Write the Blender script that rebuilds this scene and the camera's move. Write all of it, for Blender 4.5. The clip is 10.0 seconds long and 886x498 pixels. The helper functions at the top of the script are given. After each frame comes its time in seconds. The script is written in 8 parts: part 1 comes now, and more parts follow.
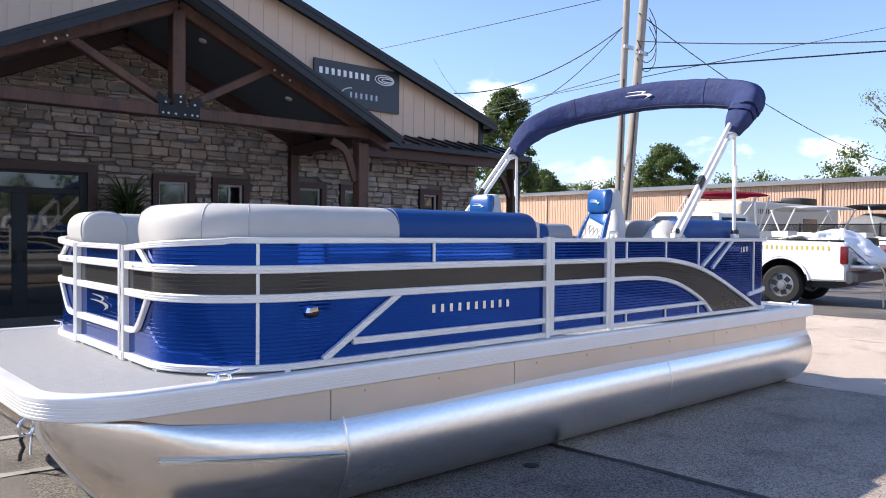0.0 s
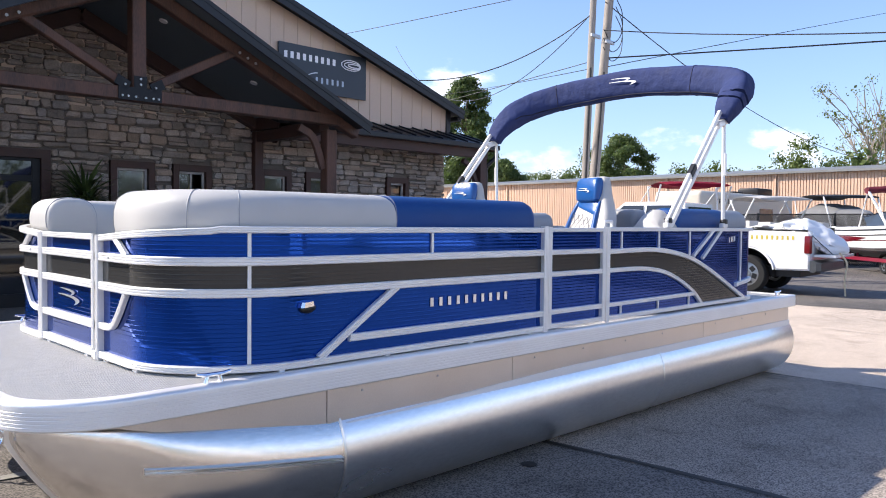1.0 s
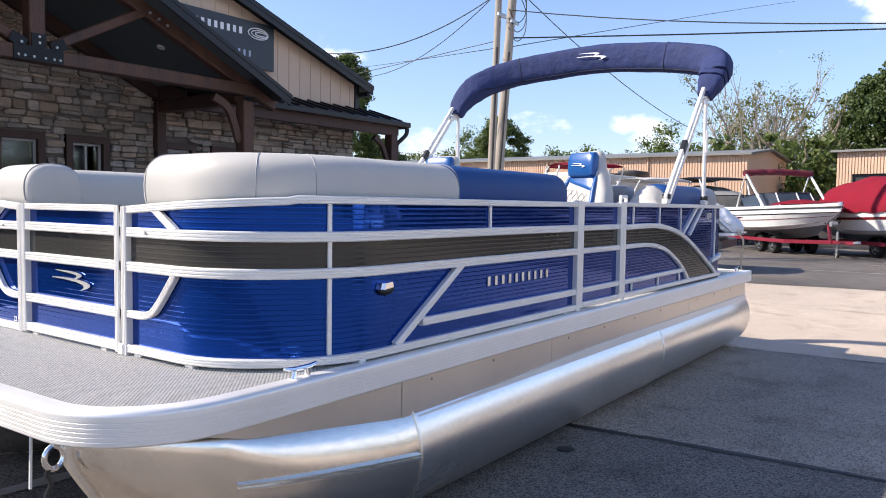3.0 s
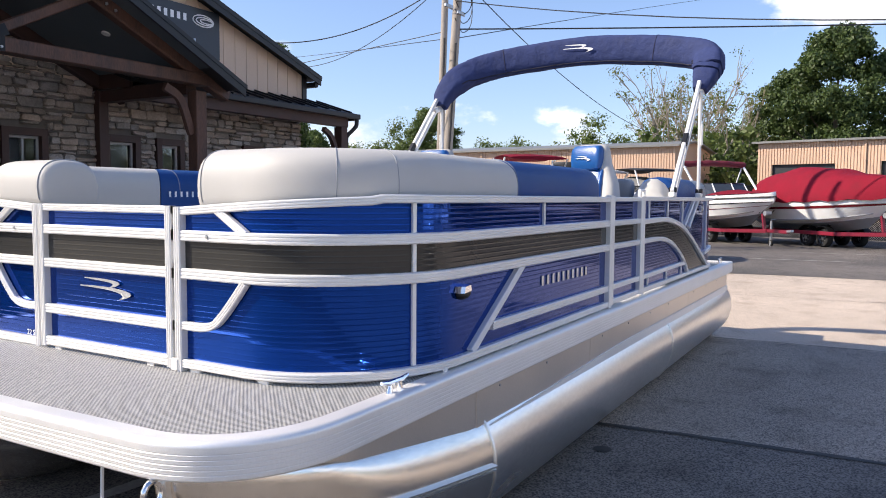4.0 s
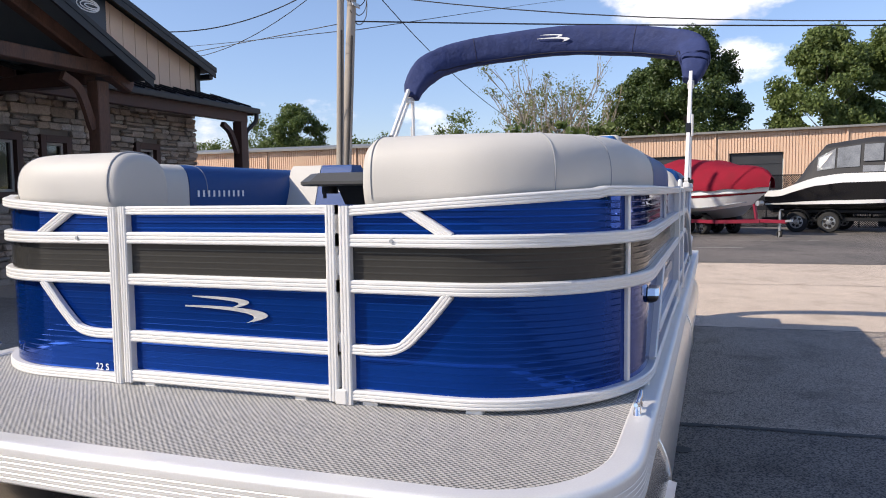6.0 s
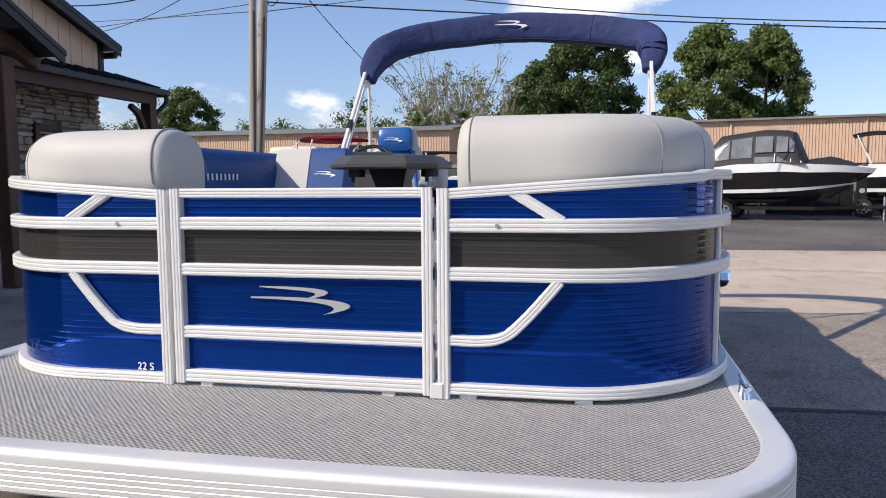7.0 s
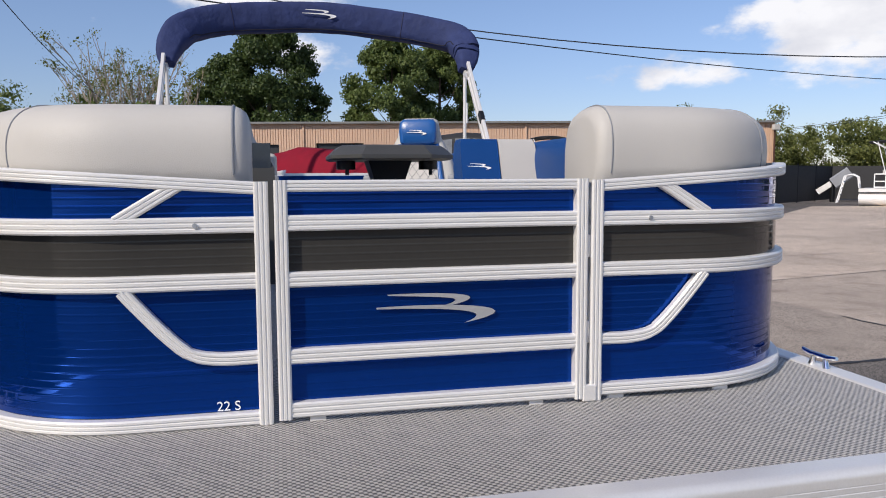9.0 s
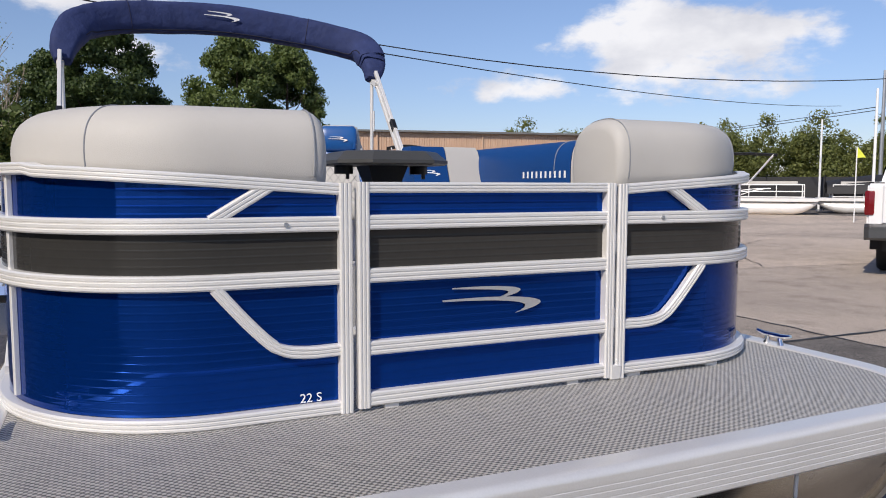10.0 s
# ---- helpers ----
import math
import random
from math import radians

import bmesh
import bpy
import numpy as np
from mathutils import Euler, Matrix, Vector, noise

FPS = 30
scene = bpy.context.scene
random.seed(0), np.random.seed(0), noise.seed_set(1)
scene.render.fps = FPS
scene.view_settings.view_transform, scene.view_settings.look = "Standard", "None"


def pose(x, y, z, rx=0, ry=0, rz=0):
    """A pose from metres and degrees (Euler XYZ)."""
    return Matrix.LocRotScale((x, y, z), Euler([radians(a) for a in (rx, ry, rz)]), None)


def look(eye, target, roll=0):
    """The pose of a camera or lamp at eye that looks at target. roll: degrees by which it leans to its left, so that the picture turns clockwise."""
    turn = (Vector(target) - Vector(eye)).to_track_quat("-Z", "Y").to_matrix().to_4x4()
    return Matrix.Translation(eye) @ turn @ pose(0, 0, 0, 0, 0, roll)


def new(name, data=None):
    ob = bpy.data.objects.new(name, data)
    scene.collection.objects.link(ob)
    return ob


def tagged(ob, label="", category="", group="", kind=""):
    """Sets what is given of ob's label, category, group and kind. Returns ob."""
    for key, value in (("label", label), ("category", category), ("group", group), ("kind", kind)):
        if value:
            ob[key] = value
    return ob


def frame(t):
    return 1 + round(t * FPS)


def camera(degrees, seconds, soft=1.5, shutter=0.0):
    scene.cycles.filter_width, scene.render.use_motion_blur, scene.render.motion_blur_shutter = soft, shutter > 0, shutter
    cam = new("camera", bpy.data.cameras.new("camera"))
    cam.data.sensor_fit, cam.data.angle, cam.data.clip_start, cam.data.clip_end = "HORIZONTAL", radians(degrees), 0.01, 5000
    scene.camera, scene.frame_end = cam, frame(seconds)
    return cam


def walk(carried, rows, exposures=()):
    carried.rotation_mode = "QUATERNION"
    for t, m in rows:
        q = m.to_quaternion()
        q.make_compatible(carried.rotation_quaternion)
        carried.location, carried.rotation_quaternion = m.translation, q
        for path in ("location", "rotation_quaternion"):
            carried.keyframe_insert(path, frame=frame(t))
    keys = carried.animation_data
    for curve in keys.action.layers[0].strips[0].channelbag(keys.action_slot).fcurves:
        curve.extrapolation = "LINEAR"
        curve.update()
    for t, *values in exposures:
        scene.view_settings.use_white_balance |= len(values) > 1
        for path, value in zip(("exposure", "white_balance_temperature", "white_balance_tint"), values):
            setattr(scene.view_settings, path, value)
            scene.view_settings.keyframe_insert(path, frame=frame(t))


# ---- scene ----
cam = camera(61.3, 10.0, 1.0)
PATH = [
    (0, (-0.013, -0.06, 1.428), (1.302, 1.445, 1.386), 0.5),
    (0.5, (-0.051, 0.067, 1.418), (1.302, 1.538, 1.364), 0.5),
    (1, (-0.018, 0.255, 1.426), (1.379, 1.684, 1.356), 0.6),
    (1.5, (-0.092, 0.439, 1.412), (1.356, 1.817, 1.324), 0.8),
    (2, (-0.256, 0.657, 1.413), (1.249, 1.971, 1.308), 1.0),
    (2.2, (-0.283, 0.754, 1.409), (1.243, 2.041, 1.295), 0.7),
    (3.3, (-0.434, 1.323, 1.371), (1.217, 2.444, 1.244), 0.9),
    (3.5, (-0.486, 1.446, 1.4), (1.187, 2.532, 1.261), 0.8),
    (4, (-0.544, 1.727, 1.394), (1.177, 2.737, 1.256), 0.4),
    (4.5, (-0.568, 2.012, 1.396), (1.193, 2.95, 1.26), 0.0),
    (5, (-0.651, 2.313, 1.405), (1.15, 3.174, 1.268), -0.2),
    (5.5, (-0.683, 2.574, 1.394), (1.154, 3.353, 1.255), -0.5),
    (5.7, (-0.672, 2.692, 1.387), (1.179, 3.435, 1.246), -0.7),
    (6.8, (-0.758, 3.34, 1.385), (1.178, 3.81, 1.21), -0.3),
    (7, (-0.746, 3.46, 1.374), (1.202, 3.872, 1.193), -0.4),
    (7.5, (-0.69, 3.788, 1.366), (1.287, 4.022, 1.174), -0.3),
    (8, (-0.659, 4.135, 1.341), (1.331, 4.162, 1.143), -0.3),
    (8.5, (-0.613, 4.444, 1.346), (1.368, 4.245, 1.151), -0.3),
    (9, (-0.561, 4.703, 1.361), (1.384, 4.276, 1.171), -0.3),
    (9.5, (-0.601, 5.013, 1.36), (1.285, 4.374, 1.177), -0.2),
    (10, (-0.549, 5.295, 1.348), (1.267, 4.475, 1.179), 0.1),
]
# the clip darkens and warms a little as the bright bow comes round
EXPOSURES = [(0.0, 0.95, 6500, 10), (2.0, 0.92, 6600, 10), (3.5, 0.80, 6880, 10), (5.5, 0.58, 6900, 10), (7.5, 0.21, 6680, 10), (10.0, -0.10, 6640, 10)]
walk(cam, [(t, look(eye, target, roll)) for t, eye, target, roll in PATH], EXPOSURES)

# ---- light: low sun from the bow side over the building, blue sky with cumulus ----
SUN_WAY = Vector((0.76, -1.08, -1.0)).normalized()      # the way the sunlight travels
SUN_ELEV = math.asin(-SUN_WAY.z)
SUN_AZIM = math.atan2(-SUN_WAY.x, -SUN_WAY.y)           # clockwise from +y
sun = new("sun", bpy.data.lights.new("sun", "SUN"))
sun.data.energy, sun.data.angle, sun.data.color = 4.2, radians(0.55), (1.0, 0.92, 0.82)
sun.matrix_world = look((-20, 30, 26), Vector((-20, 30, 26)) + SUN_WAY)

world = bpy.data.worlds.new("sky")
scene.world = world
world.use_nodes = True
wn, wl = world.node_tree.nodes, world.node_tree.links
wn.clear()


def wnode(kind, **values):
    n = wn.new(kind)
    for key, value in values.items():
        n.inputs[key].default_value = value
    return n


sky = wn.new("ShaderNodeTexSky")
sky.sky_type, sky.sun_disc = "NISHITA", False
sky.sun_elevation, sky.sun_rotation = SUN_ELEV, SUN_AZIM
sky.air_density, sky.dust_density, sky.ozone_density = 1.0, 0.4, 2.2
coord = wn.new("ShaderNodeTexCoord")
split = wn.new("ShaderNodeSeparateXYZ")
wl.new(coord.outputs["Generated"], split.inputs[0])
stretch = wn.new("ShaderNodeMapping")
stretch.inputs["Scale"].default_value = (1.0, 1.0, 2.0)
wl.new(coord.outputs["Generated"], stretch.inputs[0])
puffs = wnode("ShaderNodeTexNoise", Scale=7.5, Detail=10.0, Roughness=0.58)
wl.new(stretch.outputs[0], puffs.inputs["Vector"])


def math_node(op, a, b=None, c=None):
    n = wn.new("ShaderNodeMath")
    n.operation = op
    for i, v in enumerate((a, b, c)):
        if isinstance(v, (int, float)):
            n.inputs[i].default_value = v
        elif v is not None:
            wl.new(v, n.inputs[i])
    return n.outputs[0]


bearing = math_node("ARCTAN2", split.outputs["Y"], split.outputs["X"])
height = math_node("ARCSINE", split.outputs["Z"])
# where cumulus stands: bearing and height in degrees, half widths, weight
# clouds at 150, -112 and -140 are unseen; they whiten fill and reflections
CLOUDS = [(-43, 10.0, 12, 4.4, 0.40), (-31, 7.6, 6, 1.8, 0.30), (-62, 11, 10, 4.4, 0.38), (1.5, 13.0, 8.0, 2.3, 0.45), (-2, 9.4, 3.5, 2.2, 0.36), (-6, 8.0, 4, 2.5, 0.26), (45.5, 10.4, 4.5, 2.6, 0.28),
          (20.5, 5.6, 5.5, 2.0, 0.26), (38, 5.0, 7, 2.0, 0.24), (30, 6.4, 3.5, 1.6, 0.21), (8, 4.0, 9, 1.5, 0.20), (150, 12, 30, 5, 0.26), (-112, 24, 30, 15, 0.34), (-140, 14, 30, 5, 0.26)]
total = None
for az, el, wa, we, gain in CLOUDS:
    du = math_node("DIVIDE", math_node("SUBTRACT", bearing, radians(az)), radians(wa))
    dv = math_node("DIVIDE", math_node("SUBTRACT", height, radians(el)), radians(we))
    bump = math_node("MULTIPLY", math_node("EXPONENT", math_node("MULTIPLY", math_node("ADD", math_node("MULTIPLY", du, du), math_node("MULTIPLY", dv, dv)), -1.0)), gain)
    total = bump if total is None else math_node("MAXIMUM", total, bump)
high = wn.new("ShaderNodeMapRange")                    # thin cloud overhead, out of view, added to whiten the fill
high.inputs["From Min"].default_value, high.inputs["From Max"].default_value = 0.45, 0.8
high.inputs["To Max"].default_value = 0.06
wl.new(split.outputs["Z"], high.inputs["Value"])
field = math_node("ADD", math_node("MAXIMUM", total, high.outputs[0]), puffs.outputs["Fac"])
cover = wn.new("ShaderNodeMapRange")
cover.interpolation_type = "SMOOTHSTEP"
cover.inputs["From Min"].default_value, cover.inputs["From Max"].default_value = 0.68, 0.85
wl.new(field, cover.inputs["Value"])
body = wnode("ShaderNodeTexNoise", Scale=9.0, Detail=6.0)
wl.new(stretch.outputs[0], body.inputs["Vector"])
shade = wn.new("ShaderNodeValToRGB")
shade.color_ramp.elements[0].position, shade.color_ramp.elements[0].color = 0.35, (5.5, 5.7, 6.5, 1)
shade.color_ramp.elements[1].position, shade.color_ramp.elements[1].color = 0.62, (7.9, 8.0, 8.5, 1)
wl.new(body.outputs["Fac"], shade.inputs[0])
mix = wn.new("ShaderNodeMix")
mix.data_type = "RGBA"
wl.new(cover.outputs[0], mix.inputs["Factor"])
richer = wnode("ShaderNodeHueSaturation", Saturation=1.07, Value=1.06)
wl.new(sky.outputs[0], richer.inputs["Color"])
tone = wn.new("ShaderNodeMix")
tone.data_type, tone.blend_type = "RGBA", "MULTIPLY"
tone.inputs["Factor"].default_value = 1.0
tone.inputs["B"].default_value = (1.0, 0.93, 1.03, 1)
wl.new(richer.outputs[0], tone.inputs["A"])
haze = wn.new("ShaderNodeMapRange")                    # bluer, calmer air low over the horizon
haze.inputs["From Min"].default_value, haze.inputs["From Max"].default_value = 0.0, 0.30
haze.interpolation_type = "SMOOTHSTEP"
wl.new(split.outputs["Z"], haze.inputs["Value"])
lowair = wn.new("ShaderNodeValToRGB")
lowair.color_ramp.elements[0].color, lowair.color_ramp.elements[1].color = (0.72, 0.79, 0.91, 1), (1.0, 1.0, 1.0, 1)
wl.new(haze.outputs[0], lowair.inputs[0])
calm = wn.new("ShaderNodeMix")
calm.data_type, calm.blend_type = "RGBA", "MULTIPLY"
calm.inputs["Factor"].default_value = 1.0
wl.new(tone.outputs["Result"], calm.inputs["A"])
wl.new(lowair.outputs["Color"], calm.inputs["B"])
wl.new(calm.outputs["Result"], mix.inputs["A"])
wl.new(shade.outputs["Color"], mix.inputs["B"])
glow = wnode("ShaderNodeBackground", Strength=0.122)
wl.new(mix.outputs["Result"], glow.inputs["Color"])
last = wn.new("ShaderNodeOutputWorld")
wl.new(glow.outputs[0], last.inputs["Surface"])

# ---- tools: materials ----
def mat(name, base, rough=0.5, metal=0.0, vary=0.12, scale=6.0, fine=90.0, bump=0.0, dark=None, random_by="", coat=0.0, spread=0.0, stretch=(1, 1, 1), spec=0.5):
    """A surface with stains at a large scale and grain at a fine one. random_by: 'object' or 'island' for pieces of uneven tone."""
    m = bpy.data.materials.new(name)
    m.use_nodes = True
    n, l = m.node_tree.nodes, m.node_tree.links
    b = n["Principled BSDF"]
    b.inputs["Metallic"].default_value = metal
    b.inputs["Coat Weight"].default_value = coat
    b.inputs["Specular IOR Level"].default_value = spec
    tc = n.new("ShaderNodeTexCoord")
    mp = n.new("ShaderNodeMapping")
    mp.inputs["Scale"].default_value = stretch
    l.new(tc.outputs["Object"], mp.inputs[0])
    big = n.new("ShaderNodeTexNoise")
    big.inputs["Scale"].default_value, big.inputs["Detail"].default_value = scale, 5
    small = n.new("ShaderNodeTexNoise")
    small.inputs["Scale"].default_value, small.inputs["Detail"].default_value = fine, 3
    l.new(mp.outputs[0], big.inputs["Vector"])
    l.new(mp.outputs[0], small.inputs["Vector"])
    mx = n.new("ShaderNodeMix")
    mx.data_type = "FLOAT"
    mx.inputs["Factor"].default_value = 0.4
    l.new(big.outputs["Fac"], mx.inputs["A"])
    l.new(small.outputs["Fac"], mx.inputs["B"])
    ramp = n.new("ShaderNodeValToRGB")
    lo = dark if dark else tuple(c * (1 - vary) for c in base)
    hi = tuple(min(1.0, c * (1 + vary)) for c in base)
    ramp.color_ramp.elements[0].position, ramp.color_ramp.elements[0].color = 0.33, (*lo, 1)
    ramp.color_ramp.elements[1].position, ramp.color_ramp.elements[1].color = 0.66, (*hi, 1)
    l.new(mx.outputs["Result"], ramp.inputs[0])
    colour = ramp.outputs["Color"]
    if random_by:
        if random_by == "object":
            r = n.new("ShaderNodeObjectInfo").outputs["Random"]
        else:
            r = n.new("ShaderNodeNewGeometry").outputs["Random Per Island"]
        hsv = n.new("ShaderNodeHueSaturation")
        mr = n.new("ShaderNodeMapRange")
        mr.inputs["To Min"].default_value, mr.inputs["To Max"].default_value = 1 - spread, 1 + spread
        l.new(r, mr.inputs["Value"])
        l.new(mr.outputs[0], hsv.inputs["Value"])
        wob = n.new("ShaderNodeMath")
        wob.operation = "MULTIPLY"
        wob.inputs[1].default_value = 17.31
        fr = n.new("ShaderNodeMath")
        fr.operation = "FRACT"
        l.new(r, wob.inputs[0])
        l.new(wob.outputs[0], fr.inputs[0])
        mh = n.new("ShaderNodeMapRange")
        mh.inputs["To Min"].default_value, mh.inputs["To Max"].default_value = 0.55, 1.35
        l.new(fr.outputs[0], mh.inputs["Value"])
        l.new(mh.outputs[0], hsv.inputs["Saturation"])
        l.new(colour, hsv.inputs["Color"])
        colour = hsv.outputs["Color"]
    l.new(colour, b.inputs["Base Color"])
    rr = n.new("ShaderNodeMapRange")
    rr.inputs["To Min"].default_value, rr.inputs["To Max"].default_value = max(0.02, rough * 0.82), min(1.0, rough * 1.18)
    l.new(big.outputs["Fac"], rr.inputs["Value"])
    l.new(rr.outputs[0], b.inputs["Roughness"])
    if bump:
        bp = n.new("ShaderNodeBump")
        bp.inputs["Strength"].default_value, bp.inputs["Distance"].default_value = 1.0, bump
        l.new(small.outputs["Fac"], bp.inputs["Height"])
        l.new(bp.outputs[0], b.inputs["Normal"])
    return m


def glass(name, tint=(0.9, 0.95, 0.95), rough=0.02):
    m = bpy.data.materials.new(name)
    m.use_nodes = True
    b = m.node_tree.nodes["Principled BSDF"]
    b.inputs["Base Color"].default_value = (*tint, 1)
    b.inputs["Roughness"].default_value = rough
    b.inputs["Transmission Weight"].default_value = 1.0
    b.inputs["IOR"].default_value = 1.45
    return m


def woven(name):
    """Woven vinyl deck mat: fine beige and dark threads in rows."""
    m = bpy.data.materials.new(name)
    m.use_nodes = True
    n, l = m.node_tree.nodes, m.node_tree.links
    b = n["Principled BSDF"]
    tc = n.new("ShaderNodeTexCoord")
    one = n.new("ShaderNodeTexWave")
    one.bands_direction = "X"
    one.inputs["Scale"].default_value, one.inputs["Distortion"].default_value, one.inputs["Detail"].default_value = 18.9, 0.16, 1.0
    two = n.new("ShaderNodeTexWave")
    two.bands_direction = "Y"
    two.inputs["Scale"].default_value, two.inputs["Distortion"].default_value, two.inputs["Detail"].default_value = 18.9, 0.16, 1.0
    for w in (one, two):
        l.new(tc.outputs["Object"], w.inputs["Vector"])
    st = n.new("ShaderNodeMapping")
    st.vector_type = "TEXTURE"                          # threads run cornerwise
    st.inputs["Rotation"].default_value = (0, 0, math.pi / 4)
    st.inputs["Scale"].default_value = (1 / 6.0, 1 / 60.0, 1 / 5.0)
    l.new(tc.outputs["Object"], st.inputs[0])
    streak = n.new("ShaderNodeTexNoise")
    streak.inputs["Scale"].default_value, streak.inputs["Detail"].default_value = 2.4, 4
    l.new(st.outputs[0], streak.inputs["Vector"])
    # staggered beads: the product of two signed waves
    signed = []
    for w in (one, two):
        k = n.new("ShaderNodeMath")
        k.operation = "MULTIPLY_ADD"
        k.inputs[1].default_value, k.inputs[2].default_value = 2.0, -1.0
        l.new(w.outputs["Fac"], k.inputs[0])
        signed.append(k)
    beads = n.new("ShaderNodeMath")
    beads.operation = "MULTIPLY"
    for i in (0, 1):
        l.new(signed[i].outputs[0], beads.inputs[i])
    mul = n.new("ShaderNodeMath")
    mul.operation = "MULTIPLY_ADD"
    mul.inputs[1].default_value, mul.inputs[2].default_value = 0.46, 0.46
    rows_n = n.new("ShaderNodeMath")
    rows_n.operation = "MULTIPLY_ADD"
    rows_n.inputs[1].default_value = 0.14
    l.new(signed[1].outputs[0], rows_n.inputs[0])
    l.new(beads.outputs[0], rows_n.inputs[2])
    l.new(rows_n.outputs[0], mul.inputs[0])
    sub = n.new("ShaderNodeMath")
    sub.operation = "MULTIPLY_ADD"
    sub.inputs[1].default_value, sub.inputs[2].default_value = 0.66, -0.33
    l.new(streak.outputs["Fac"], sub.inputs[0])
    mixer = n.new("ShaderNodeMath")
    mixer.operation = "ADD"
    l.new(mul.outputs[0], mixer.inputs[0])
    l.new(sub.outputs[0], mixer.inputs[1])
    ramp = n.new("ShaderNodeValToRGB")
    ramp.color_ramp.elements[0].position, ramp.color_ramp.elements[0].color = 0.31, (0.022, 0.021, 0.019, 1)
    ramp.color_ramp.elements[1].position, ramp.color_ramp.elements[1].color = 0.66, (0.42, 0.388, 0.345, 1)
    l.new(mixer.outputs[0], ramp.inputs[0])
    l.new(ramp.outputs[0], b.inputs["Base Color"])
    b.inputs["Roughness"].default_value = 0.55
    b.inputs["Sheen Weight"].default_value, b.inputs["Sheen Roughness"].default_value = 0.65, 0.40
    bp = n.new("ShaderNodeBump")
    bp.inputs["Strength"].default_value, bp.inputs["Distance"].default_value = 0.8, 0.002
    l.new(mul.outputs[0], bp.inputs["Height"])
    l.new(bp.outputs[0], b.inputs["Normal"])
    return m


def ground_mat(name, light, darker, stain, fine=230.0):
    m = bpy.data.materials.new(name)
    m.use_nodes = True
    n, l = m.node_tree.nodes, m.node_tree.links
    b = n["Principled BSDF"]
    tc = n.new("ShaderNodeTexCoord")

    def noise_at(scale, detail):
        t = n.new("ShaderNodeTexNoise")
        t.inputs["Scale"].default_value, t.inputs["Detail"].default_value = scale, detail
        l.new(tc.outputs["Object"], t.inputs["Vector"])
        return t

    big, mid, grit = noise_at(0.32, 6), noise_at(2.6, 6), noise_at(fine, 2)
    r1 = n.new("ShaderNodeValToRGB")
    r1.color_ramp.elements[0].position, r1.color_ramp.elements[0].color = 0.36, (*darker, 1)
    r1.color_ramp.elements[1].position, r1.color_ramp.elements[1].color = 0.62, (*light, 1)
    l.new(big.outputs["Fac"], r1.inputs[0])
    r2 = n.new("ShaderNodeValToRGB")
    r2.color_ramp.elements[0].position, r2.color_ramp.elements[0].color = 0.30, (*stain, 1)
    r2.color_ramp.elements[1].position, r2.color_ramp.elements[1].color = 0.48, (1, 1, 1, 1)
    l.new(mid.outputs["Fac"], r2.inputs[0])
    r3 = n.new("ShaderNodeValToRGB")
    r3.color_ramp.elements[0].position, r3.color_ramp.elements[0].color = 0.36, (0.16, 0.16, 0.17, 1)
    r3.color_ramp.elements[1].position, r3.color_ramp.elements[1].color = 0.60, (1.65, 1.60, 1.55, 1)
    l.new(grit.outputs["Fac"], r3.inputs[0])
    col = r1.outputs[0]
    for other in (r2, r3):
        mx = n.new("ShaderNodeMix")
        mx.data_type, mx.blend_type = "RGBA", "MULTIPLY"
        mx.inputs["Factor"].default_value = 0.8
        l.new(col, mx.inputs["A"])
        l.new(other.outputs[0], mx.inputs["B"])
        col = mx.outputs["Result"]
    l.new(col, b.inputs["Base Color"])
    b.inputs["Roughness"].default_value = 0.88
    bp = n.new("ShaderNodeBump")
    bp.inputs["Strength"].default_value, bp.inputs["Distance"].default_value = 0.7, 0.0022
    l.new(grit.outputs["Fac"], bp.inputs["Height"])
    l.new(bp.outputs[0], b.inputs["Normal"])
    return m


ALU = mat("satin_aluminium", (0.80, 0.785, 0.76), 0.36, 0.28, 0.04, 3, 200, 0.0002)
TRIM = mat("grooved_trim_aluminium", (0.85, 0.835, 0.81), 0.42, 0.5, 0.05, 3, 200, 0.0002)
ALU_TUBE = mat("milled_aluminium_skin", (0.93, 0.90, 0.86), 0.29, 1.0, 0.09, 2.0, 60, 0.0002, stretch=(0.35, 1, 1))
# nose is tube metal; brown ground reflection put into its base colour
ALU_NOSE = mat("ground_tinted_aluminium", (0.88, 0.82, 0.74), 0.23, 1.0, 0.10, 2.0, 60, 0.0002, stretch=(0.35, 1, 1))
ALU_SKIRT = mat("aluminium_skirt_sheet", (0.70, 0.625, 0.55), 0.32, 0.65, 0.06, 2.5, 120, 0.0003)
CHROME = mat("chrome", (0.85, 0.85, 0.86), 0.08, 1.0, 0.02)
BLUE = mat("gloss_blue_panel", (0.0012, 0.042, 0.265), 0.05, 0.70, 0.06, 1.6, 40, 0.0, spec=0.3)
GREY_PANEL = mat("charcoal_panel", (0.034, 0.033, 0.031), 0.12, 0.0, 0.08, 2.0, 50, 0.0, spec=0.4)
VINYL = mat("pale_grey_vinyl", (0.50, 0.482, 0.452), 0.5, 0.0, 0.05, 4, 420, 0.0006, spec=0.25)
VINYL_BLUE = mat("blue_vinyl", (0.004, 0.050, 0.20), 0.48, 0.0, 0.08, 4, 420, 0.0006, spec=0.28)
# chair blue lifted above the lounge blue, gloss sheen put into the colour
CHAIR_BLUE = mat("sheen_blue_vinyl", (0.012, 0.092, 0.31), 0.30, 0.0, 0.06, 4, 420, 0.0004)
VINYL_GREY = mat("mid_grey_vinyl", (0.26, 0.27, 0.29), 0.45, 0.0, 0.06, 4, 420, 0.0006)
SEAM = mat("seam_thread", (0.20, 0.20, 0.20), 0.6, 0.0, 0.1)
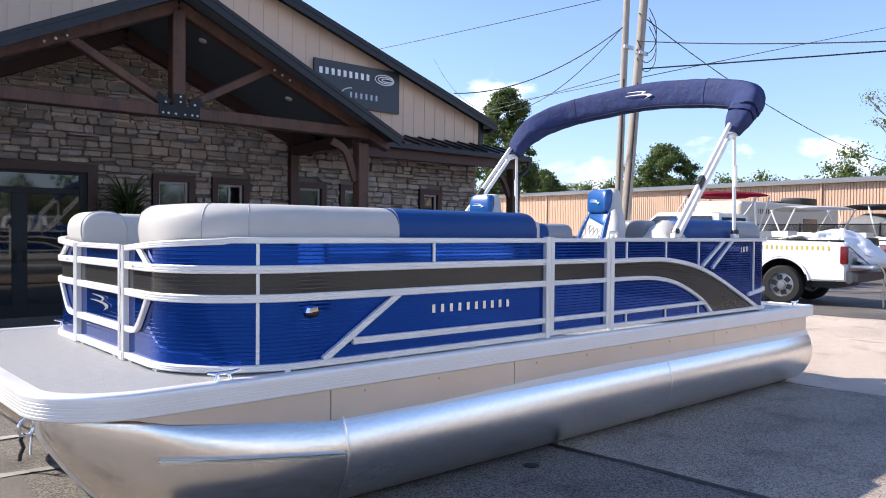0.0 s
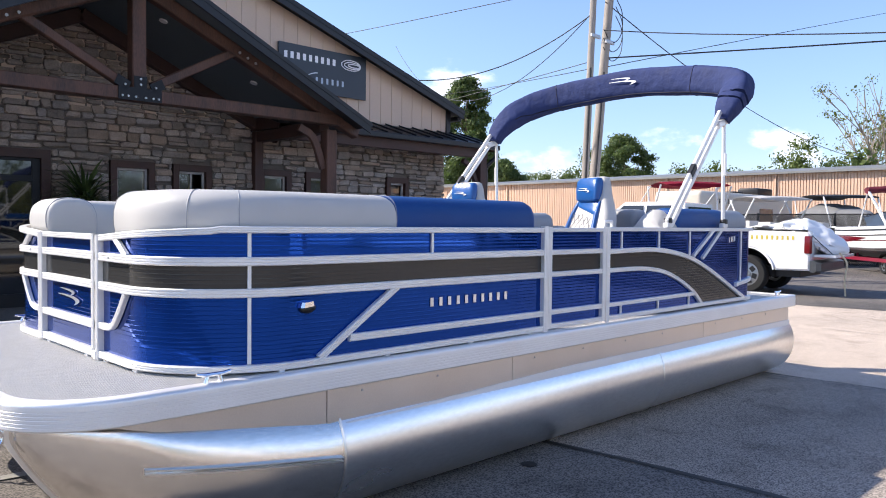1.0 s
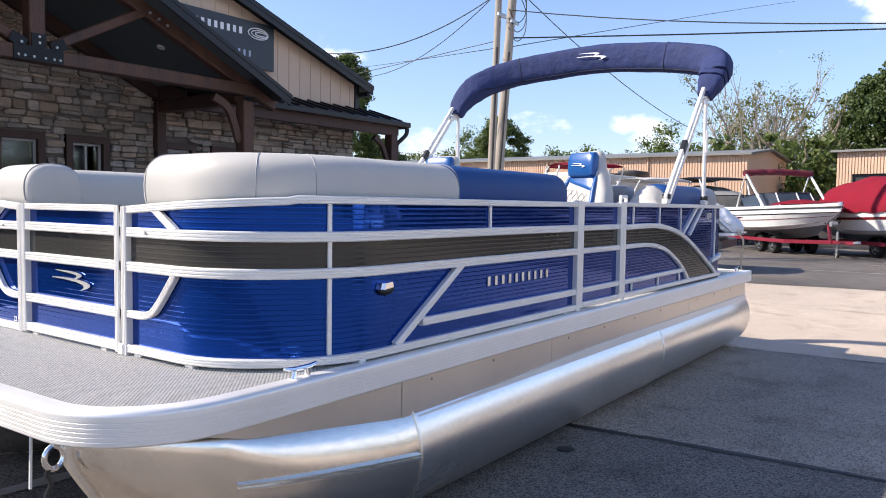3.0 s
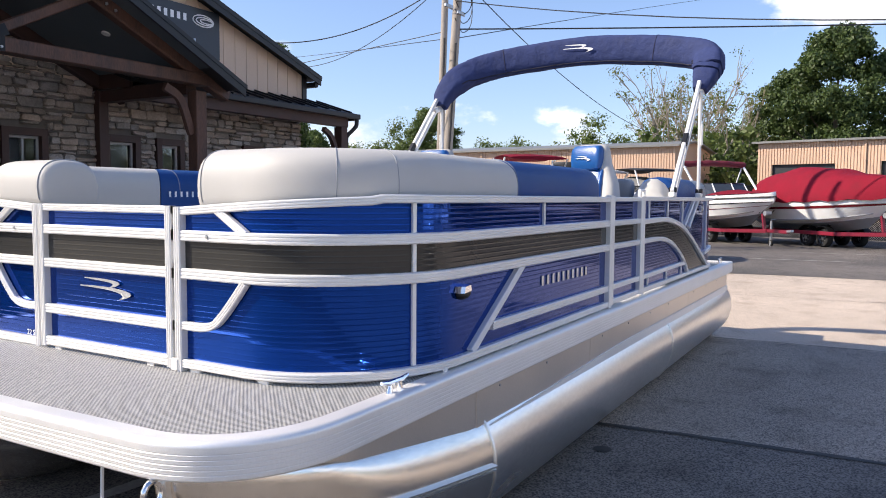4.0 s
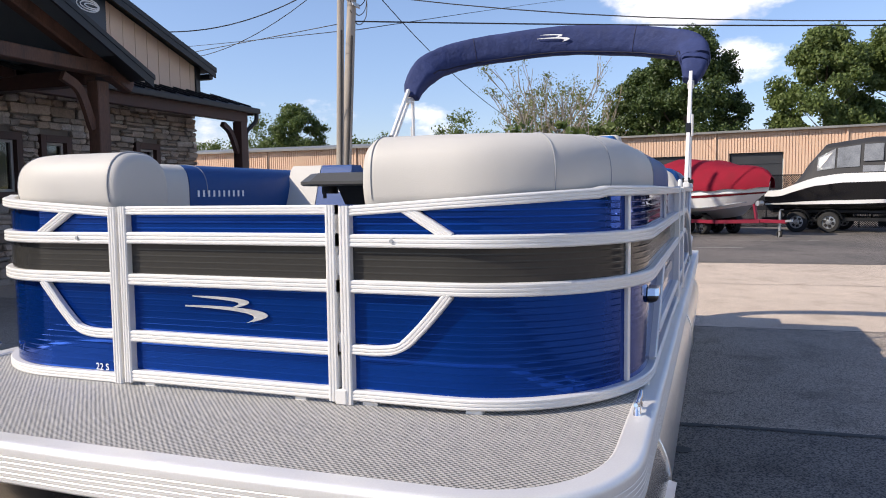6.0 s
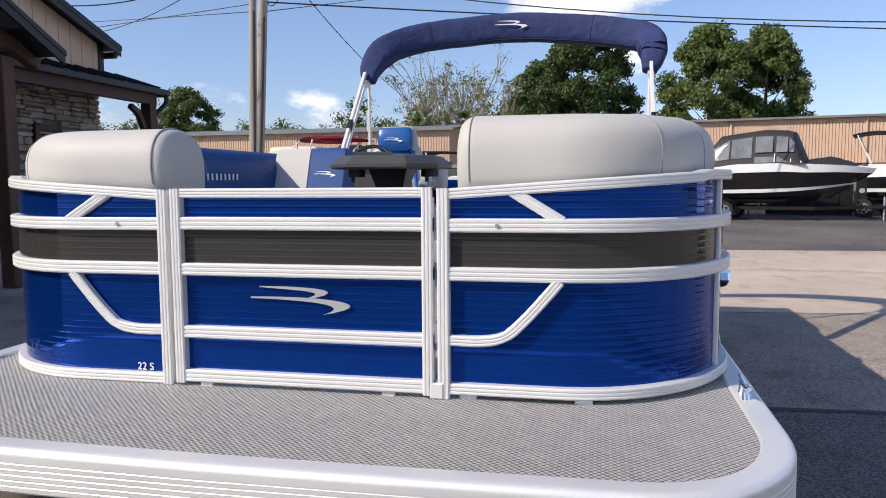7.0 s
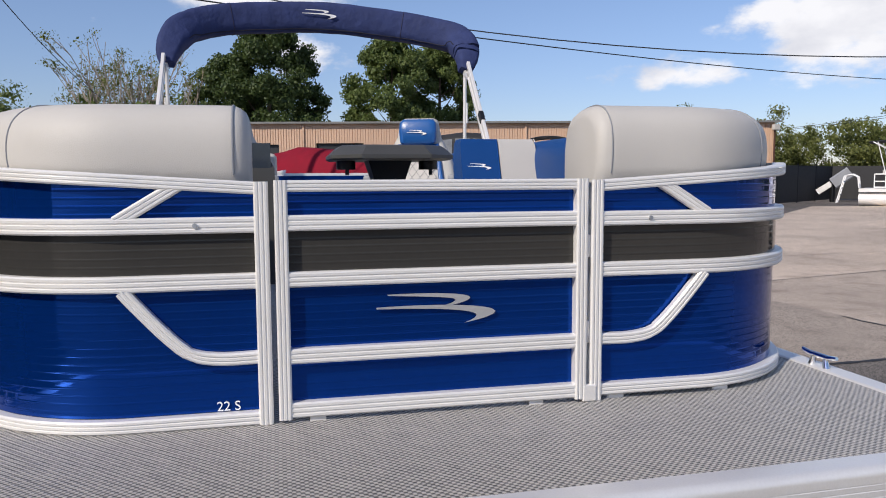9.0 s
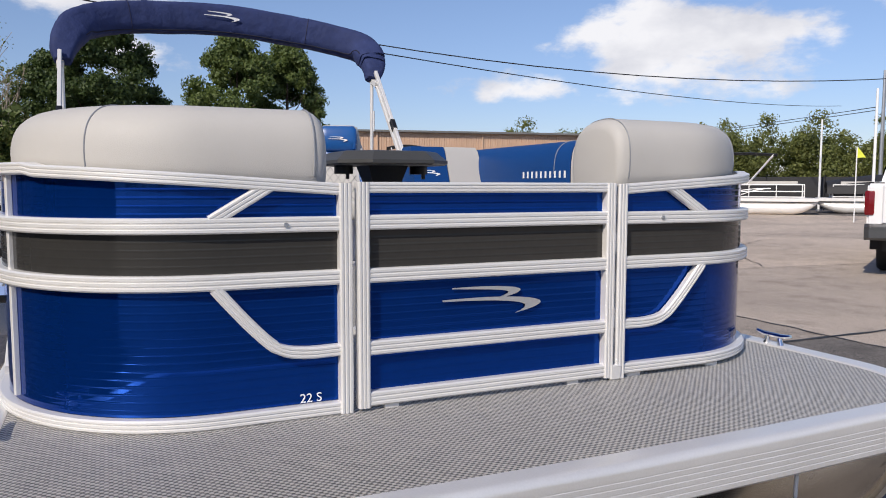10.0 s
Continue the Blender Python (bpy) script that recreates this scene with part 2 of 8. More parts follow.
CANVAS = mat("navy_canvas", (0.030, 0.043, 0.122), 0.78, 0.0, 0.14, 9, 11, 0.016, spec=0.2)
MAT = woven("woven_deck_mat")
WHITE_GEL = mat("white_gelcoat", (0.82, 0.82, 0.81), 0.2, 0.0, 0.03, 3, 60, coat=0.4)
BLACK = mat("black_plastic", (0.009, 0.009, 0.010), 0.42, 0.0, 0.2, 6, 120, 0.0004)
RUBBER = mat("black_rubber", (0.012, 0.012, 0.012), 0.75, 0.0, 0.3, 8, 150, 0.001)
DARK_TABLE = mat("charcoal_table_top", (0.055, 0.055, 0.053), 0.45, 0.0, 0.12, 5, 200, 0.0004)
LETTER = mat("white_lettering", (0.85, 0.85, 0.86), 0.35, 0.0, 0.02)
SILVER = mat("brushed_silver", (0.74, 0.74, 0.74), 0.3, 0.7, 0.05)
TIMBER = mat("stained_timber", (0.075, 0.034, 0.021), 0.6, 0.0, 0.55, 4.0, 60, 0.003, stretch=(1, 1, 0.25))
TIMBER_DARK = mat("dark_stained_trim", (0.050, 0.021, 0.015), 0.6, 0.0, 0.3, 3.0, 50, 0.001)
STONE = mat("stacked_stone", (0.285, 0.236, 0.200), 0.85, 0.0, 0.32, 5.0, 40, 0.010, random_by="island", spread=0.30)
STONE_ONE = mat("stacked_stone_piece", (0.285, 0.236, 0.200), 0.85, 0.0, 0.32, 5.0, 40, 0.010, random_by="object", spread=0.30)
MORTAR = mat("stone_mortar", (0.13, 0.112, 0.097), 0.95, 0.0, 0.2, 6, 60, 0.004)
SIDING = mat("beige_metal_siding", (0.58, 0.44, 0.335), 0.55, 0.0, 0.05, 0.8, 30)
SHED_SIDING = mat("tan_metal_siding", (0.60, 0.41, 0.285), 0.55, 0.0, 0.06, 0.5, 20)
ROOF_BLACK = mat("black_metal_roof", (0.011, 0.012, 0.015), 0.38, 0.3, 0.2, 2, 60)
ROOF_GREY = mat("weathered_shed_roof", (0.20, 0.20, 0.19), 0.5, 0.2, 0.2, 0.6, 20)
CEILING = mat("dark_soffit_panel", (0.080, 0.094, 0.104), 0.6, 0.0, 0.12, 1.5, 40)
STEEL_BLACK = mat("black_steel_plate", (0.012, 0.013, 0.015), 0.5, 0.5, 0.2)
DOOR_DARK = mat("dark_shed_door", (0.020, 0.022, 0.026), 0.5, 0.0, 0.2, 1.0, 20)
SIGN_BLUE = mat("slate_blue_sign_face", (0.028, 0.038, 0.052), 0.45, 0.0, 0.08, 1, 30)
GLASS = glass("window_glass")
GLASS_DARK = mat("dark_door_glass", (0.010, 0.012, 0.014), 0.03, 0.0, 0.1, coat=0.0, spec=0.8)
BLIND = mat("dark_window_blind", (0.06, 0.063, 0.066), 0.6, 0.0, 0.1)
POLE_WOOD = mat("weathered_pole_wood", (0.33, 0.29, 0.25), 0.85, 0.0, 0.25, 1.5, 40, 0.004, stretch=(6, 6, 0.3))
WIRE = mat("black_cable", (0.012, 0.012, 0.014), 0.6)
GALV = mat("galvanised_steel", (0.45, 0.46, 0.47), 0.45, 0.8, 0.1)
RED_PAINT = mat("red_trailer_paint", (0.20, 0.012, 0.03), 0.35, 0.0, 0.12)
RED_COVER = mat("red_boat_cover", (0.20, 0.008, 0.021), 0.8, 0.0, 0.14, 3, 200, 0.003, spec=0.15)
MAROON = mat("maroon_canvas", (0.12, 0.010, 0.022), 0.75, 0.0, 0.15)
BLACK_COVER = mat("black_boat_cover", (0.022, 0.022, 0.024), 0.7, 0.0, 0.25, 4, 100, 0.002)
TAN_COVER = mat("faded_grey_cover", (0.15, 0.152, 0.158), 0.8, 0.0, 0.15, 4, 100, 0.002)
PALE_CANVAS = mat("weathered_pale_canvas", (0.42, 0.40, 0.385), 0.85, 0.0, 0.25, 3, 60, 0.004)
CLEAR_VINYL = mat("clear_vinyl_window", (0.17, 0.18, 0.19), 0.12, 0.0, 0.30, 3, 30, 0.004)
SHIELD = mat("smoked_windshield", (0.035, 0.045, 0.06), 0.06, 0.0, 0.1)
HULL_BLACK = mat("black_gelcoat", (0.008, 0.008, 0.010), 0.12, 0.0, 0.1, coat=0.5)
HULL_RED = mat("deep_red_gelcoat", (0.16, 0.008, 0.016), 0.18, 0.0, 0.08, coat=0.5)
WHEEL_ALU = mat("alloy_wheel", (0.42, 0.43, 0.44), 0.32, 0.8, 0.06)
LAMP_RED = mat("red_tail_lamp", (0.16, 0.003, 0.006), 0.2, 0.0, 0.1, coat=0.0)
WHITE_PAINT = mat("white_vehicle_paint", (0.80, 0.80, 0.80), 0.18, 0.0, 0.02, coat=0.6)
YELLOW = mat("yellow_decal", (0.62, 0.50, 0.05), 0.45)
TARP = mat("white_shrink_wrap", (0.80, 0.80, 0.80), 0.5, 0.0, 0.04, 3, 40, 0.01)
BARK = mat("tree_bark", (0.115, 0.085, 0.060), 0.9, 0.0, 0.3, 3, 40, 0.01, stretch=(4, 4, 0.6))
BARK_PALE = mat("pale_bare_bark", (0.30, 0.255, 0.205), 0.9, 0.0, 0.25, 3, 40, 0.006)
CONCRETE_TEX = ground_mat("aged_pale_paving", (0.56, 0.47, 0.385), (0.44, 0.37, 0.305), (0.72, 0.70, 0.68))
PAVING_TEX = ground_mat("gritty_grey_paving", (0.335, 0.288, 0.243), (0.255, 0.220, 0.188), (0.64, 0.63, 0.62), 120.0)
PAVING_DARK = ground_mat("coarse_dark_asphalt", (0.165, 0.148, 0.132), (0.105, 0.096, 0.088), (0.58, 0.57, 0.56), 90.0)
PAVING_PALE = ground_mat("pale_gritty_paving", (0.46, 0.39, 0.325), (0.36, 0.305, 0.255), (0.68, 0.66, 0.64), 200.0)
WINDOW_FRAME = mat("grey_window_frame", (0.34, 0.33, 0.32), 0.4)
ASPHALT_TEX = ground_mat("worn_dark_asphalt", (0.155, 0.138, 0.124), (0.085, 0.078, 0.073), (0.60, 0.60, 0.60))
TAR = mat("black_crack_sealant", (0.018, 0.017, 0.016), 0.6, 0.0, 0.3, 5, 60, 0.001)
LINE_PAINT = mat("worn_line_paint", (0.30, 0.285, 0.26), 0.8, 0.0, 0.25, 3, 40)


def leaf_mat(name, base, tip):
    m = bpy.data.materials.new(name)
    m.use_nodes = True
    n, l = m.node_tree.nodes, m.node_tree.links
    b = n["Principled BSDF"]
    g = n.new("ShaderNodeNewGeometry")
    r = n.new("ShaderNodeValToRGB")
    r.color_ramp.elements[0].color, r.color_ramp.elements[1].color = (*base, 1), (*tip, 1)
    l.new(g.outputs["Random Per Island"], r.inputs[0])
    l.new(r.outputs[0], b.inputs["Base Color"])
    b.inputs["Roughness"].default_value = 0.6
    b.inputs["Subsurface Weight"].default_value = 0.0
    tr = n.new("ShaderNodeBsdfTranslucent")
    l.new(r.outputs[0], tr.inputs["Color"])
    ms = n.new("ShaderNodeMixShader")
    ms.inputs[0].default_value = 0.35
    l.new(b.outputs[0], ms.inputs[1])
    l.new(tr.outputs[0], ms.inputs[2])
    l.new(ms.outputs[0], n["Material Output"].inputs["Surface"])
    return m


LEAF = leaf_mat("summer_leaves", (0.046, 0.082, 0.020), (0.140, 0.190, 0.048))
LEAF_LIGHT = leaf_mat("light_leaves", (0.066, 0.104, 0.024), (0.160, 0.208, 0.056))
LEAF_OLIVE = leaf_mat("olive_leaves", (0.098, 0.122, 0.030), (0.220, 0.240, 0.068))
LEAF_DARK = leaf_mat("deep_green_leaves", (0.028, 0.055, 0.015), (0.100, 0.145, 0.038))


# ---- tools: meshes ----
def link(name, me, material, parent=None, label="", smooth=None):
    if isinstance(material, (list, tuple)):
        for m in material:
            me.materials.append(m)
    else:
        me.materials.append(material)
    if smooth is not None:
        me.shade_smooth()
        me.set_sharp_from_angle(angle=radians(smooth))
    ob = new(name, me)
    if parent:
        ob.parent = parent
        ob.matrix_parent_inverse = Matrix.Translation(-parent.location) if parent.type == "EMPTY" else Matrix.Identity(4)
    if label:
        tagged(ob, label)
    return ob


def raw(name, verts, faces, material, parent=None, label="", smooth=None):
    me = bpy.data.meshes.new(name)
    me.from_pydata([tuple(v) for v in verts], [], faces)
    me.update()
    bm = bmesh.new()
    bm.from_mesh(me)
    bmesh.ops.recalc_face_normals(bm, faces=bm.faces)
    bm.to_mesh(me)
    bm.free()
    return link(name, me, material, parent, label, smooth)


def part(name, bm, material, parent=None, label="", smooth=None):
    me = bpy.data.meshes.new(name)
    bmesh.ops.recalc_face_normals(bm, faces=bm.faces)
    bm.to_mesh(me)
    bm.free()
    return link(name, me, material, parent, label, smooth)


def thing(name, at, label, category, group="", kind=""):
    ob = new(name)
    ob.location = at
    ob.empty_display_size = 0.2
    return tagged(ob, label, category, group, kind)


def box_bm(boxes, bevel=0.0, segments=1):
    bm = bmesh.new()
    for x0, x1, y0, y1, z0, z1 in boxes:
        m = Matrix.LocRotScale(((x0 + x1) / 2, (y0 + y1) / 2, (z0 + z1) / 2), None, (abs(x1 - x0), abs(y1 - y0), abs(z1 - z0)))
        bmesh.ops.create_cube(bm, size=1.0, matrix=m)
    if bevel:
        bmesh.ops.bevel(bm, geom=bm.edges[:], offset=bevel, segments=segments, affect="EDGES", profile=0.6)
    return bm


def block(name, x0, x1, y0, y1, z0, z1, material, parent=None, label="", bevel=0.006, segments=1, smooth=None):
    return part(name, box_bm([(x0, x1, y0, y1, z0, z1)], bevel, segments), material, parent, label, smooth)


def stick_verts(a, b, w, h, up=(0, 0, 1), ch=0.0):
    """A bar from a to b: w across, h along up, with small chamfers."""
    a, b, up = Vector(a), Vector(b), Vector(up)
    t = (b - a).normalized()
    s = t.cross(up).normalized()
    u = s.cross(t).normalized()
    c = ch or min(w, h) * 0.12
    ring = [(-w / 2 + c, -h / 2), (w / 2 - c, -h / 2), (w / 2, -h / 2 + c), (w / 2, h / 2 - c), (w / 2 - c, h / 2), (-w / 2 + c, h / 2), (-w / 2, h / 2 - c), (-w / 2, -h / 2 + c)]
    return [p + s * i + u * j for p in (a, b) for i, j in ring]


def stick(name, a, b, w, h, material, parent=None, label="", up=(0, 0, 1)):
    v = stick_verts(a, b, w, h, up)
    f = [(i, (i + 1) % 8, 8 + (i + 1) % 8, 8 + i) for i in range(8)] + [tuple(range(7, -1, -1)), tuple(range(8, 16))]
    return raw(name, v, f, material, parent, label)


def sweep_data(path, profile, up=(0, 0, 1), caps=True, closed=False):
    """Profile points (side, up) carried along the path; side is to the right of the way."""
    path, up = [Vector(p) for p in path], Vector(up)
    n, k = len(path), len(profile)
    verts, faces = [], []
    for i, p in enumerate(path):
        if closed:
            t = path[(i + 1) % n] - path[i - 1]
        else:
            t = path[min(i + 1, n - 1)] - path[max(i - 1, 0)]
        t.normalize()
        s = t.cross(up).normalized()
        u = s.cross(t) if abs(t.dot(up)) > 0.5 else up
        verts += [p + s * a + u * b for a, b in profile]
    for i in range(n if closed else n - 1):
        j = (i + 1) % n
        for q in range(k):
            r = (q + 1) % k
            faces.append((i * k + q, i * k + r, j * k + r, j * k + q))
    if caps and not closed:
        faces += [tuple(range(k - 1, -1, -1)), tuple((n - 1) * k + q for q in range(k))]
    return verts, faces


def sweep(name, path, profile, material, parent=None, label="", up=(0, 0, 1), smooth=35, closed=False):
    return raw(name, *sweep_data(path, profile, up, True, closed), material, parent, label, smooth)


def circle(r, n=8, squash=1.0):
    return [(r * math.cos(2 * math.pi * i / n), r * squash * math.sin(2 * math.pi * i / n)) for i in range(n)]


def tube_data(path, r, n=8):
    """A round tube; the frame is carried along without twist. r: a number or one a point."""
    path = [Vector(p) for p in path]
    rs = r if isinstance(r, (list, tuple)) else [r] * len(path)
    t0 = (path[1] - path[0]).normalized()
    s = t0.orthogonal().normalized()
    verts, faces = [], []
    for i, p in enumerate(path):
        t = (path[min(i + 1, len(path) - 1)] - path[max(i - 1, 0)]).normalized()
        s = (s - t * s.dot(t)).normalized()
        u = t.cross(s)
        verts += [p + (s * a + u * b) * rs[i] for a, b in circle(1.0, n)]
    for i in range(len(path) - 1):
        for q in range(n):
            w = (q + 1) % n
            faces.append((i * n + q, i * n + w, (i + 1) * n + w, (i + 1) * n + q))
    faces += [tuple(range(n - 1, -1, -1)), tuple((len(path) - 1) * n + q for q in range(n))]
    return verts, faces


def tube(name, path, r, material, parent=None, label="", n=8, smooth=45):
    return raw(name, *tube_data(path, r, n), material, parent, label, smooth)


def loft(name, rings, material, parent=None, label="", closed=True, caps=True, smooth=40):
    k, verts, faces = len(rings[0]), [p for r in rings for p in r], []
    for i in range(len(rings) - 1):
        for q in range(k if closed else k - 1):
            w = (q + 1) % k
            faces.append((i * k + q, i * k + w, (i + 1) * k + w, (i + 1) * k + q))
    if caps and closed:
        faces += [tuple(range(k - 1, -1, -1)), tuple((len(rings) - 1) * k + q for q in range(k))]
    return raw(name, verts, faces, material, parent, label, smooth)


def join_data(*sets):
    verts, faces = [], []
    for v, f in sets:
        o = len(verts)
        verts += list(v)
        faces += [tuple(o + i for i in g) for g in f]
    return verts, faces


def box_data(x0, x1, y0, y1, z0, z1):
    v = [(x, y, z) for x in (x0, x1) for y in (y0, y1) for z in (z0, z1)]
    return v, [(0, 1, 3, 2), (4, 6, 7, 5), (0, 4, 5, 1), (2, 3, 7, 6), (0, 2, 6, 4), (1, 5, 7, 3)]


def curve_through(points, steps=8):
    """Catmull-Rom through points."""
    pts = [Vector(p) for p in points]
    pts = [2 * pts[0] - pts[1], *pts, 2 * pts[-1] - pts[-2]]
    out = []
    for i in range(1, len(pts) - 2):
        a, b, c, d = pts[i - 1:i + 3]
        for k in range(steps):
            t = k / steps
            out.append(0.5 * (2 * b + (c - a) * t + (2 * a - 5 * b + 4 * c - d) * t * t + (3 * b - a - 3 * c + d) * t ** 3))
    return out + [pts[-2]]


def interp(x, xs, ys):
    return float(np.interp(x, xs, ys))

# ---- the pontoon boat ----
CY = 4.315                 # centre line
FX, SY = 1.291, 3.074      # front and side planes of the fence panels
DX0, DX1, DY0 = 0.688, 7.41, 3.012
DECK = 0.763


def mirror(p):
    return Vector((p[0], 2 * CY - p[1], p[2]))


def fence_line(x_end, start_y=3.885, off=0.0):
    """Plan of the fence from the front gate round the bow corner and aft along the side; off: outwards."""
    pts = [(FX - off, start_y - 0.08 * i, 0) for i in range(4)]
    a, b, cx, cy = 0.568, 0.503, FX + 0.568, SY + 0.503
    n = 22
    for i in range(n + 1):
        q = math.pi / 2 * i / n
        nx, ny = math.cos(q) / a, math.sin(q) / b
        k = math.hypot(nx, ny)
        pts.append((cx - a * math.cos(q) - off * nx / k, cy - b * math.sin(q) - off * ny / k, 0))
    x = cx + 0.15
    while x < x_end - 0.05:
        pts.append((x, SY - off, 0))
        x += 0.4
    pts.append((x_end, SY - off, 0))
    return [Vector(p) for p in pts]


def top_z(p):
    """Height of the top rail: it rises from the gate to the bow corner."""
    if p[0] > 1.5:
        return 1.400
    return interp(p[1], [3.10, 3.885], [1.400, 1.350])


def at_z(pts, z):
    return [Vector((p[0], p[1], z)) for p in pts]


def cut(pts, x0=None, x1=None):
    """The stretch of a side path between two x."""
    y = pts[-1][1]
    return [Vector((x0, y, pts[-1][2])), Vector((x1, y, pts[-1][2]))]


def rail_profile(h, d):
    """Extruded rail: two shallow grooves run along its face. Side = outwards."""
    g = 0.0022
    return [(0, -h / 2), (d - 0.004, -h / 2), (d, -h / 2 + 0.004), (d, -h * 0.24), (d - g, -h * 0.20), (d - g, -h * 0.12), (d, -h * 0.08),
            (d, h * 0.08), (d - g, h * 0.12), (d - g, h * 0.20), (d, h * 0.24), (d, h / 2 - 0.004), (d - 0.004, h / 2), (0, h / 2)]


RIB, GROOVE = 0.0195, 0.00034


def rib_rows(z0, z1):
    rows, z = [], z0
    while z < z1:
        for f, d in ((0.0, 0.0), (0.06, -GROOVE), (0.56, -GROOVE), (0.62, -GROOVE), (0.70, -0.55 * GROOVE), (0.81, 0.0), (0.92, -0.55 * GROOVE), (1.0, -GROOVE))[1:]:
            if z + f * RIB < z1:
                rows.append((z + f * RIB, d))
        z += RIB
    rows.append((z1, -GROOVE))
    return rows


def ribbed_panel(name, pts, z0, ztop, material, parent, flip=False, label="", back=0.012):
    """Sheet along a plan path with horizontal ribs; ztop(p) is its upper edge. It has a back sheet and closed edges."""
    n = len(pts)
    tang = [(pts[min(i + 1, n - 1)] - pts[max(i - 1, 0)]).normalized() for i in range(n)]
    outw = [Vector((t.y, -t.x, 0)) for t in tang]
    rows = rib_rows(z0, max(ztop(p) for p in pts))
    verts, faces, m = [], [], len(rows) + 2
    for p, o in zip(pts, outw):
        zt = ztop(p)
        verts.append((*(p - o * back).xy, z0))
        for z, d in rows:
            q = p + o * d
            verts.append((q.x, q.y, min(z, zt)))
        verts.append((*(p - o * back).xy, zt))
    for i in range(n - 1):
        for j in range(m):
            k = (j + 1) % m
            faces.append((i * m + j, i * m + k, (i + 1) * m + k, (i + 1) * m + j))
    if flip:
        verts = [mirror(v) for v in verts]
    return raw(name, verts, faces, material, parent, label, 30)


def flipped(pts, flip):
    return [mirror(p) for p in pts] if flip else pts


def rail(name, pts, h, d, parent, flip=False, up=(0, 0, 1), material=None, label=""):
    prof = rail_profile(h, d)
    if flip:
        prof, up = [(-a, b) for a, b in prof], (up[0], -up[1], up[2])
    return sweep(name, flipped(pts, flip), prof, material or ALU, parent, label, up)


boat = thing("pontoon_boat", (4.0, CY, 0.0), "blue and charcoal pontoon boat with silver rails and grey lounges", "boat")


# deck outline, port half then starboard half
def deck_outline(inset=0.0):
    x0, y0, r = DX0 + inset, DY0 + inset, 0.40 - inset * 0.6
    pts = [(DX1 - inset, y0), (x0 + r * 1.1, y0)]
    for i in range(1, 17):
        q = math.pi / 2 * i / 16
        pts.append((x0 + r * 1.1 * (1 - math.sin(q) ** 0.92), y0 + r * (1 - math.cos(q) ** 0.92)))
    pts.append((x0 - 0.012, CY - 0.45))
    pts.append((x0 - 0.018, CY))
    return pts


half = deck_outline(0.068)
full = half + [(x, 2 * CY - y) for x, y in half[-2::-1]]
n_full = len(full)
raw("deck", [(x, y, DECK) for x, y in full] + [(x, y, DECK - 0.03) for x, y in full],
               [tuple(range(n_full)), tuple(range(2 * n_full - 1, n_full - 1, -1))] + [(i, (i + 1) % n_full, n_full + (i + 1) % n_full, n_full + i) for i in range(n_full)],
               MAT, boat, "deck of woven beige and grey vinyl")
outer = deck_outline()
trim_path = [Vector((x, y, 0)) for x, y in outer + [(x, 2 * CY - y) for x, y in outer[-2::-1]]]
lip = [(0.076, DECK + 0.001), (0.070, DECK + 0.005), (0.030, DECK + 0.007)]
lip += [(0.018 - 0.018 * math.sin(a), DECK - 0.011 + 0.018 * math.cos(a)) for a in [math.pi / 2 * i / 8 for i in range(9)]]
z = DECK - 0.026
while z > 0.676:
    lip += [(0.0, z), (0.0008, z - 0.0010), (0.0008, z - 0.0028), (0.0, z - 0.0038)]
    z -= 0.0135
lip += [(0.0, 0.668), (0.006, 0.662), (0.03, 0.662), (0.03, DECK - 0.035), (0.076, DECK - 0.035)]
sweep("deck_trim", trim_path, lip, TRIM, boat, "ribbed silver aluminium edge trim", smooth=14)
block("stern_trim", DX1 - 0.004, DX1 + 0.03, DY0, 2 * CY - DY0, 0.662, DECK + 0.006, ALU, boat, bevel=0.008)

# beams under the deck and the side skirt
for i in range(16):
    x = 1.0 + i * 0.42
    block("cross_beam", x, x + 0.05, DY0 + 0.10, 2 * CY - DY0 - 0.10, 0.615, DECK - 0.032, ALU_SKIRT, boat, bevel=0)
for s in (0, 1):
    for x0, x1 in ((1.99, 3.294), (3.298, 5.648), (5.652, DX1 - 0.03)):
        y0 = DY0 + 0.045 + (0.012 if x0 < 1.6 else 0.0)
        y = (y0, y0 + 0.012) if s == 0 else (2 * CY - y0 - 0.012, 2 * CY - y0)
        skirt = block("skirt_panel", x0, x1, *y, 0.475, 0.674, ALU_SKIRT, boat, bevel=0.002)
        for k in range(int((x1 - x0) / 0.5)):
            xb = x0 + 0.2 + 0.5 * k
            yb = y[0] - 0.004 if s == 0 else y[1] + 0.004
            tube("bolt", [(xb, yb, 0.625), (xb, (y[0] + y[1]) / 2, 0.625)], 0.006, GALV, skirt, n=6)

# two pontoon tubes with pointed bows
R, TY, TZ = 0.321, 3.327, 0.326
NX = 0.745                 # tip of the nose cones


def smooth_step(q):
    q = max(0.0, min(1.0, q))
    return q * q * (3 - 2 * q)


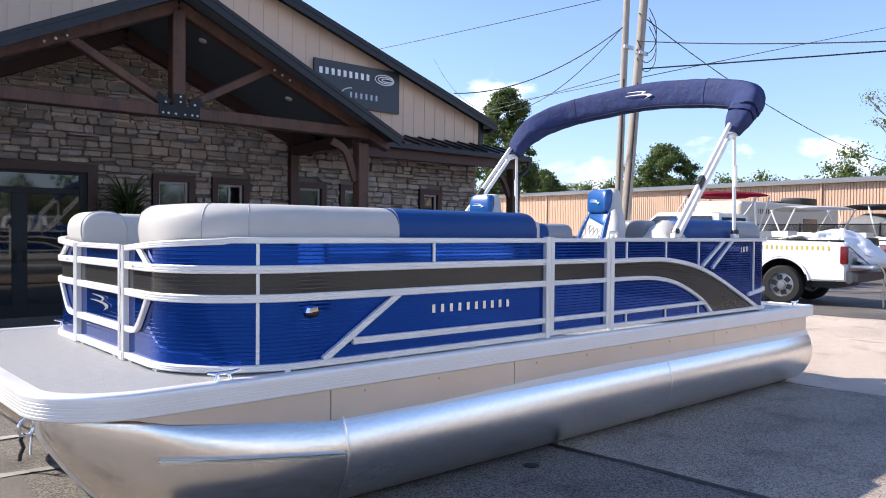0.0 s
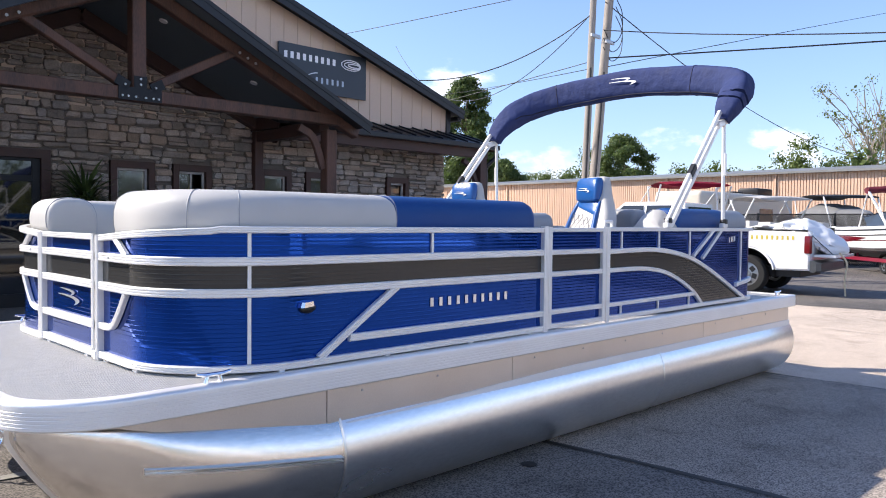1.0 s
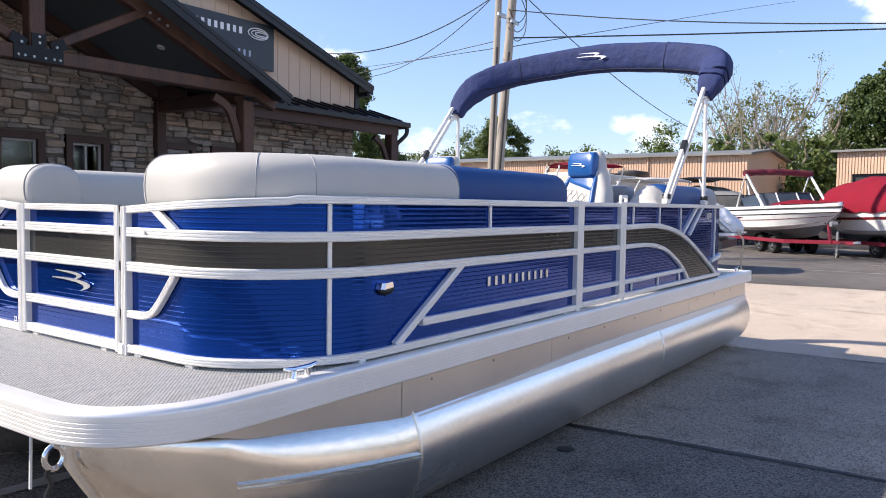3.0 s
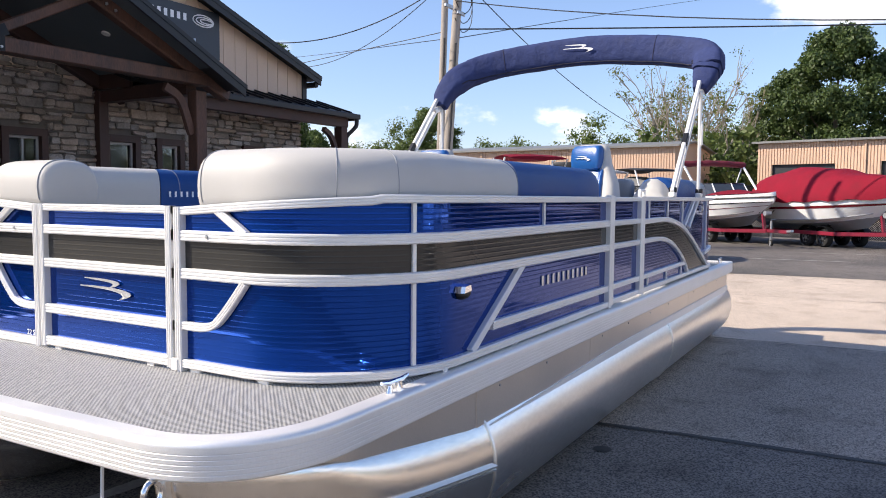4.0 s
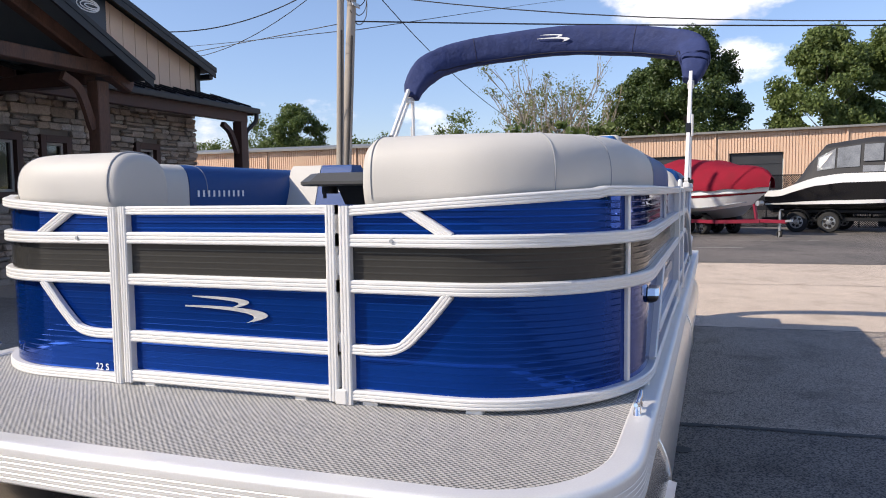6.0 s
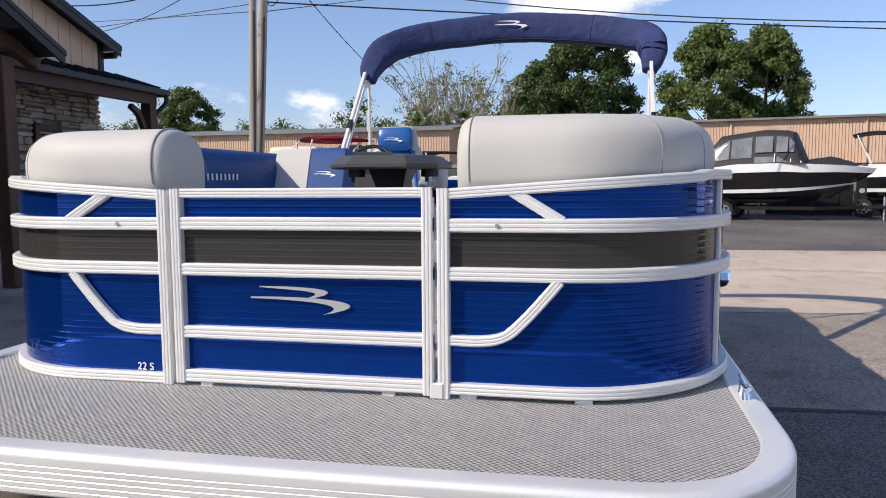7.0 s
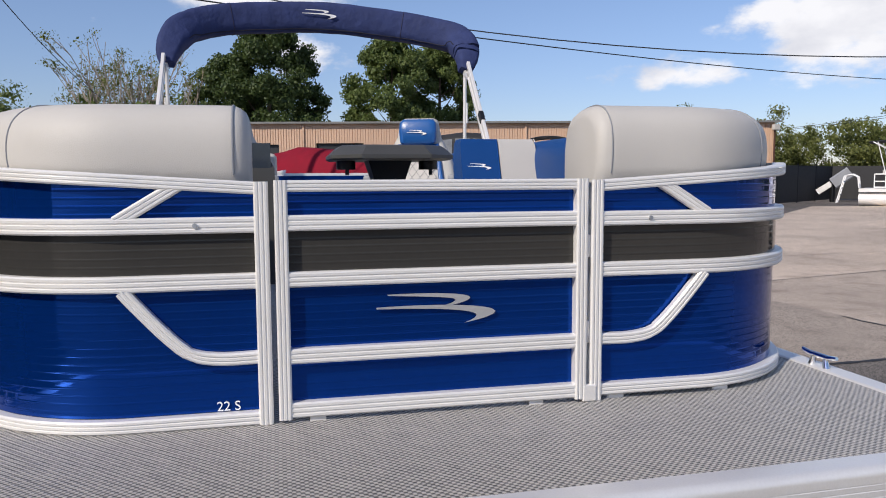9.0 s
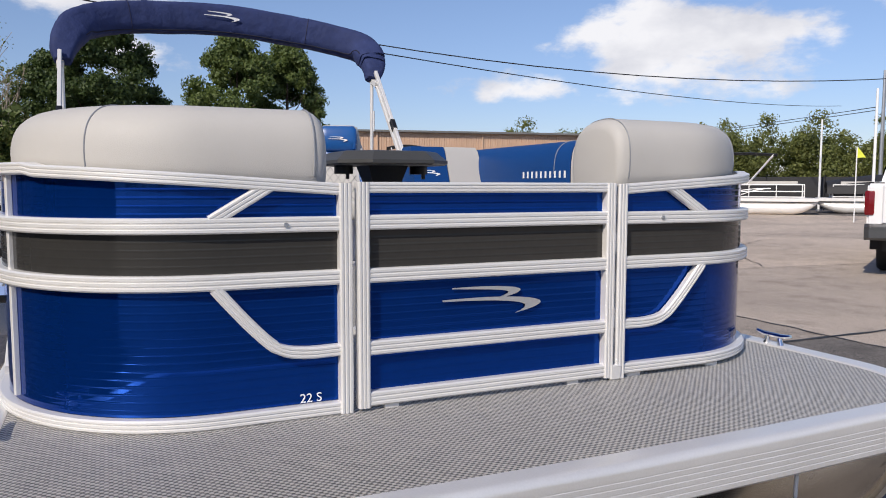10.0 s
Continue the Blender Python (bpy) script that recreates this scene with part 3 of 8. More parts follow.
def tube_ring(x, n=40):
    if x >= 2.06:
        return [Vector((x, TY + R * math.cos(a), TZ + R * math.sin(a))) for a in [2 * math.pi * i / n for i in range(n)]]
    f = (2.06 - x) / (2.06 - NX)
    w = R * (1 - f ** 4.2) ** 0.62 + 0.012 * f
    bot = TZ - R + 0.60 * f ** 4
    top = TZ + R - 0.004 + 0.034 * smooth_step((1.25 - x) / 0.4)
    c, h = (bot + top) / 2, (top - bot) / 2
    # the shoulder rises evenly along the skirt until it meets the trim
    goal = 0.482 + 0.130 * min(1.0, (2.06 - x) / 0.90)
    e, ratio = 0.205, 0.27 / max(w, 0.2702)
    if ratio < 0.985:
        lo_e, hi_e = 0.2, 1.0
        for _ in range(24):
            e = (lo_e + hi_e) / 2
            z_at = c + h * max(0.0, 1 - ratio ** (2 / e)) ** (e / 2)
            lo_e, hi_e = (lo_e, e) if z_at < goal else (e, hi_e)
    return [Vector((x, TY + w * math.copysign(abs(math.cos(a)) ** (e if math.sin(a) > 0 else 1), math.cos(a)), c + h * math.copysign(abs(math.sin(a)) ** (e if math.sin(a) > 0 else 1), math.sin(a)))) for a in [2 * math.pi * i / n for i in range(n)]]




def nose_half(x):
    """Half width of the tapering nose."""
    f = max(0.0, (2.06 - x) / (2.06 - NX))
    return R * (1 - f ** 4.2) ** 0.62 + 0.012 * f


def nose_side(x, z):
    """Outer face of the near tube at a height, as y."""
    ring = [p for p in tube_ring(x, 160) if p.y < TY and p.z > TZ]
    return min(ring, key=lambda p: abs(p.z - z)).y


nose_x = [NX + (2.06 - NX) * (i / 22) ** 1.25 for i in range(23)]
for s in (0, 1):
    fix = (lambda r: r) if s == 0 else (lambda r: [mirror(p) for p in r])
    body_ob = loft("pontoon", [fix(tube_ring(x)) for x in (2.06, 2.6, 3.4, 4.2, 4.948, 4.958, 6.0, 6.8, 7.40)] + [fix([Vector((7.46, TY + (p.y - TY) * 0.93, TZ + (p.z - TZ) * 0.93)) for p in tube_ring(7.4)])], ALU_TUBE, boat, "brushed aluminium pontoon tube", smooth=50)
    loft("nose_cone", [fix(tube_ring(x)) for x in nose_x], ALU_NOSE, body_ob, smooth=60)
    for x in (2.06, 4.953):
        sweep("weld_bead", [Vector((x, TY + (R + 0.002) * math.cos(a), TZ + (R + 0.002) * math.sin(a))) if s == 0 else mirror((x, TY + (R + 0.002) * math.cos(a), TZ + (R + 0.002) * math.sin(a))) for a in [2 * math.pi * i / 40 for i in range(40)]],
              circle(0.006, 6), ALU_TUBE, body_ob, up=(1, 0, 0), closed=True)
    # pale bracket along the shoulder of the tube, widening aft below the skirt
    face_y = DY0 + 0.036
    meet = TZ + math.sqrt(R * R - (TY - face_y) ** 2)
    rows = []
    for x in [2.09 + 5.29 * i / 20 for i in range(21)]:
        wide = 0.004 + 0.042 * smooth_step((x - 2.09) / 2.0)
        rows.append(fix([Vector((x, face_y - 0.002, meet - 0.012)), Vector((x, face_y, meet + wide)), Vector((x, face_y + 0.012, meet + wide)), Vector((x, face_y + 0.012, meet - 0.012))]))
    loft("bracket_strip", rows, ALU, body_ob, smooth=30)
    # front skirt that follows the tapering nose
    strip_rows = []
    for x in [1.985 - 1.12 * i / 14 for i in range(15)]:
        y = max(DY0 + 0.047, TY - nose_half(x) + 0.016)
        zb = 0.455 + 0.15 * smooth_step((1.6 - x) / 0.6)
        strip_rows.append(fix([Vector((x, y, zb)), Vector((x, y, 0.674)), Vector((x, y + 0.01, 0.674)), Vector((x, y + 0.01, zb))]))
    loft("front_skirt", strip_rows, ALU_SKIRT, body_ob, smooth=40)
    stem = [tube_ring(x)[30] + Vector((-0.006, 0, -0.004)) for x in nose_x[:20]]
    top = tube_ring(NX)[10]
    stem = [Vector((NX - 0.008, TY, top.z - 0.01)), *stem]
    sweep("stem_strip", fix(stem), [(-0.018, -0.006), (0.018, -0.006), (0.018, 0.012), (-0.018, 0.012)], ALU_TUBE, body_ob)
    # lifting strake on the shoulder of the nose
    rows = []
    for i in range(9):
        x = 1.137 + 0.893 * i / 8
        zs = 0.474 - 0.129 * i / 8
        base = Vector((x, nose_side(x, zs), zs))
        grow = 0.026 * min(1.0, i / 4 + 0.45)
        rows.append(fix([base + Vector((0, 0.01, 0.012)), base + Vector((0, -grow, 0.005)), base + Vector((0, -grow, 0.001)), base + Vector((0, -grow * 0.7, -0.001)), base + Vector((0, -0.003, -0.006)), base + Vector((0, -grow * 0.8, -0.010)), base + Vector((0, -grow * 0.8, -0.016)), base + Vector((0, 0.012, -0.018))]))
    loft("strake", rows, ALU_TUBE, body_ob, smooth=20)
    # tow eye with a dangling strap at the top of the stem
    eye = fix([Vector((0.705 + 0.028 * math.cos(a), TY, 0.622 + 0.034 * math.sin(a))) for a in [2 * math.pi * i / 14 for i in range(15)]])
    tube("tow_eye", eye, 0.009, CHROME, body_ob, n=8)
    strap = fix([Vector((0.695, TY, 0.60)), Vector((0.686, TY + 0.008, 0.575)), Vector((0.694, TY - 0.004, 0.545)), Vector((0.684, TY + 0.005, 0.515)), Vector((0.680, TY, 0.49))])
    tube("strap", strap, 0.008, BLACK if s == 0 else WHITE_GEL, body_ob, n=6)
    if s == 0:
        cord = [Vector((0.80, TY + 0.34, 0.63)), Vector((0.80, TY + 0.345, 0.52)), Vector((0.792, TY + 0.335, 0.42))]
        tube("cord", curve_through(cord, 5), 0.0055, WHITE_GEL, body_ob, "frayed white cord", n=6)
loft("centre_tube", [[Vector((x, CY + 0.25 * k * math.cos(a), 0.30 + 0.25 * k * math.sin(a))) for a in [2 * math.pi * i / 24 for i in range(24)]] for x, k in ((1.4, 0.15), (1.7, 0.6), (2.2, 0.95), (2.5, 1.0), (7.0, 1.0))], ALU_TUBE, boat)

# ---- fence: bow corners and sides ----
END = 3.568
for flip in (False, True):
    line = fence_line(END)
    face = fence_line(END, off=0.0)
    fence = ribbed_panel("bow_fence", face, 0.795, lambda p: top_z(p) - 0.02, BLUE, boat, flip, "gloss blue ribbed panel with silver rails")
    ribbed_panel("grey_band", fence_line(END, off=0.004), 1.120, lambda p: 1.245, GREY_PANEL, fence, flip, back=0.003)
    rail("top_rail", [Vector((p.x, p.y, top_z(p) - 0.012)) for p in fence_line(END, off=-0.012)], 0.030, 0.038, fence, flip)
    for z in (1.252, 1.117):
        rail("middle_rail", at_z(fence_line(END), z), 0.038, 0.026, fence, flip)
    rail("bottom_rail", at_z(fence_line(END), 0.779 if flip else 0.792), 0.032, 0.026, fence, flip)
    # gate-side end post
    for y in (3.886,):
        rail("end_post", [Vector((FX, y, 0.764)), Vector((FX, y, 1.354))], 0.034, 0.030, fence, flip, up=(0, 1, 0))
    sides = fence_line(END)
    # slim uprights
    for x, y, nx, ny in ((1.600, None, 0, 0), (2.654, SY, 0, -1)):
        if y is None:
            i = 4 + 16
            p = sides[i]
            t = (sides[i + 1] - sides[i - 1]).normalized()
            o = Vector((t.y, -t.x, 0))
            a = p + o * 0.006
            stick("upright", flipped([Vector((a.x, a.y, 0.81))], flip)[0], flipped([Vector((a.x, a.y, 1.385))], flip)[0], 0.014, 0.016, ALU, fence, up=(t.x, -t.y if flip else t.y, 0))
        else:
            stick("upright", flipped([Vector((x, y - 0.006, 1.265))], flip)[0], flipped([Vector((x, y - 0.006, 1.385))], flip)[0], 0.012, 0.016, ALU, fence, up=(1, 0, 0))
    # slanting braces on the bow: a short one above, a bent one below
    up_path = [Vector((FX - 0.004, 3.704, 1.350)), Vector((FX - 0.004, 3.560, 1.262))]
    rail("slant_brace", up_path, 0.030, 0.020, fence, flip)
    bend = curve_through([(FX - 0.004, 3.870, 0.930), (FX - 0.004, 3.780, 0.930), (FX - 0.004, 3.715, 0.945), (FX - 0.004, 3.658, 0.995), (FX - 0.004, 3.592, 1.070), (FX - 0.004, 3.566, 1.102)], 5)
    rail("bent_brace", bend, 0.030, 0.022, fence, flip)
    # slanting brace on the side and the low rail aft of it
    rail("slant_brace", [Vector((1.945, SY, 0.805)), Vector((2.41, SY, 1.108))], 0.034, 0.024, fence, flip)
    rail("lower_rail", [Vector((2.115, SY, 0.882)), Vector((END, SY, 0.882))], 0.036, 0.024, fence, flip)
    rail("end_post", [Vector((END + 0.018, SY, 0.772)), Vector((END + 0.018, SY, 1.412))], 0.040, 0.032, fence, flip, up=(-1, 0, 0))
    # feet that hold the fence off the deck
    for x in (1.75, 2.35, 2.95, 3.45):
        q = [Vector((x, SY + 0.005, 0.761)), Vector((x, SY + 0.005, 0.780))]
        q = flipped(q, flip)
        stick("foot", q[0], q[1], 0.045, 0.03, ALU, fence, up=(1, 0, 0))
    for y in (3.82, 3.50):
        q = flipped([Vector((FX + 0.002 if y > 3.6 else FX + 0.008, y, 0.761)), Vector((FX + 0.002 if y > 3.6 else FX + 0.008, y, 0.775))], flip)
        stick("foot", q[0], q[1], 0.03, 0.05, ALU, fence, up=(0, 1, 0))
    # bolt heads on the middle rail
    q = flipped([Vector((FX - 0.030, 3.735, 1.252)), Vector((FX - 0.02, 3.735, 1.252))], flip)
    tube("bolt", q, 0.006, GALV, fence, n=8)

    # ---- side gate ----
    g0, g1 = END + 0.042, 4.195
    gate = ribbed_panel("side_gate", [Vector((g0 + 0.03, SY, 0)), Vector((g1, SY, 0))], 0.792, lambda p: 1.385, BLUE, boat, flip)
    ribbed_panel("grey_band", [Vector((g0 + 0.03, SY - 0.004, 0)), Vector((g1, SY - 0.004, 0))], 1.120, lambda p: 1.245, GREY_PANEL, gate, flip, back=0.003)
    for z, h in ((1.390, 0.026), (1.252, 0.032), (1.117, 0.032), (0.885, 0.032), (0.799, 0.030)):
        rail("gate_rail", [Vector((g0, SY, z)), Vector((g1 + 0.03, SY, z))], h, 0.024, gate, flip)
    for x in (g0 + 0.018, g1 + 0.016):
        rail("gate_post", [Vector((x, SY, 0.785)), Vector((x, SY, 1.408))], 0.036, 0.030, gate, flip, up=(-1, 0, 0))
    rail("latch_post", [Vector((4.258, SY, 0.772)), Vector((4.258, SY, 1.410))], 0.042, 0.030, boat, flip, up=(-1, 0, 0))

    # ---- aft fence: arched grey band ----
    A0, A1 = 4.28, 6.46
    corner = [Vector((A0, SY, 0)), Vector((5.4, SY, 0)), Vector((A1, SY, 0))]
    corner += [Vector((A1 + 0.15 * math.sin(q), SY + 0.15 * (1 - math.cos(q)), 0)) for q in [math.pi / 2 * i / 8 for i in range(1, 9)]]
    corner += [Vector((A1 + 0.15, 3.70, 0))]
    aft = ribbed_panel("aft_fence", corner, 0.795, lambda p: 1.385, BLUE, boat, flip, "gloss blue ribbed panel with an arched charcoal band")
    up_x, up_z = [4.27, 4.64, 4.93, 5.25, 5.50, 5.77, 6.06, 6.42], [1.245, 1.250, 1.244, 1.206, 1.148, 1.055, 0.938, 0.790]
    lo_x, lo_z = [4.27, 4.72, 5.02, 5.26, 5.47, 5.62], [1.118, 1.115, 1.078, 1.004, 0.908, 0.800]
    rows = []
    for z, d in rib_rows(0.80, 1.246):
        x0 = A0 if z > 1.10 else interp(-z, [-1.10, -1.078, -1.004, -0.908, -0.80], [4.90, 5.02, 5.26, 5.47, 5.62])
        x1 = interp(-z, [-1.25, -1.206, -1.148, -1.055, -0.938, -0.79], [4.75, 5.25, 5.50, 5.77, 6.06, 6.42])
        rows.append(flipped([Vector((x0, SY - 0.004 - d, z)), Vector((x1, SY - 0.004 - d, z))], flip))
    loft("grey_arch", rows, GREY_PANEL, aft, closed=False, caps=False, smooth=30)
    rail("arch_rail", curve_through([(x, SY, z) for x, z in zip(up_x, up_z)], 5), 0.034, 0.026, aft, flip)
    rail("arch_rail", curve_through([(x, SY, z) for x, z in zip(lo_x, lo_z)], 5), 0.030, 0.024, aft, flip)
    rail("top_rail", [Vector((p.x, p.y + 0.012 if p.x < 6.5 else p.y, 1.394)) for p in corner], 0.028, 0.036, aft, flip)
    rail("bottom_rail", at_z(corner, 0.799), 0.030, 0.026, aft, flip)
    rail("lower_rail", [Vector((A0, SY, 0.885)), Vector((5.50, SY, 0.893))], 0.030, 0.024, aft, flip)
    for x in (4.446, 4.946, 5.411):
        for z0, z1 in ((1.25 if x < 5 else 1.17, 1.385), (0.81, 0.875)):
            q = flipped([Vector((x, SY - 0.006, z0)), Vector((x, SY - 0.006, z1))], flip)
            stick("upright", *q, 0.012, 0.016, ALU, aft, up=(1, 0, 0))
    for a, b in (((5.79, 1.385), (5.46, 1.185)), ((5.93, 1.385), (5.61, 1.165))):
        rail("slant_brace", [Vector((b[0], SY, b[1])), Vector((a[0], SY, a[1]))], 0.026, 0.024, aft, flip)
    q = flipped([Vector((6.32, SY - 0.006, 0.95)), Vector((6.32, SY - 0.006, 1.385))], flip)
    stick("upright", *q, 0.014, 0.016, ALU, aft, up=(1, 0, 0))
    rail("stern_rail", [Vector((6.22, SY, 0.925)), Vector((6.46, SY, 0.955))] + at_z(corner[4:], 0.962), 0.034, 0.026, aft, flip)

# stern fence and gate between the two quarters
stern = ribbed_panel("stern_fence", [Vector((6.61, 3.70, 0)), Vector((6.61, 2 * CY - 3.70, 0))], 0.81, lambda p: 1.385, BLUE, boat)
for z in (1.394, 0.795):
    rail("stern_rail", [Vector((6.61, 3.70, z)), Vector((6.61, 2 * CY - 3.70, z))], 0.032, 0.026, stern)

# ---- front gate ----
GY0, GY1, GX = 3.914, 4.714, FX - 0.004
gate = ribbed_panel("front_gate", [Vector((GX, GY1 - 0.03, 0)), Vector((GX, GY0 + 0.03, 0))], 0.80, lambda p: 1.335, BLUE, boat, False, "gloss blue gate panel in a silver frame")
ribbed_panel("grey_band", [Vector((GX - 0.004, GY1 - 0.03, 0)), Vector((GX - 0.004, GY0 + 0.03, 0))], 1.120, lambda p: 1.245, GREY_PANEL, gate, False, back=0.003)
for z, h in ((1.343, 0.028), (1.254, 0.038), (1.117, 0.037), (0.928, 0.037), (0.794, 0.038)):
    rail("gate_rail", [Vector((GX, GY1, z)), Vector((GX, GY0, z))], h, 0.026, gate)
for y in (GY0 + 0.016, GY1 - 0.016):
    rail("gate_post", [Vector((GX, y, 0.772)), Vector((GX, y, 1.357))], 0.032, 0.029, gate, up=(0, 1, 0))
block("hinge_foot", FX - 0.034, FX + 0.02, 3.885, 3.925, 0.763, 0.810, ALU, boat, "", 0.004)
for z in (0.95, 1.18):
    block("hinge", FX - 0.02, FX + 0.01, 3.902, 3.915, z - 0.03, z + 0.03, ALU, gate, bevel=0.002)
for y in (4.62, 4.05):
    block("foot", FX - 0.02, FX + 0.02, y - 0.02, y + 0.02, 0.761, 0.778, ALU, gate, bevel=0.002)


# swoosh badge of two crescents
def swoosh(name, place, size, material, parent, depth=0.003):
    """Plain badge of two pointed crescents; place(u, v) gives the world point, u to the right of the viewer, v up."""
    def crescent(top, low):
        n = 14
        a = [np.array(p) for p in top]
        pts = []
        for k in range(n + 1):
            t = k / n
            b = [np.array(p) for p in low]
            up_p = (1 - t) ** 3 * a[0] + 3 * t * (1 - t) ** 2 * a[1] + 3 * t * t * (1 - t) * a[2] + t ** 3 * a[3]
            lo_p = (1 - t) ** 3 * b[0] + 3 * t * (1 - t) ** 2 * b[1] + 3 * t * t * (1 - t) * b[2] + t ** 3 * b[3]
            pts.append((up_p, lo_p))
        return pts
    sets = []
    for pts in (crescent([(0.09, 0.253), (0.62, 0.263), (1.0, 0.228), (0.60, 0.147)], [(0.09, 0.245), (0.50, 0.218), (0.80, 0.218), (0.56, 0.152)]),
                crescent([(0.0, 0.152), (0.70, 0.177), (1.36, 0.114), (0.72, 0.0)], [(0.0, 0.139), (0.55, 0.132), (1.04, 0.101), (0.72, 0.0)])):
        v, f = [], []
        for u_p, l_p in pts:
            for d in (0.0, depth):
                v += [place(u_p[0] * size, u_p[1] * size, d), place(l_p[0] * size, l_p[1] * size, d)]
        for k in range(len(pts) - 1):
            o, q = 4 * k, 4 * k + 4
            f += [(o + 2, o + 3, q + 3, q + 2), (o, q, q + 1, o + 1), (o, o + 2, q + 2, q), (o + 1, q + 1, q + 3, o + 3)]
        sets.append((v, f))
    return raw(name, *join_data(*sets), material, parent)


def word_bars(name, place, widths, height, gap, material, parent, depth=0.003):
    """A word turned into plain upright bars, one a letter."""
    u = 0.0
    for w in widths:
        v = [place(a, b, d) for d in (0.0, depth) for a, b in ((u, 0), (u + w, 0), (u + w, height), (u, height))]
        raw(name, v, [(0, 1, 2, 3), (4, 7, 6, 5), (0, 4, 5, 1), (1, 5, 6, 2), (2, 6, 7, 3), (3, 7, 4, 0)], material, parent)
        u += w + gap


swoosh("badge", lambda u, v, d: (GX - 0.0065 - d, 4.470 - u, 0.990 + v), 0.315, SILVER, gate)
word_bars("name_bar", lambda u, v, d: (2.646 + u, SY - 0.0025 - d, 0.990 + v), [0.022] * 10, 0.045, 0.043, SILVER, boat)
word_bars("script_bar", lambda u, v, d: (6.10 + u, SY - 0.0025 - d, 1.285 + v + 0.1 * u), [0.012, 0.03, 0.03], 0.045, 0.02, SILVER, boat)

# model number on the starboard bow panel
model = bpy.data.curves.new("model_number", "FONT")
model.body, model.size, model.extrude, model.align_x = "22 S", 0.033, 0.0008, "LEFT"
model.materials.append(LETTER)
tag = new("model_number", model)
tag.matrix_world = Matrix(((0, 0, -1, FX - 0.003), (-1, 0, 0, 4.862), (0, 1, 0, 0.7985), (0, 0, 0, 1)))
tag.parent = boat
tag.matrix_parent_inverse = Matrix.Translation(-boat.location)

# navigation light on each bow shoulder
for flip in (False, True):
    rings = []
    for k, (y, w, h) in enumerate(((0.0, 0.040, 0.024), (-0.012, 0.040, 0.024), (-0.026, 0.032, 0.019), (-0.033, 0.015, 0.009))):
        rings.append(flipped([Vector((1.885 + w * math.cos(a), SY - 0.001 + y, 1.038 + h * math.sin(a) + 0.004 * math.cos(a))) for a in [2 * math.pi * i / 14 for i in range(14)]], flip))
    lamp = loft("navigation_light", rings, BLACK, boat, "small navigation light with a chrome hood")
    hood = [flipped([Vector((1.875 + sx * w, SY - 0.002 + y, 1.040 + zz)) for sx, zz in ((-1, 0.002), (1, 0.008), (0.8, 0.030), (-0.8, 0.026))], flip) for y, w in ((0.0, 0.042), (-0.024, 0.038), (-0.036, 0.026))]
    loft("lamp_hood", hood, CHROME, lamp, smooth=20)

# cleats at the bow corners and the stern
for flip in (False, True):
    for x, y in ((1.43, 3.062), (7.22, 3.10)):
        base = [Vector((x - 0.075, y, DECK + 0.045)), Vector((x - 0.04, y, DECK + 0.038)), Vector((x + 0.04, y, DECK + 0.038)), Vector((x + 0.075, y, DECK + 0.045))]
        cl = tube("cleat", flipped(base, flip), [0.006, 0.009, 0.009, 0.006], CHROME, boat, "polished mooring cleat", 8)
        for dx in (-0.025, 0.025):
            tube("cleat_leg", flipped([Vector((x + dx * 1.3, y, DECK + 0.004)), Vector((x + dx, y, DECK + 0.038))], flip), [0.012, 0.007], CHROME, cl, n=8)


# ---- lounges ----
def lounge_profile(k=1.0, rise=0.0):
    """Padded backrest: (inwards from the fence, height); rise lifts its crown."""
    crown = [(0.020, 1.335), (0.003, 1.390), (0.001, 1.450), (0.016, 1.500), (0.050, 1.533), (0.095, 1.548), (0.150, 1.549), (0.205, 1.540), (0.245, 1.515), (0.268, 1.470), (0.275, 1.40), (0.270, 1.25)]
    crown = [(p.x, p.z) for p in curve_through([(a, 0, b) for a, b in crown], 3)]
    pts = [(a, b + rise * smooth_step((b - 1.36) / 0.15)) for a, b in crown] + [(0.265, 1.13), (0.10, 1.13), (0.05, 1.20)]
    cx, cz = 0.14, 1.37
    return [(cx + (a - cx) * k, cz + (b - cz) * k) for a, b in pts]


PORT_RISE, STARBOARD_RISE = 0.012, -0.004


def lounge_back(name, pts, material, parent, flip, label="", round_start=True, round_end=True, skew=(0.0, 0.0)):
    rings, n = [], len(pts)
    length = [0.0]
    for i in range(1, n):
        length.append(length[-1] + (pts[i] - pts[i - 1]).length)
    total = length[-1]
    marks = sorted(set([0.0, 0.006, 0.02, 0.045] * round_start + [0.0] + [total - d for d in (0.045, 0.02, 0.006)] * round_end + [total] + [l for l in length if 0.06 < l < total - 0.06] + [0.03, 0.06] * round_start))
    for s in marks:
        i = max(0, min(n - 2, int(np.searchsorted(length, s, "right")) - 1))
        t = (pts[i + 1] - pts[i]).normalized()
        i0, i1 = max(0, i - 1), min(n - 1, i + 2)
        tt = (pts[i1] - pts[i0]).normalized()
        p = pts[i] + t * (s - length[i])
        k = 1.0
        if round_start and s < 0.05:
            k = min(k, 0.80 + 0.20 * math.sqrt(max(0.0, 1 - (1 - s / 0.05) ** 2)))
        if round_end and total - s < 0.05:
            k = min(k, 0.80 + 0.20 * math.sqrt(max(0.0, 1 - (1 - (total - s) / 0.05) ** 2)))
        inn = Vector((-tt.y, tt.x, 0))
        lean = skew[0] if s == 0.0 else skew[1] if s == total else 0.0       # the joint slants across the cushion
        rings.append(flipped([Vector((*(p + inn * a - tt * lean * a).xy, b)) for a, b in lounge_profile(k, STARBOARD_RISE if flip else PORT_RISE)], flip))
    return loft(name, rings, material, parent, label, smooth=55)


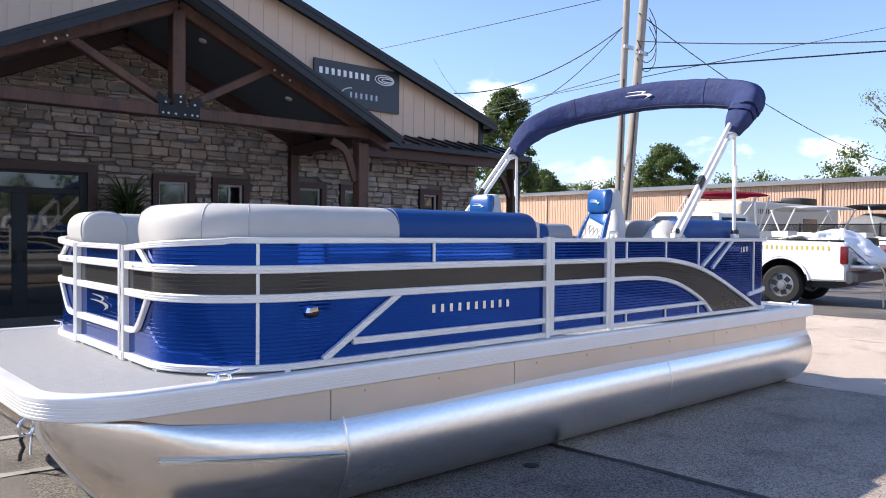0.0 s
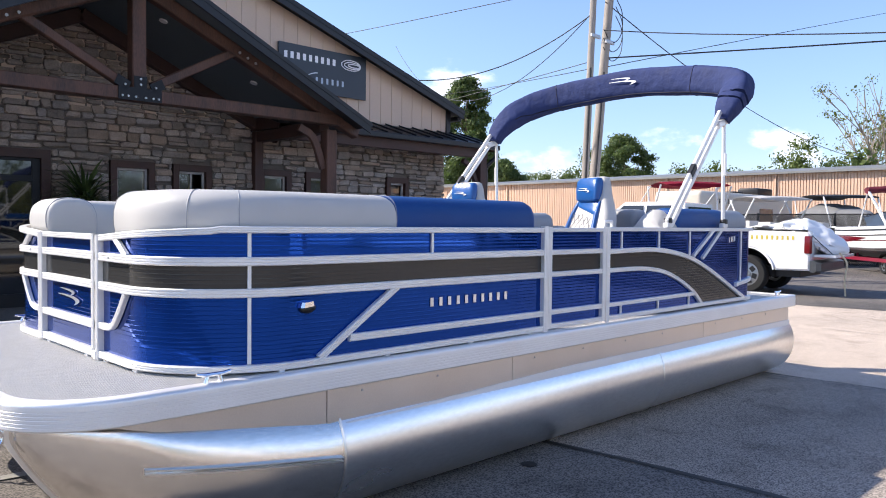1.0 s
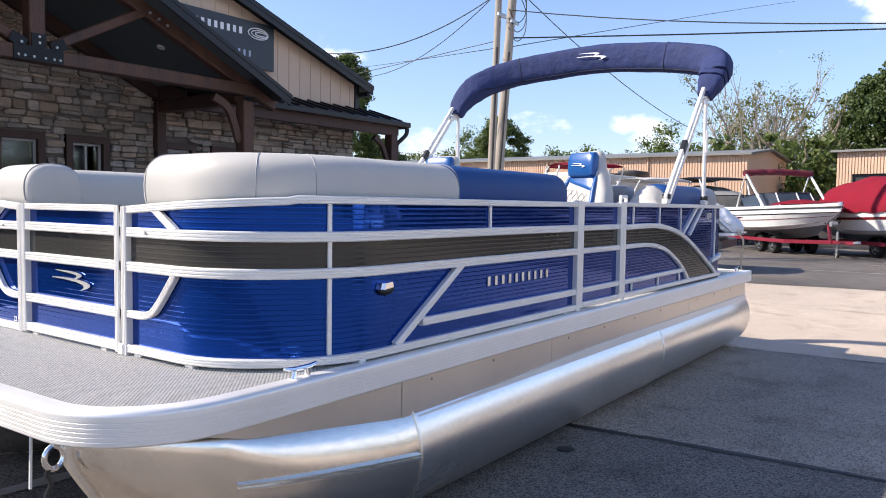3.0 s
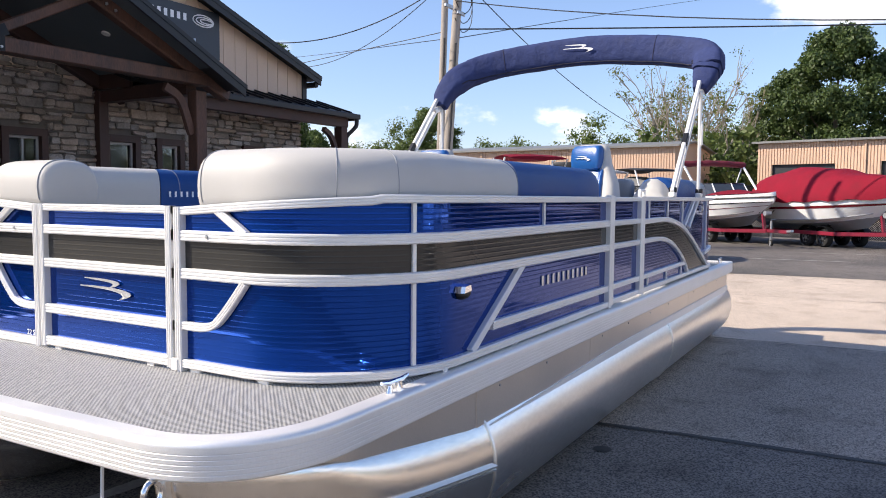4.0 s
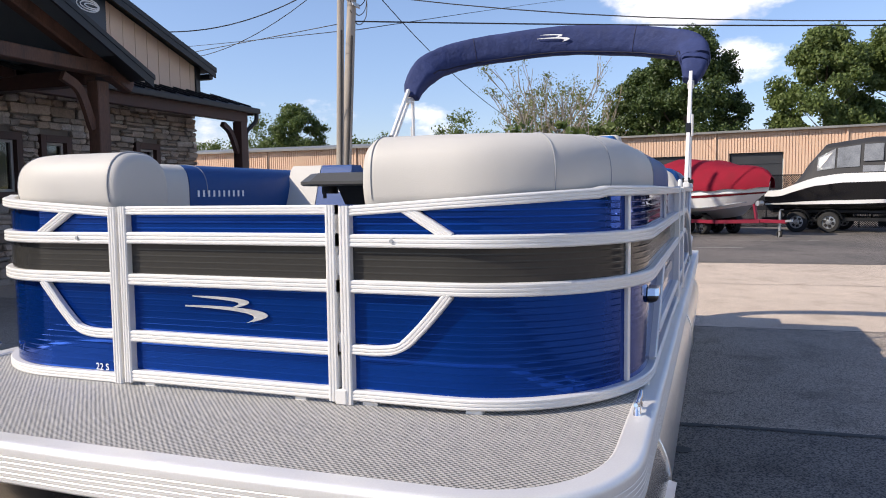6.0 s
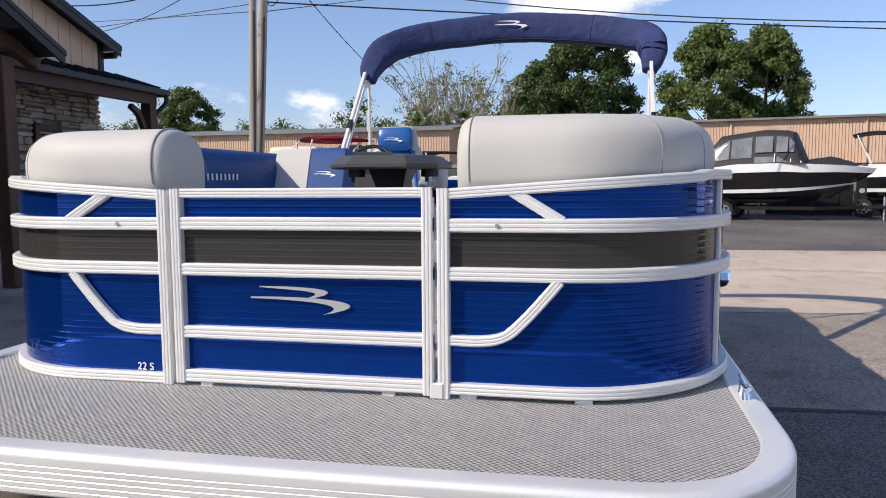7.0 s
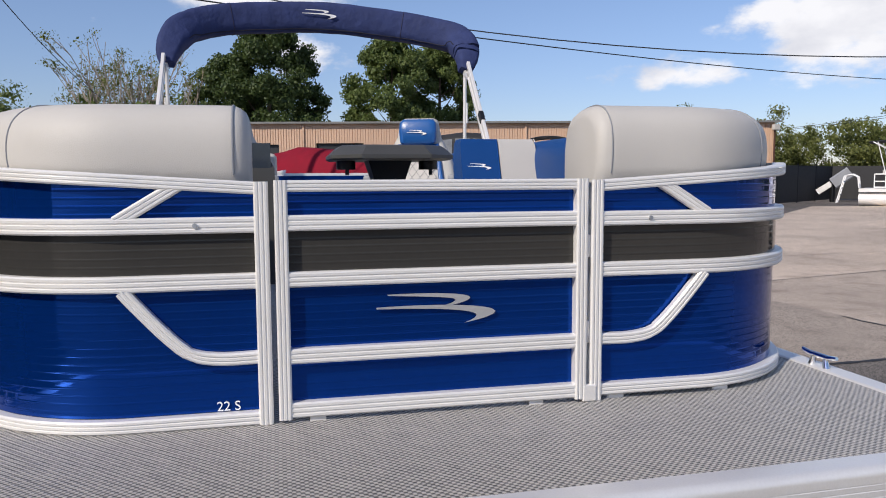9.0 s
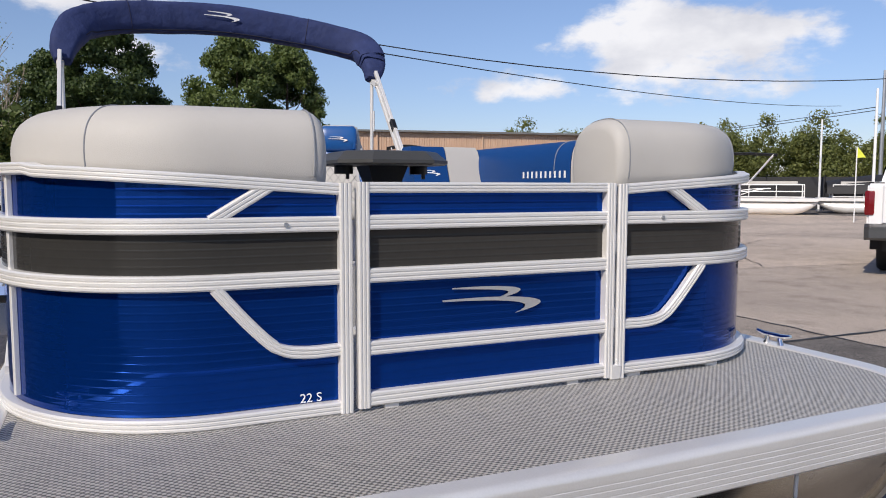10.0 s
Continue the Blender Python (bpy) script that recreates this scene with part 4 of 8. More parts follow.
for flip in (False, True):
    inner = fence_line(3.60, start_y=3.86, off=-0.028)
    grey = [p for p in inner if p.x < 2.40] + [Vector((2.438, SY + 0.028, 0))]
    blue = [Vector((2.443, SY + 0.028, 0)), Vector((2.8, SY + 0.028, 0)), Vector((3.2, SY + 0.028, 0)), Vector((3.56, SY + 0.028, 0))]
    back = lounge_back("lounge_backrest", grey, VINYL, boat, flip, "padded pale grey vinyl backrest", True, False, (0.0, 0.5))
    lounge_back("blue_backrest", blue, VINYL_BLUE, back, flip, "padded blue vinyl backrest", False, True, (0.5, 0.0))
    # stitched seams across the top
    for s_at in ((1.39, 3.275, 0.0022), (2.44, SY, 0.0022)) if flip else ((1.39, 3.275, 0.0022), (1.61, 3.15, 0.0016), (2.44, SY, 0.0022)):
        line = fence_line(3.60, start_y=3.86, off=-0.028)
        p = min(line[:-1], key=lambda q: (q.x - s_at[0]) ** 2 + (q.y - s_at[1]) ** 2)
        if s_at[0] > 2.4:
            p = Vector((2.44, SY + 0.028, 0))
            t = Vector((1, 0, 0))
        else:
            i = line.index(p)
            t = (line[i + 1] - line[i - 1]).normalized()
        inn = Vector((-t.y, t.x, 0))
        tube("piping", flipped([Vector((*(p + inn * a).xy, b + 0.0005)) for a, b in lounge_profile(1.001, STARBOARD_RISE if flip else PORT_RISE)[2:31]], flip), s_at[2], VINYL_GREY, back, n=6)
    y0 = 3.822
    prof = lounge_profile(1.0, STARBOARD_RISE if flip else PORT_RISE)
    tube("piping", flipped([Vector((FX + 0.028 + a, y0, b)) for a, b in prof[2:33]], flip), 0.003 if flip else 0.002, VINYL_GREY, back, n=6)
    # bench below
    bench_line = fence_line(3.55, start_y=3.84, off=-0.05)
    sweep("bench_base", flipped(at_z(bench_line, 0.772), flip), [(-0.46 if not flip else 0.46, 0.0), (-0.46 if not flip else 0.46, 0.30), (0.0, 0.30), (0.0, 0.0)], WHITE_GEL, boat)
    sweep("seat_cushion", flipped(at_z(bench_line, 1.075), flip), [((-0.52 if not flip else 0.52), 0.0), ((-0.53 if not flip else 0.53), 0.05), ((-0.50 if not flip else 0.50), 0.085), (0.0, 0.085), (0.0, 0.0)], VINYL, boat)
    # chaise back facing the bow, blue inboard and grey outboard
    for a, b, m in ((3.36, 3.565, VINYL), (3.57, 3.775, VINYL_BLUE)):
        rings = []
        for z, x0, x1, dy in ((1.12, 3.10, 3.36, 0.0), (1.30, 3.16, 3.38, 0.0), (1.44, 3.215, 3.395, 0.0), (1.535, 3.25, 3.40, 0.004), (1.562, 3.27, 3.39, 0.012)):
            lo, hi = a + (0 if m is VINYL_BLUE else dy), b - (dy if m is VINYL_BLUE else 0)
            rings.append(flipped([Vector((x0, lo, z)), Vector((x0, hi, z)), Vector((x1, hi, z)), Vector((x1, lo, z))], flip))
        cb = loft("chaise_back", rings, m, boat, "", smooth=40)
        if m is VINYL_BLUE:
            sgn = 1 if flip else -1
            yc = 2 * CY - 3.60 if flip else 3.745
            swoosh("badge", (lambda yc: lambda u, v, d: (3.205 - d - 0.004 + v * 0.36, yc - u, 1.40 + v))(yc), 0.13, LETTER, cb)

word_bars("name_bar", lambda u, v, d: (2.36 + u, 2 * CY - SY - 0.028 - 0.276 - d, 1.385 + v), [0.012] * 10, 0.032, 0.029, LETTER, boat)
word_bars("name_bar", lambda u, v, d: (2.72 - u, SY + 0.028 + 0.276 + d, 1.385 + v), [0.012] * 10, 0.032, 0.029, LETTER, boat)


# captain chairs
def captain_chair(cx, cy, label, turn=0.0):
    """Bucket seat on a pedestal, facing the bow."""
    foot = tube("captain_chair", [(cx - 0.05, cy, DECK), (cx - 0.05, cy, DECK + 0.02), (cx - 0.05, cy, DECK + 0.021), (cx - 0.05, cy, DECK + 0.34)], [0.15, 0.15, 0.05, 0.05], ALU, boat, label, 20)
    part("seat", box_bm([(cx - 0.33, cx + 0.12, cy - 0.25, cy + 0.25, DECK + 0.34, DECK + 0.48)], 0.05, 3), VINYL, foot, smooth=40)
    def oval(z, w, x0, x1, n=24, power=0.5):
        return [Vector((cx + (x0 + x1) / 2 + (x1 - x0) / 2 * math.copysign(abs(math.cos(a)) ** power, math.cos(a)), cy + w * math.copysign(abs(math.sin(a)) ** power, math.sin(a)), z)) for a in [2 * math.pi * i / n for i in range(n)]]

    shell = ((1.14, 0.265, -0.065, 0.12), (1.28, 0.285, -0.010, 0.175), (1.40, 0.280, 0.040, 0.21), (1.50, 0.250, 0.076, 0.230), (1.58, 0.205, 0.104, 0.238), (1.66, 0.165, 0.128, 0.240), (1.74, 0.150, 0.138, 0.236), (1.785, 0.138, 0.142, 0.226), (1.80, 0.110, 0.155, 0.212))
    loft("backrest", [oval(*row) for row in shell], VINYL, foot, "pale grey backrest shell", smooth=50)
    front = lambda z: interp(z, [r[0] for r in shell], [r[2] for r in shell])

    def face(name, corners, proud, material, label=""):
        """A padded panel on the front of the backrest between four (y, z) corners."""
        (ya, za), (yb, zb), (yc, zc), (yd, zd) = corners
        rows = []
        for i in range(9):
            q = i / 8
            row = []
            for k in range(9):
                r = k / 8
                y = (ya + (yb - ya) * r) * (1 - q) + (yd + (yc - yd) * r) * q
                z = (za + (zb - za) * r) * (1 - q) + (zd + (zc - zd) * r) * q
                puff = proud * (min(1.0, 5 * min(q, 1 - q) + 0.05) * min(1.0, 5 * min(r, 1 - r) + 0.05)) ** 0.5
                row.append(Vector((cx + front(z) + 0.006 - puff, cy + y, z)))
            rows.append(row)
        return loft(name, rows, material, foot, label, closed=False, caps=False, smooth=50)

    quilt = face("quilted_panel", ((-0.185, 1.15), (0.185, 1.15), (0.150, 1.565), (-0.165, 1.48)), 0.018, VINYL, "quilted beige back panel")
    for k in range(-8, 9):
        for way in (-1, 1):
            pts = []
            for i in range(13):
                z = 1.165 + 0.345 * i / 12
                y = 0.06 * k + way * 0.75 * (z - 1.165)
                if abs(y) < 0.155 and z < 1.515 + 0.27 * y:
                    pts.append(Vector((cx + front(z) - 0.013, cy + y, z)))
            if len(pts) > 2:
                tube("stitch", pts, 0.0022, SEAM, quilt, n=4)
    face("insert", ((-0.165, 1.485), (0.150, 1.570), (0.125, 1.62), (-0.125, 1.62)), 0.018, CHAIR_BLUE, "blue upper back panel")
    for sgn in (-1, 1):
        face("bolster", ((sgn * 0.195, 1.15), (sgn * 0.245, 1.15), (sgn * 0.155, 1.61), (sgn * 0.125, 1.61)), 0.030, CHAIR_BLUE)
    pad = ((1.605, 0.105, 0.085, 0.150), (1.62, 0.132, 0.070, 0.155), (1.70, 0.140, 0.072, 0.160), (1.765, 0.135, 0.080, 0.165), (1.79, 0.115, 0.098, 0.165))
    head = loft("headrest", [oval(*row, 24, 0.42) for row in pad], CHAIR_BLUE, foot, "blue vinyl headrest with a white badge", smooth=50)
    swoosh("badge", lambda u, v, d: (cx + 0.066 - d, cy + 0.075 - u, 1.672 + v), 0.15, LETTER, head)
    for sgn in (-1, 1):
        part("armrest", box_bm([(cx - 0.25, cx + 0.08, cy + sgn * 0.30 - 0.035, cy + sgn * 0.30 + 0.035, DECK + 0.56, DECK + 0.62)], 0.02, 2), VINYL_GREY, foot, smooth=40)
    if turn:
        spin = Matrix.Translation((cx, cy, 0)) @ Matrix.Rotation(radians(turn), 4, "Z") @ Matrix.Translation((-cx, -cy, 0))
        for piece in (foot, *foot.children_recursive):
            piece.data.transform(spin)
    return foot


captain_chair(4.80, 5.03, "blue and white captain chair on a pedestal")
captain_chair(4.83, 3.72, "blue and white captain chair turned on its pedestal", -20)

# helm console with wheel
con = raw("helm_console", [(3.76, 4.70, DECK), (4.25, 4.70, DECK), (4.25, 5.42, DECK), (3.76, 5.42, DECK), (3.80, 4.72, 1.42), (4.22, 4.72, 1.36), (4.22, 5.40, 1.36), (3.80, 5.40, 1.42), (3.86, 4.76, 1.50), (4.10, 4.76, 1.47), (4.10, 5.36, 1.47), (3.86, 5.36, 1.50)],
          [(0, 3, 2, 1), (0, 1, 5, 4), (1, 2, 6, 5), (2, 3, 7, 6), (3, 0, 4, 7), (4, 5, 9, 8), (5, 6, 10, 9), (6, 7, 11, 10), (7, 4, 8, 11), (8, 9, 10, 11)], DARK_TABLE, boat, "charcoal helm console")
tube("steering_wheel", [Vector((4.27 + 0.06 * math.sin(a), 5.03 + 0.175 * math.cos(a), 1.455 + 0.165 * math.sin(a))) for a in [2 * math.pi * i / 24 for i in range(25)]], 0.014, BLACK, con, n=8)
for a in (0.3, 2.4, 4.6):
    stick("wheel_spoke", (4.25, 5.03, 1.445), (4.27 + 0.06 * math.sin(a), 5.03 + 0.17 * math.cos(a), 1.455 + 0.16 * math.sin(a)), 0.025, 0.01, ALU, con)
tube("steering_column", [(4.12, 5.03, 1.40), (4.25, 5.03, 1.445)], 0.03, BLACK, con, n=10)
raw("windscreen", *join_data(box_data(3.80, 3.806, 4.74, 5.38, 1.42, 1.56)), SHIELD, con)

# pedestal table in the bow lounge
TX, TBY = 2.24, 4.30
octa = [(-0.14, -0.22), (0.14, -0.22), (0.24, -0.12), (0.24, 0.12), (0.14, 0.22), (-0.14, 0.22), (-0.24, 0.12), (-0.24, -0.12)]


def octa_ring(z, k):
    return [Vector((TX + x * k, TBY + y * k, z)) for x, y in octa]


table = loft("bow_table", [octa_ring(1.424, 0.95), octa_ring(1.430, 1.0), octa_ring(1.442, 1.0), octa_ring(1.474, 0.84), octa_ring(1.477, 0.80)], DARK_TABLE, boat, "charcoal pedestal table with chamfered edges", smooth=15)
tube("pedestal", [(TX, TBY, DECK), (TX, TBY, DECK + 0.02), (TX, TBY, DECK + 0.021), (TX, TBY, 1.42)], [0.12, 0.12, 0.04, 0.04], ALU, table, n=16)
loft("table_mount", [[Vector((TX + s * 0.08, TBY + t * 0.08, 1.426)) for s, t in ((-1, -1), (1, -1), (1, 1), (-1, 1))], [Vector((TX + s * 0.055, TBY + t * 0.055, 1.345)) for s, t in ((-1, -1), (1, -1), (1, 1), (-1, 1))]], BLACK, table)
for s in (-1, 1):
    tube("cup_holder", [(TX, TBY + s * 0.155, 1.426), (TX, TBY + s * 0.155, 1.392)], 0.036, BLACK, table, n=14)
    tube("clamp_screw", [(TX - 0.05, TBY + s * 0.155, 1.392), (TX - 0.05, TBY + s * 0.155, 1.372)], 0.008, BLACK, table, n=6)

# aft lounges
for flip in (False, True):
    for x0, x1, m in ((5.30, 6.12, VINYL_BLUE), (6.125, 6.55, VINYL_GREY)):
        lounge_back("aft_backrest", [Vector((x0, SY + 0.04, 0)), Vector((x0 + 0.2, SY + 0.04, 0)), Vector((x1 - 0.2, SY + 0.04, 0)), Vector((x1, SY + 0.04, 0))], m, boat, flip, "padded aft lounge backrest", x0 < 5.5, x0 > 5.5)
    rings = []
    for i in range(9):
        q = i / 8
        k = math.sin(math.pi * (0.12 + 0.76 * q)) ** 0.6
        rings.append(flipped([Vector((5.34 - 0.27 * q, SY + 0.17 + 0.13 * math.cos(a), 1.36 + 0.19 * k * math.sin(a))) for a in [2 * math.pi * j / 14 for j in range(14)]], flip))
    loft("arm_bolster", rings, VINYL, boat, "pale grey padded arm", smooth=60)
    part("stern_pillow", box_bm([(5.22, 5.40, (SY + 0.36 if not flip else 2 * CY - SY - 0.85), (SY + 0.85 if not flip else 2 * CY - SY - 0.36), 1.30, 1.55)], 0.05, 3), VINYL_GREY if not flip else VINYL, boat, "grey padded headrest", smooth=40)
    block("aft_bench", 4.95, 6.5, *((SY + 0.06, SY + 0.72) if not flip else (2 * CY - SY - 0.72, 2 * CY - SY - 0.06)), DECK + 0.004, 1.15, WHITE_GEL, boat, bevel=0.03, segments=2)
    # grab handle on the side rail
    q = flipped([Vector((4.24, SY, 1.41)), Vector((4.24, SY, 1.445)), Vector((4.33, SY, 1.445)), Vector((4.33, SY, 1.41))], flip)
    tube("grab_handle", q, 0.012, ALU, boat, n=8)

# ---- bimini top, folded in its boot ----
arch = curve_through([(5.92, 3.070, 2.290), (5.97, 3.045, 2.40), (6.07, 3.040, 2.505), (6.22, 3.10, 2.62), (6.35, 3.34, 2.70), (6.44, 3.70, 2.765), (6.48, 4.25, 2.812), (6.45, 4.75, 2.788), (6.37, 5.16, 2.735), (6.24, 5.40, 2.645), (6.09, 5.50, 2.53), (5.97, 5.545, 2.40), (5.91, 5.55, 2.285)], 8)
n_arch, k = len(arch), 32
rings = []
for i, p in enumerate(arch):
    t = (arch[min(i + 1, n_arch - 1)] - arch[max(i - 1, 0)]).normalized()
    side = Vector((1, 0, 0)) - t * t.x
    side.normalize()
    up = t.cross(side) * -1
    if up.z < 0 and 10 < i < n_arch - 10:
        up = -up
    f = min(i, n_arch - 1 - i) / (n_arch / 2)
    w = interp(f, [0, 0.12, 0.35, 1.0], [0.052, 0.072, 0.098, 0.092])
    h = interp(f, [0, 0.12, 0.35, 1.0], [0.058, 0.088, 0.128, 0.132])
    ring = []
    for j in range(k):
        a = 2 * math.pi * j / k
        hem = 1 - 0.25 * max(0.0, -math.sin(a)) * min(1.0, f * 2.5)
        wr = 1 + 0.035 * noise.noise(Vector((i * 0.35, 3 * math.cos(a), 3 * math.sin(a)))) + 0.018 * noise.noise(Vector((i * 0.8, 5 * math.cos(a), 5 * math.sin(a) + 9)))
        if i % 26 == 20:
            wr *= 0.985
        ring.append(p + side * w * hem * wr * math.copysign(abs(math.cos(a)) ** 0.42, math.cos(a)) + up * h * wr * math.copysign(abs(math.sin(a)) ** 0.52, math.sin(a)))
    rings.append(ring)
boot = loft("bimini_boot", rings, CANVAS, boat, "rolled navy canvas sun top in its boot", smooth=60)
for y in (3.55, 5.07):
    q = min(range(n_arch), key=lambda i: abs(arch[i].y - y))
    tube("boot_seam", [v + (v - arch[q]).normalized() * 0.001 for v in rings[q]] + [rings[q][0]], 0.0035, mat("navy_binding", (0.012, 0.014, 0.05), 0.7), boot, n=5)
tube("boot_hem", [r[20] * 0.7 + r[21] * 0.3 for r in rings[16:-16]], 0.006, mat("navy_binding_tape", (0.008, 0.010, 0.030), 0.8), boot, n=6)
swoosh("badge", lambda u, v, d: (6.374 - 0.10 * v - d, 4.455 - u, 2.782 + v), 0.31, LETTER, boot)
for flip in (False, True):
    a, b = Vector((5.06, SY - 0.012, 1.43)), Vector((5.90, SY - 0.012, 2.36))
    t = (b - a).normalized()
    nrm = Vector((-t.z, 0, t.x))
    for off, m0, m1 in ((0.024, 0.0, 1.0), (-0.036, 0.02, 0.93)):
        q = flipped([a + nrm * off + t * (m0 * 1.2), a + nrm * off + t * (m1 * 1.22)], flip)
        stick("main_leg", *q, 0.028, 0.036, ALU, boot, up=nrm)
    q = flipped([a + nrm * 0.02 + t * 0.50, a + nrm * 0.02 + t * 0.60], flip)
    stick("leg_clamp", *q, 0.040, 0.05, BLACK, boot, up=nrm)
    q = flipped([Vector((5.97, SY - 0.006, 1.43)), Vector((5.945, SY - 0.006, 2.34))], flip)
    tube("rear_leg", q, 0.0155, ALU, boot, n=10)
    q = flipped([Vector((5.955, SY - 0.022, 1.84)), Vector((5.952, SY - 0.022, 2.02))], flip)
    tube("leg_clip", q, 0.012, ALU, boot, n=8)
    for x in (5.06, 5.97):
        y = (SY - 0.035, SY + 0.012) if not flip else (2 * CY - SY - 0.012, 2 * CY - SY + 0.035)
        block("mount", x - 0.035, x + 0.035, *y, 1.408, 1.445, ALU, boot, bevel=0.006)
        block("mount_clip", x - 0.016, x + 0.024, y[0] - 0.004, y[1] + 0.004, 1.440, 1.480, BLACK, boot, bevel=0.006)
    q = flipped([Vector((5.80, SY - 0.012, 2.235)), Vector((5.95, SY - 0.012, 2.285))], flip)
    stick("bracket", *q, 0.05, 0.05, ALU, boot)

# ---- ground ----
def sheet(name, pts, z, material, label):
    return tagged(raw(name, [(x, y, z) for x, y in pts], [tuple(range(len(pts)))], material), label, "ground", kind="structure")


sheet("ground", [(-400, -400), (600, -400), (600, 500), (-400, 500)], 0.0, CONCRETE_TEX, "aged pale paving with hairline cracks, sunlit")
JOINT = [(3.75, 30), (3.75, 5.6), (3.84, 3.24), (3.90, 2.70), (3.95, 1.9), (4.03, 0.2), (4.06, -0.62)]
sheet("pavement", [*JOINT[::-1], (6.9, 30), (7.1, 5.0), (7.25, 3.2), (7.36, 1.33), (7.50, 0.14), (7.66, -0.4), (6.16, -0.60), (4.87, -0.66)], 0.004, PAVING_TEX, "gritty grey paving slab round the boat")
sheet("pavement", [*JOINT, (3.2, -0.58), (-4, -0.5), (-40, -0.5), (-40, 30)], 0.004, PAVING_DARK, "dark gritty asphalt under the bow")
sheet("pavement", [(7.66, -0.4), (8.53, -4.07), (8.2, -7.1), (8.0, -14), (7.5, -40), (-40, -40), (-40, -0.5), (-4, -0.5), (3.2, -0.58), (4.87, -0.66), (6.16, -0.60)], 0.004, PAVING_PALE, "paler beige paving slab behind the boat")
sheet("asphalt_apron", [(-40, 30), (0.95, 30), (1.0, 5.0), (0.9, 2.95), (-3.0, 2.6), (-40, 2.2)], 0.008, ASPHALT_TEX, "worn dark asphalt ahead of the bow")
sheet("road", [(13.5, 40), (14.05, 5.2), (14.42, 3.4), (14.55, 0.9), (14.9, -4.5), (16.6, -6.5), (28.6, -18.6), (27.4, -23.4), (22.6, -26.0), (24, -34), (40, -60), (120, -60), (120, 40)], 0.004, ASPHALT_TEX, "worn dark asphalt lot where boats are parked")


def strip(name, pts, w, material, label, z=0.008, seed=1, kind="structure", wander=0.02):
    """A narrow uneven strip on the ground."""
    rg = random.Random(seed)
    line = []
    for (x0, y0), (x1, y1) in zip(pts, pts[1:]):
        n = max(2, int(math.hypot(x1 - x0, y1 - y0) / 0.12))
        for i in range(n):
            line.append(Vector((x0 + (x1 - x0) * i / n, y0 + (y1 - y0) * i / n, z)))
    line.append(Vector((*pts[-1], z)))
    v, f, drift = [], [], 0.0
    for i, p in enumerate(line):
        t = (line[min(i + 1, len(line) - 1)] - line[max(i - 1, 0)]).normalized()
        s = Vector((-t.y, t.x, 0))
        drift = drift * 0.85 + rg.uniform(-1, 1) * wander * 0.5
        ww = w * rg.uniform(0.6, 1.3)
        v += [p + s * (drift + ww / 2), p + s * (drift - ww / 2)]
    for i in range(len(line) - 1):
        f.append((2 * i, 2 * i + 1, 2 * i + 3, 2 * i + 2))
    return tagged(raw(name, v, f, material), label, "crack", kind=kind)


strip("crack_seal", [(3.75, 5.6), (3.84, 3.24), (3.90, 2.70), (3.95, 1.9), (4.03, 0.2), (4.1, -3)], 0.05, TAR, "black tar sealed joint across the paving", seed=2, wander=0.015)
strip("crack_seal", [(7.1, 5.0), (7.25, 3.2), (7.36, 1.33), (7.50, 0.14), (7.66, -0.4), (8.53, -4.07), (8.2, -7.1), (8.0, -14)], 0.030, TAR, "thin dark joint across the paving", seed=3, wander=0.02)
strip("crack_seal", [(5.6, -0.62), (4.56, -0.65), (4.19, -0.58), (3.2, -0.56)], 0.035, TAR, "short dark crack in the paving", seed=4, wander=0.05)
strip("crack_seal", [(13.2, -9.6), (12.0, -7.7), (10.95, -6.5), (9.9, -5.7), (8.5, -4.7)], 0.02, TAR, "hairline crack in the paving", seed=5, wander=0.06)
strip("crack_seal", [(16.6, -5.0), (16.0, -8.6), (15.6, -11.0), (14.2, -12.1), (12.5, -12.5), (10.0, -12.8)], 0.05, TAR, "dark crack in the pale paving", seed=7, wander=0.08)
strip("crack_seal", [(11.0, -9), (10.6, -4), (11.2, 1.0), (11.0, 4.0)], 0.02, TAR, "hairline crack in the paving", seed=6, wander=0.06)
for i, x in enumerate((18.2, 21.2)):
    strip("parking_line", [(x, 5.5 - i * 2), (x + 0.3, 2.2 - i * 2)], 0.10, LINE_PAINT, "worn white parking line on the asphalt", 0.009, 8 + i, wander=0.004)
for i, y in enumerate((4.85, 5.75, 6.9)):
    strip("parking_line", [(-1.5, y + 0.15), (1.9, y - 0.1)], 0.10, LINE_PAINT, "worn white parking line beside the boat", 0.012, 11 + i, wander=0.004)
v, f = tube_data([(3.41, 3.015, 0.0075), (3.41, 3.015, 0.0085)], 0.05, 14)
tagged(raw("tar_spot", v, f, TAR), "dark round stain on the paving", "stain", kind="structure")

# ---- the stone shop building ----
WALL = 13.52               # face of the stone wall
WEND = 12.95               # its far end
RIDGE, POST_Y = 4.39, 11.1


def porch_z(x):
    """Underside of the entry gable over the wall."""
    return 4.86 - 0.47 * abs(x - RIDGE)


def rake_z(x):
    """Underside of the main roof on the gable front."""
    return 7.09 - 0.335 * abs(x - 4.4)


shop = thing("shop_building", (6.0, WALL + 4, 0.0), "stone-faced shop with a timber entry porch and beige metal upper wall", "building", kind="structure")
windows = ((4.915, 5.65, 1.42, 2.43), (6.03, 6.74, 1.42, 2.43), (7.80, 8.50, 1.42, 2.44), (8.90, 9.50, 1.42, 2.44), (11.10, 11.73, 1.42, 2.44))
door = (1.20, 3.82, 0.0, 2.40)


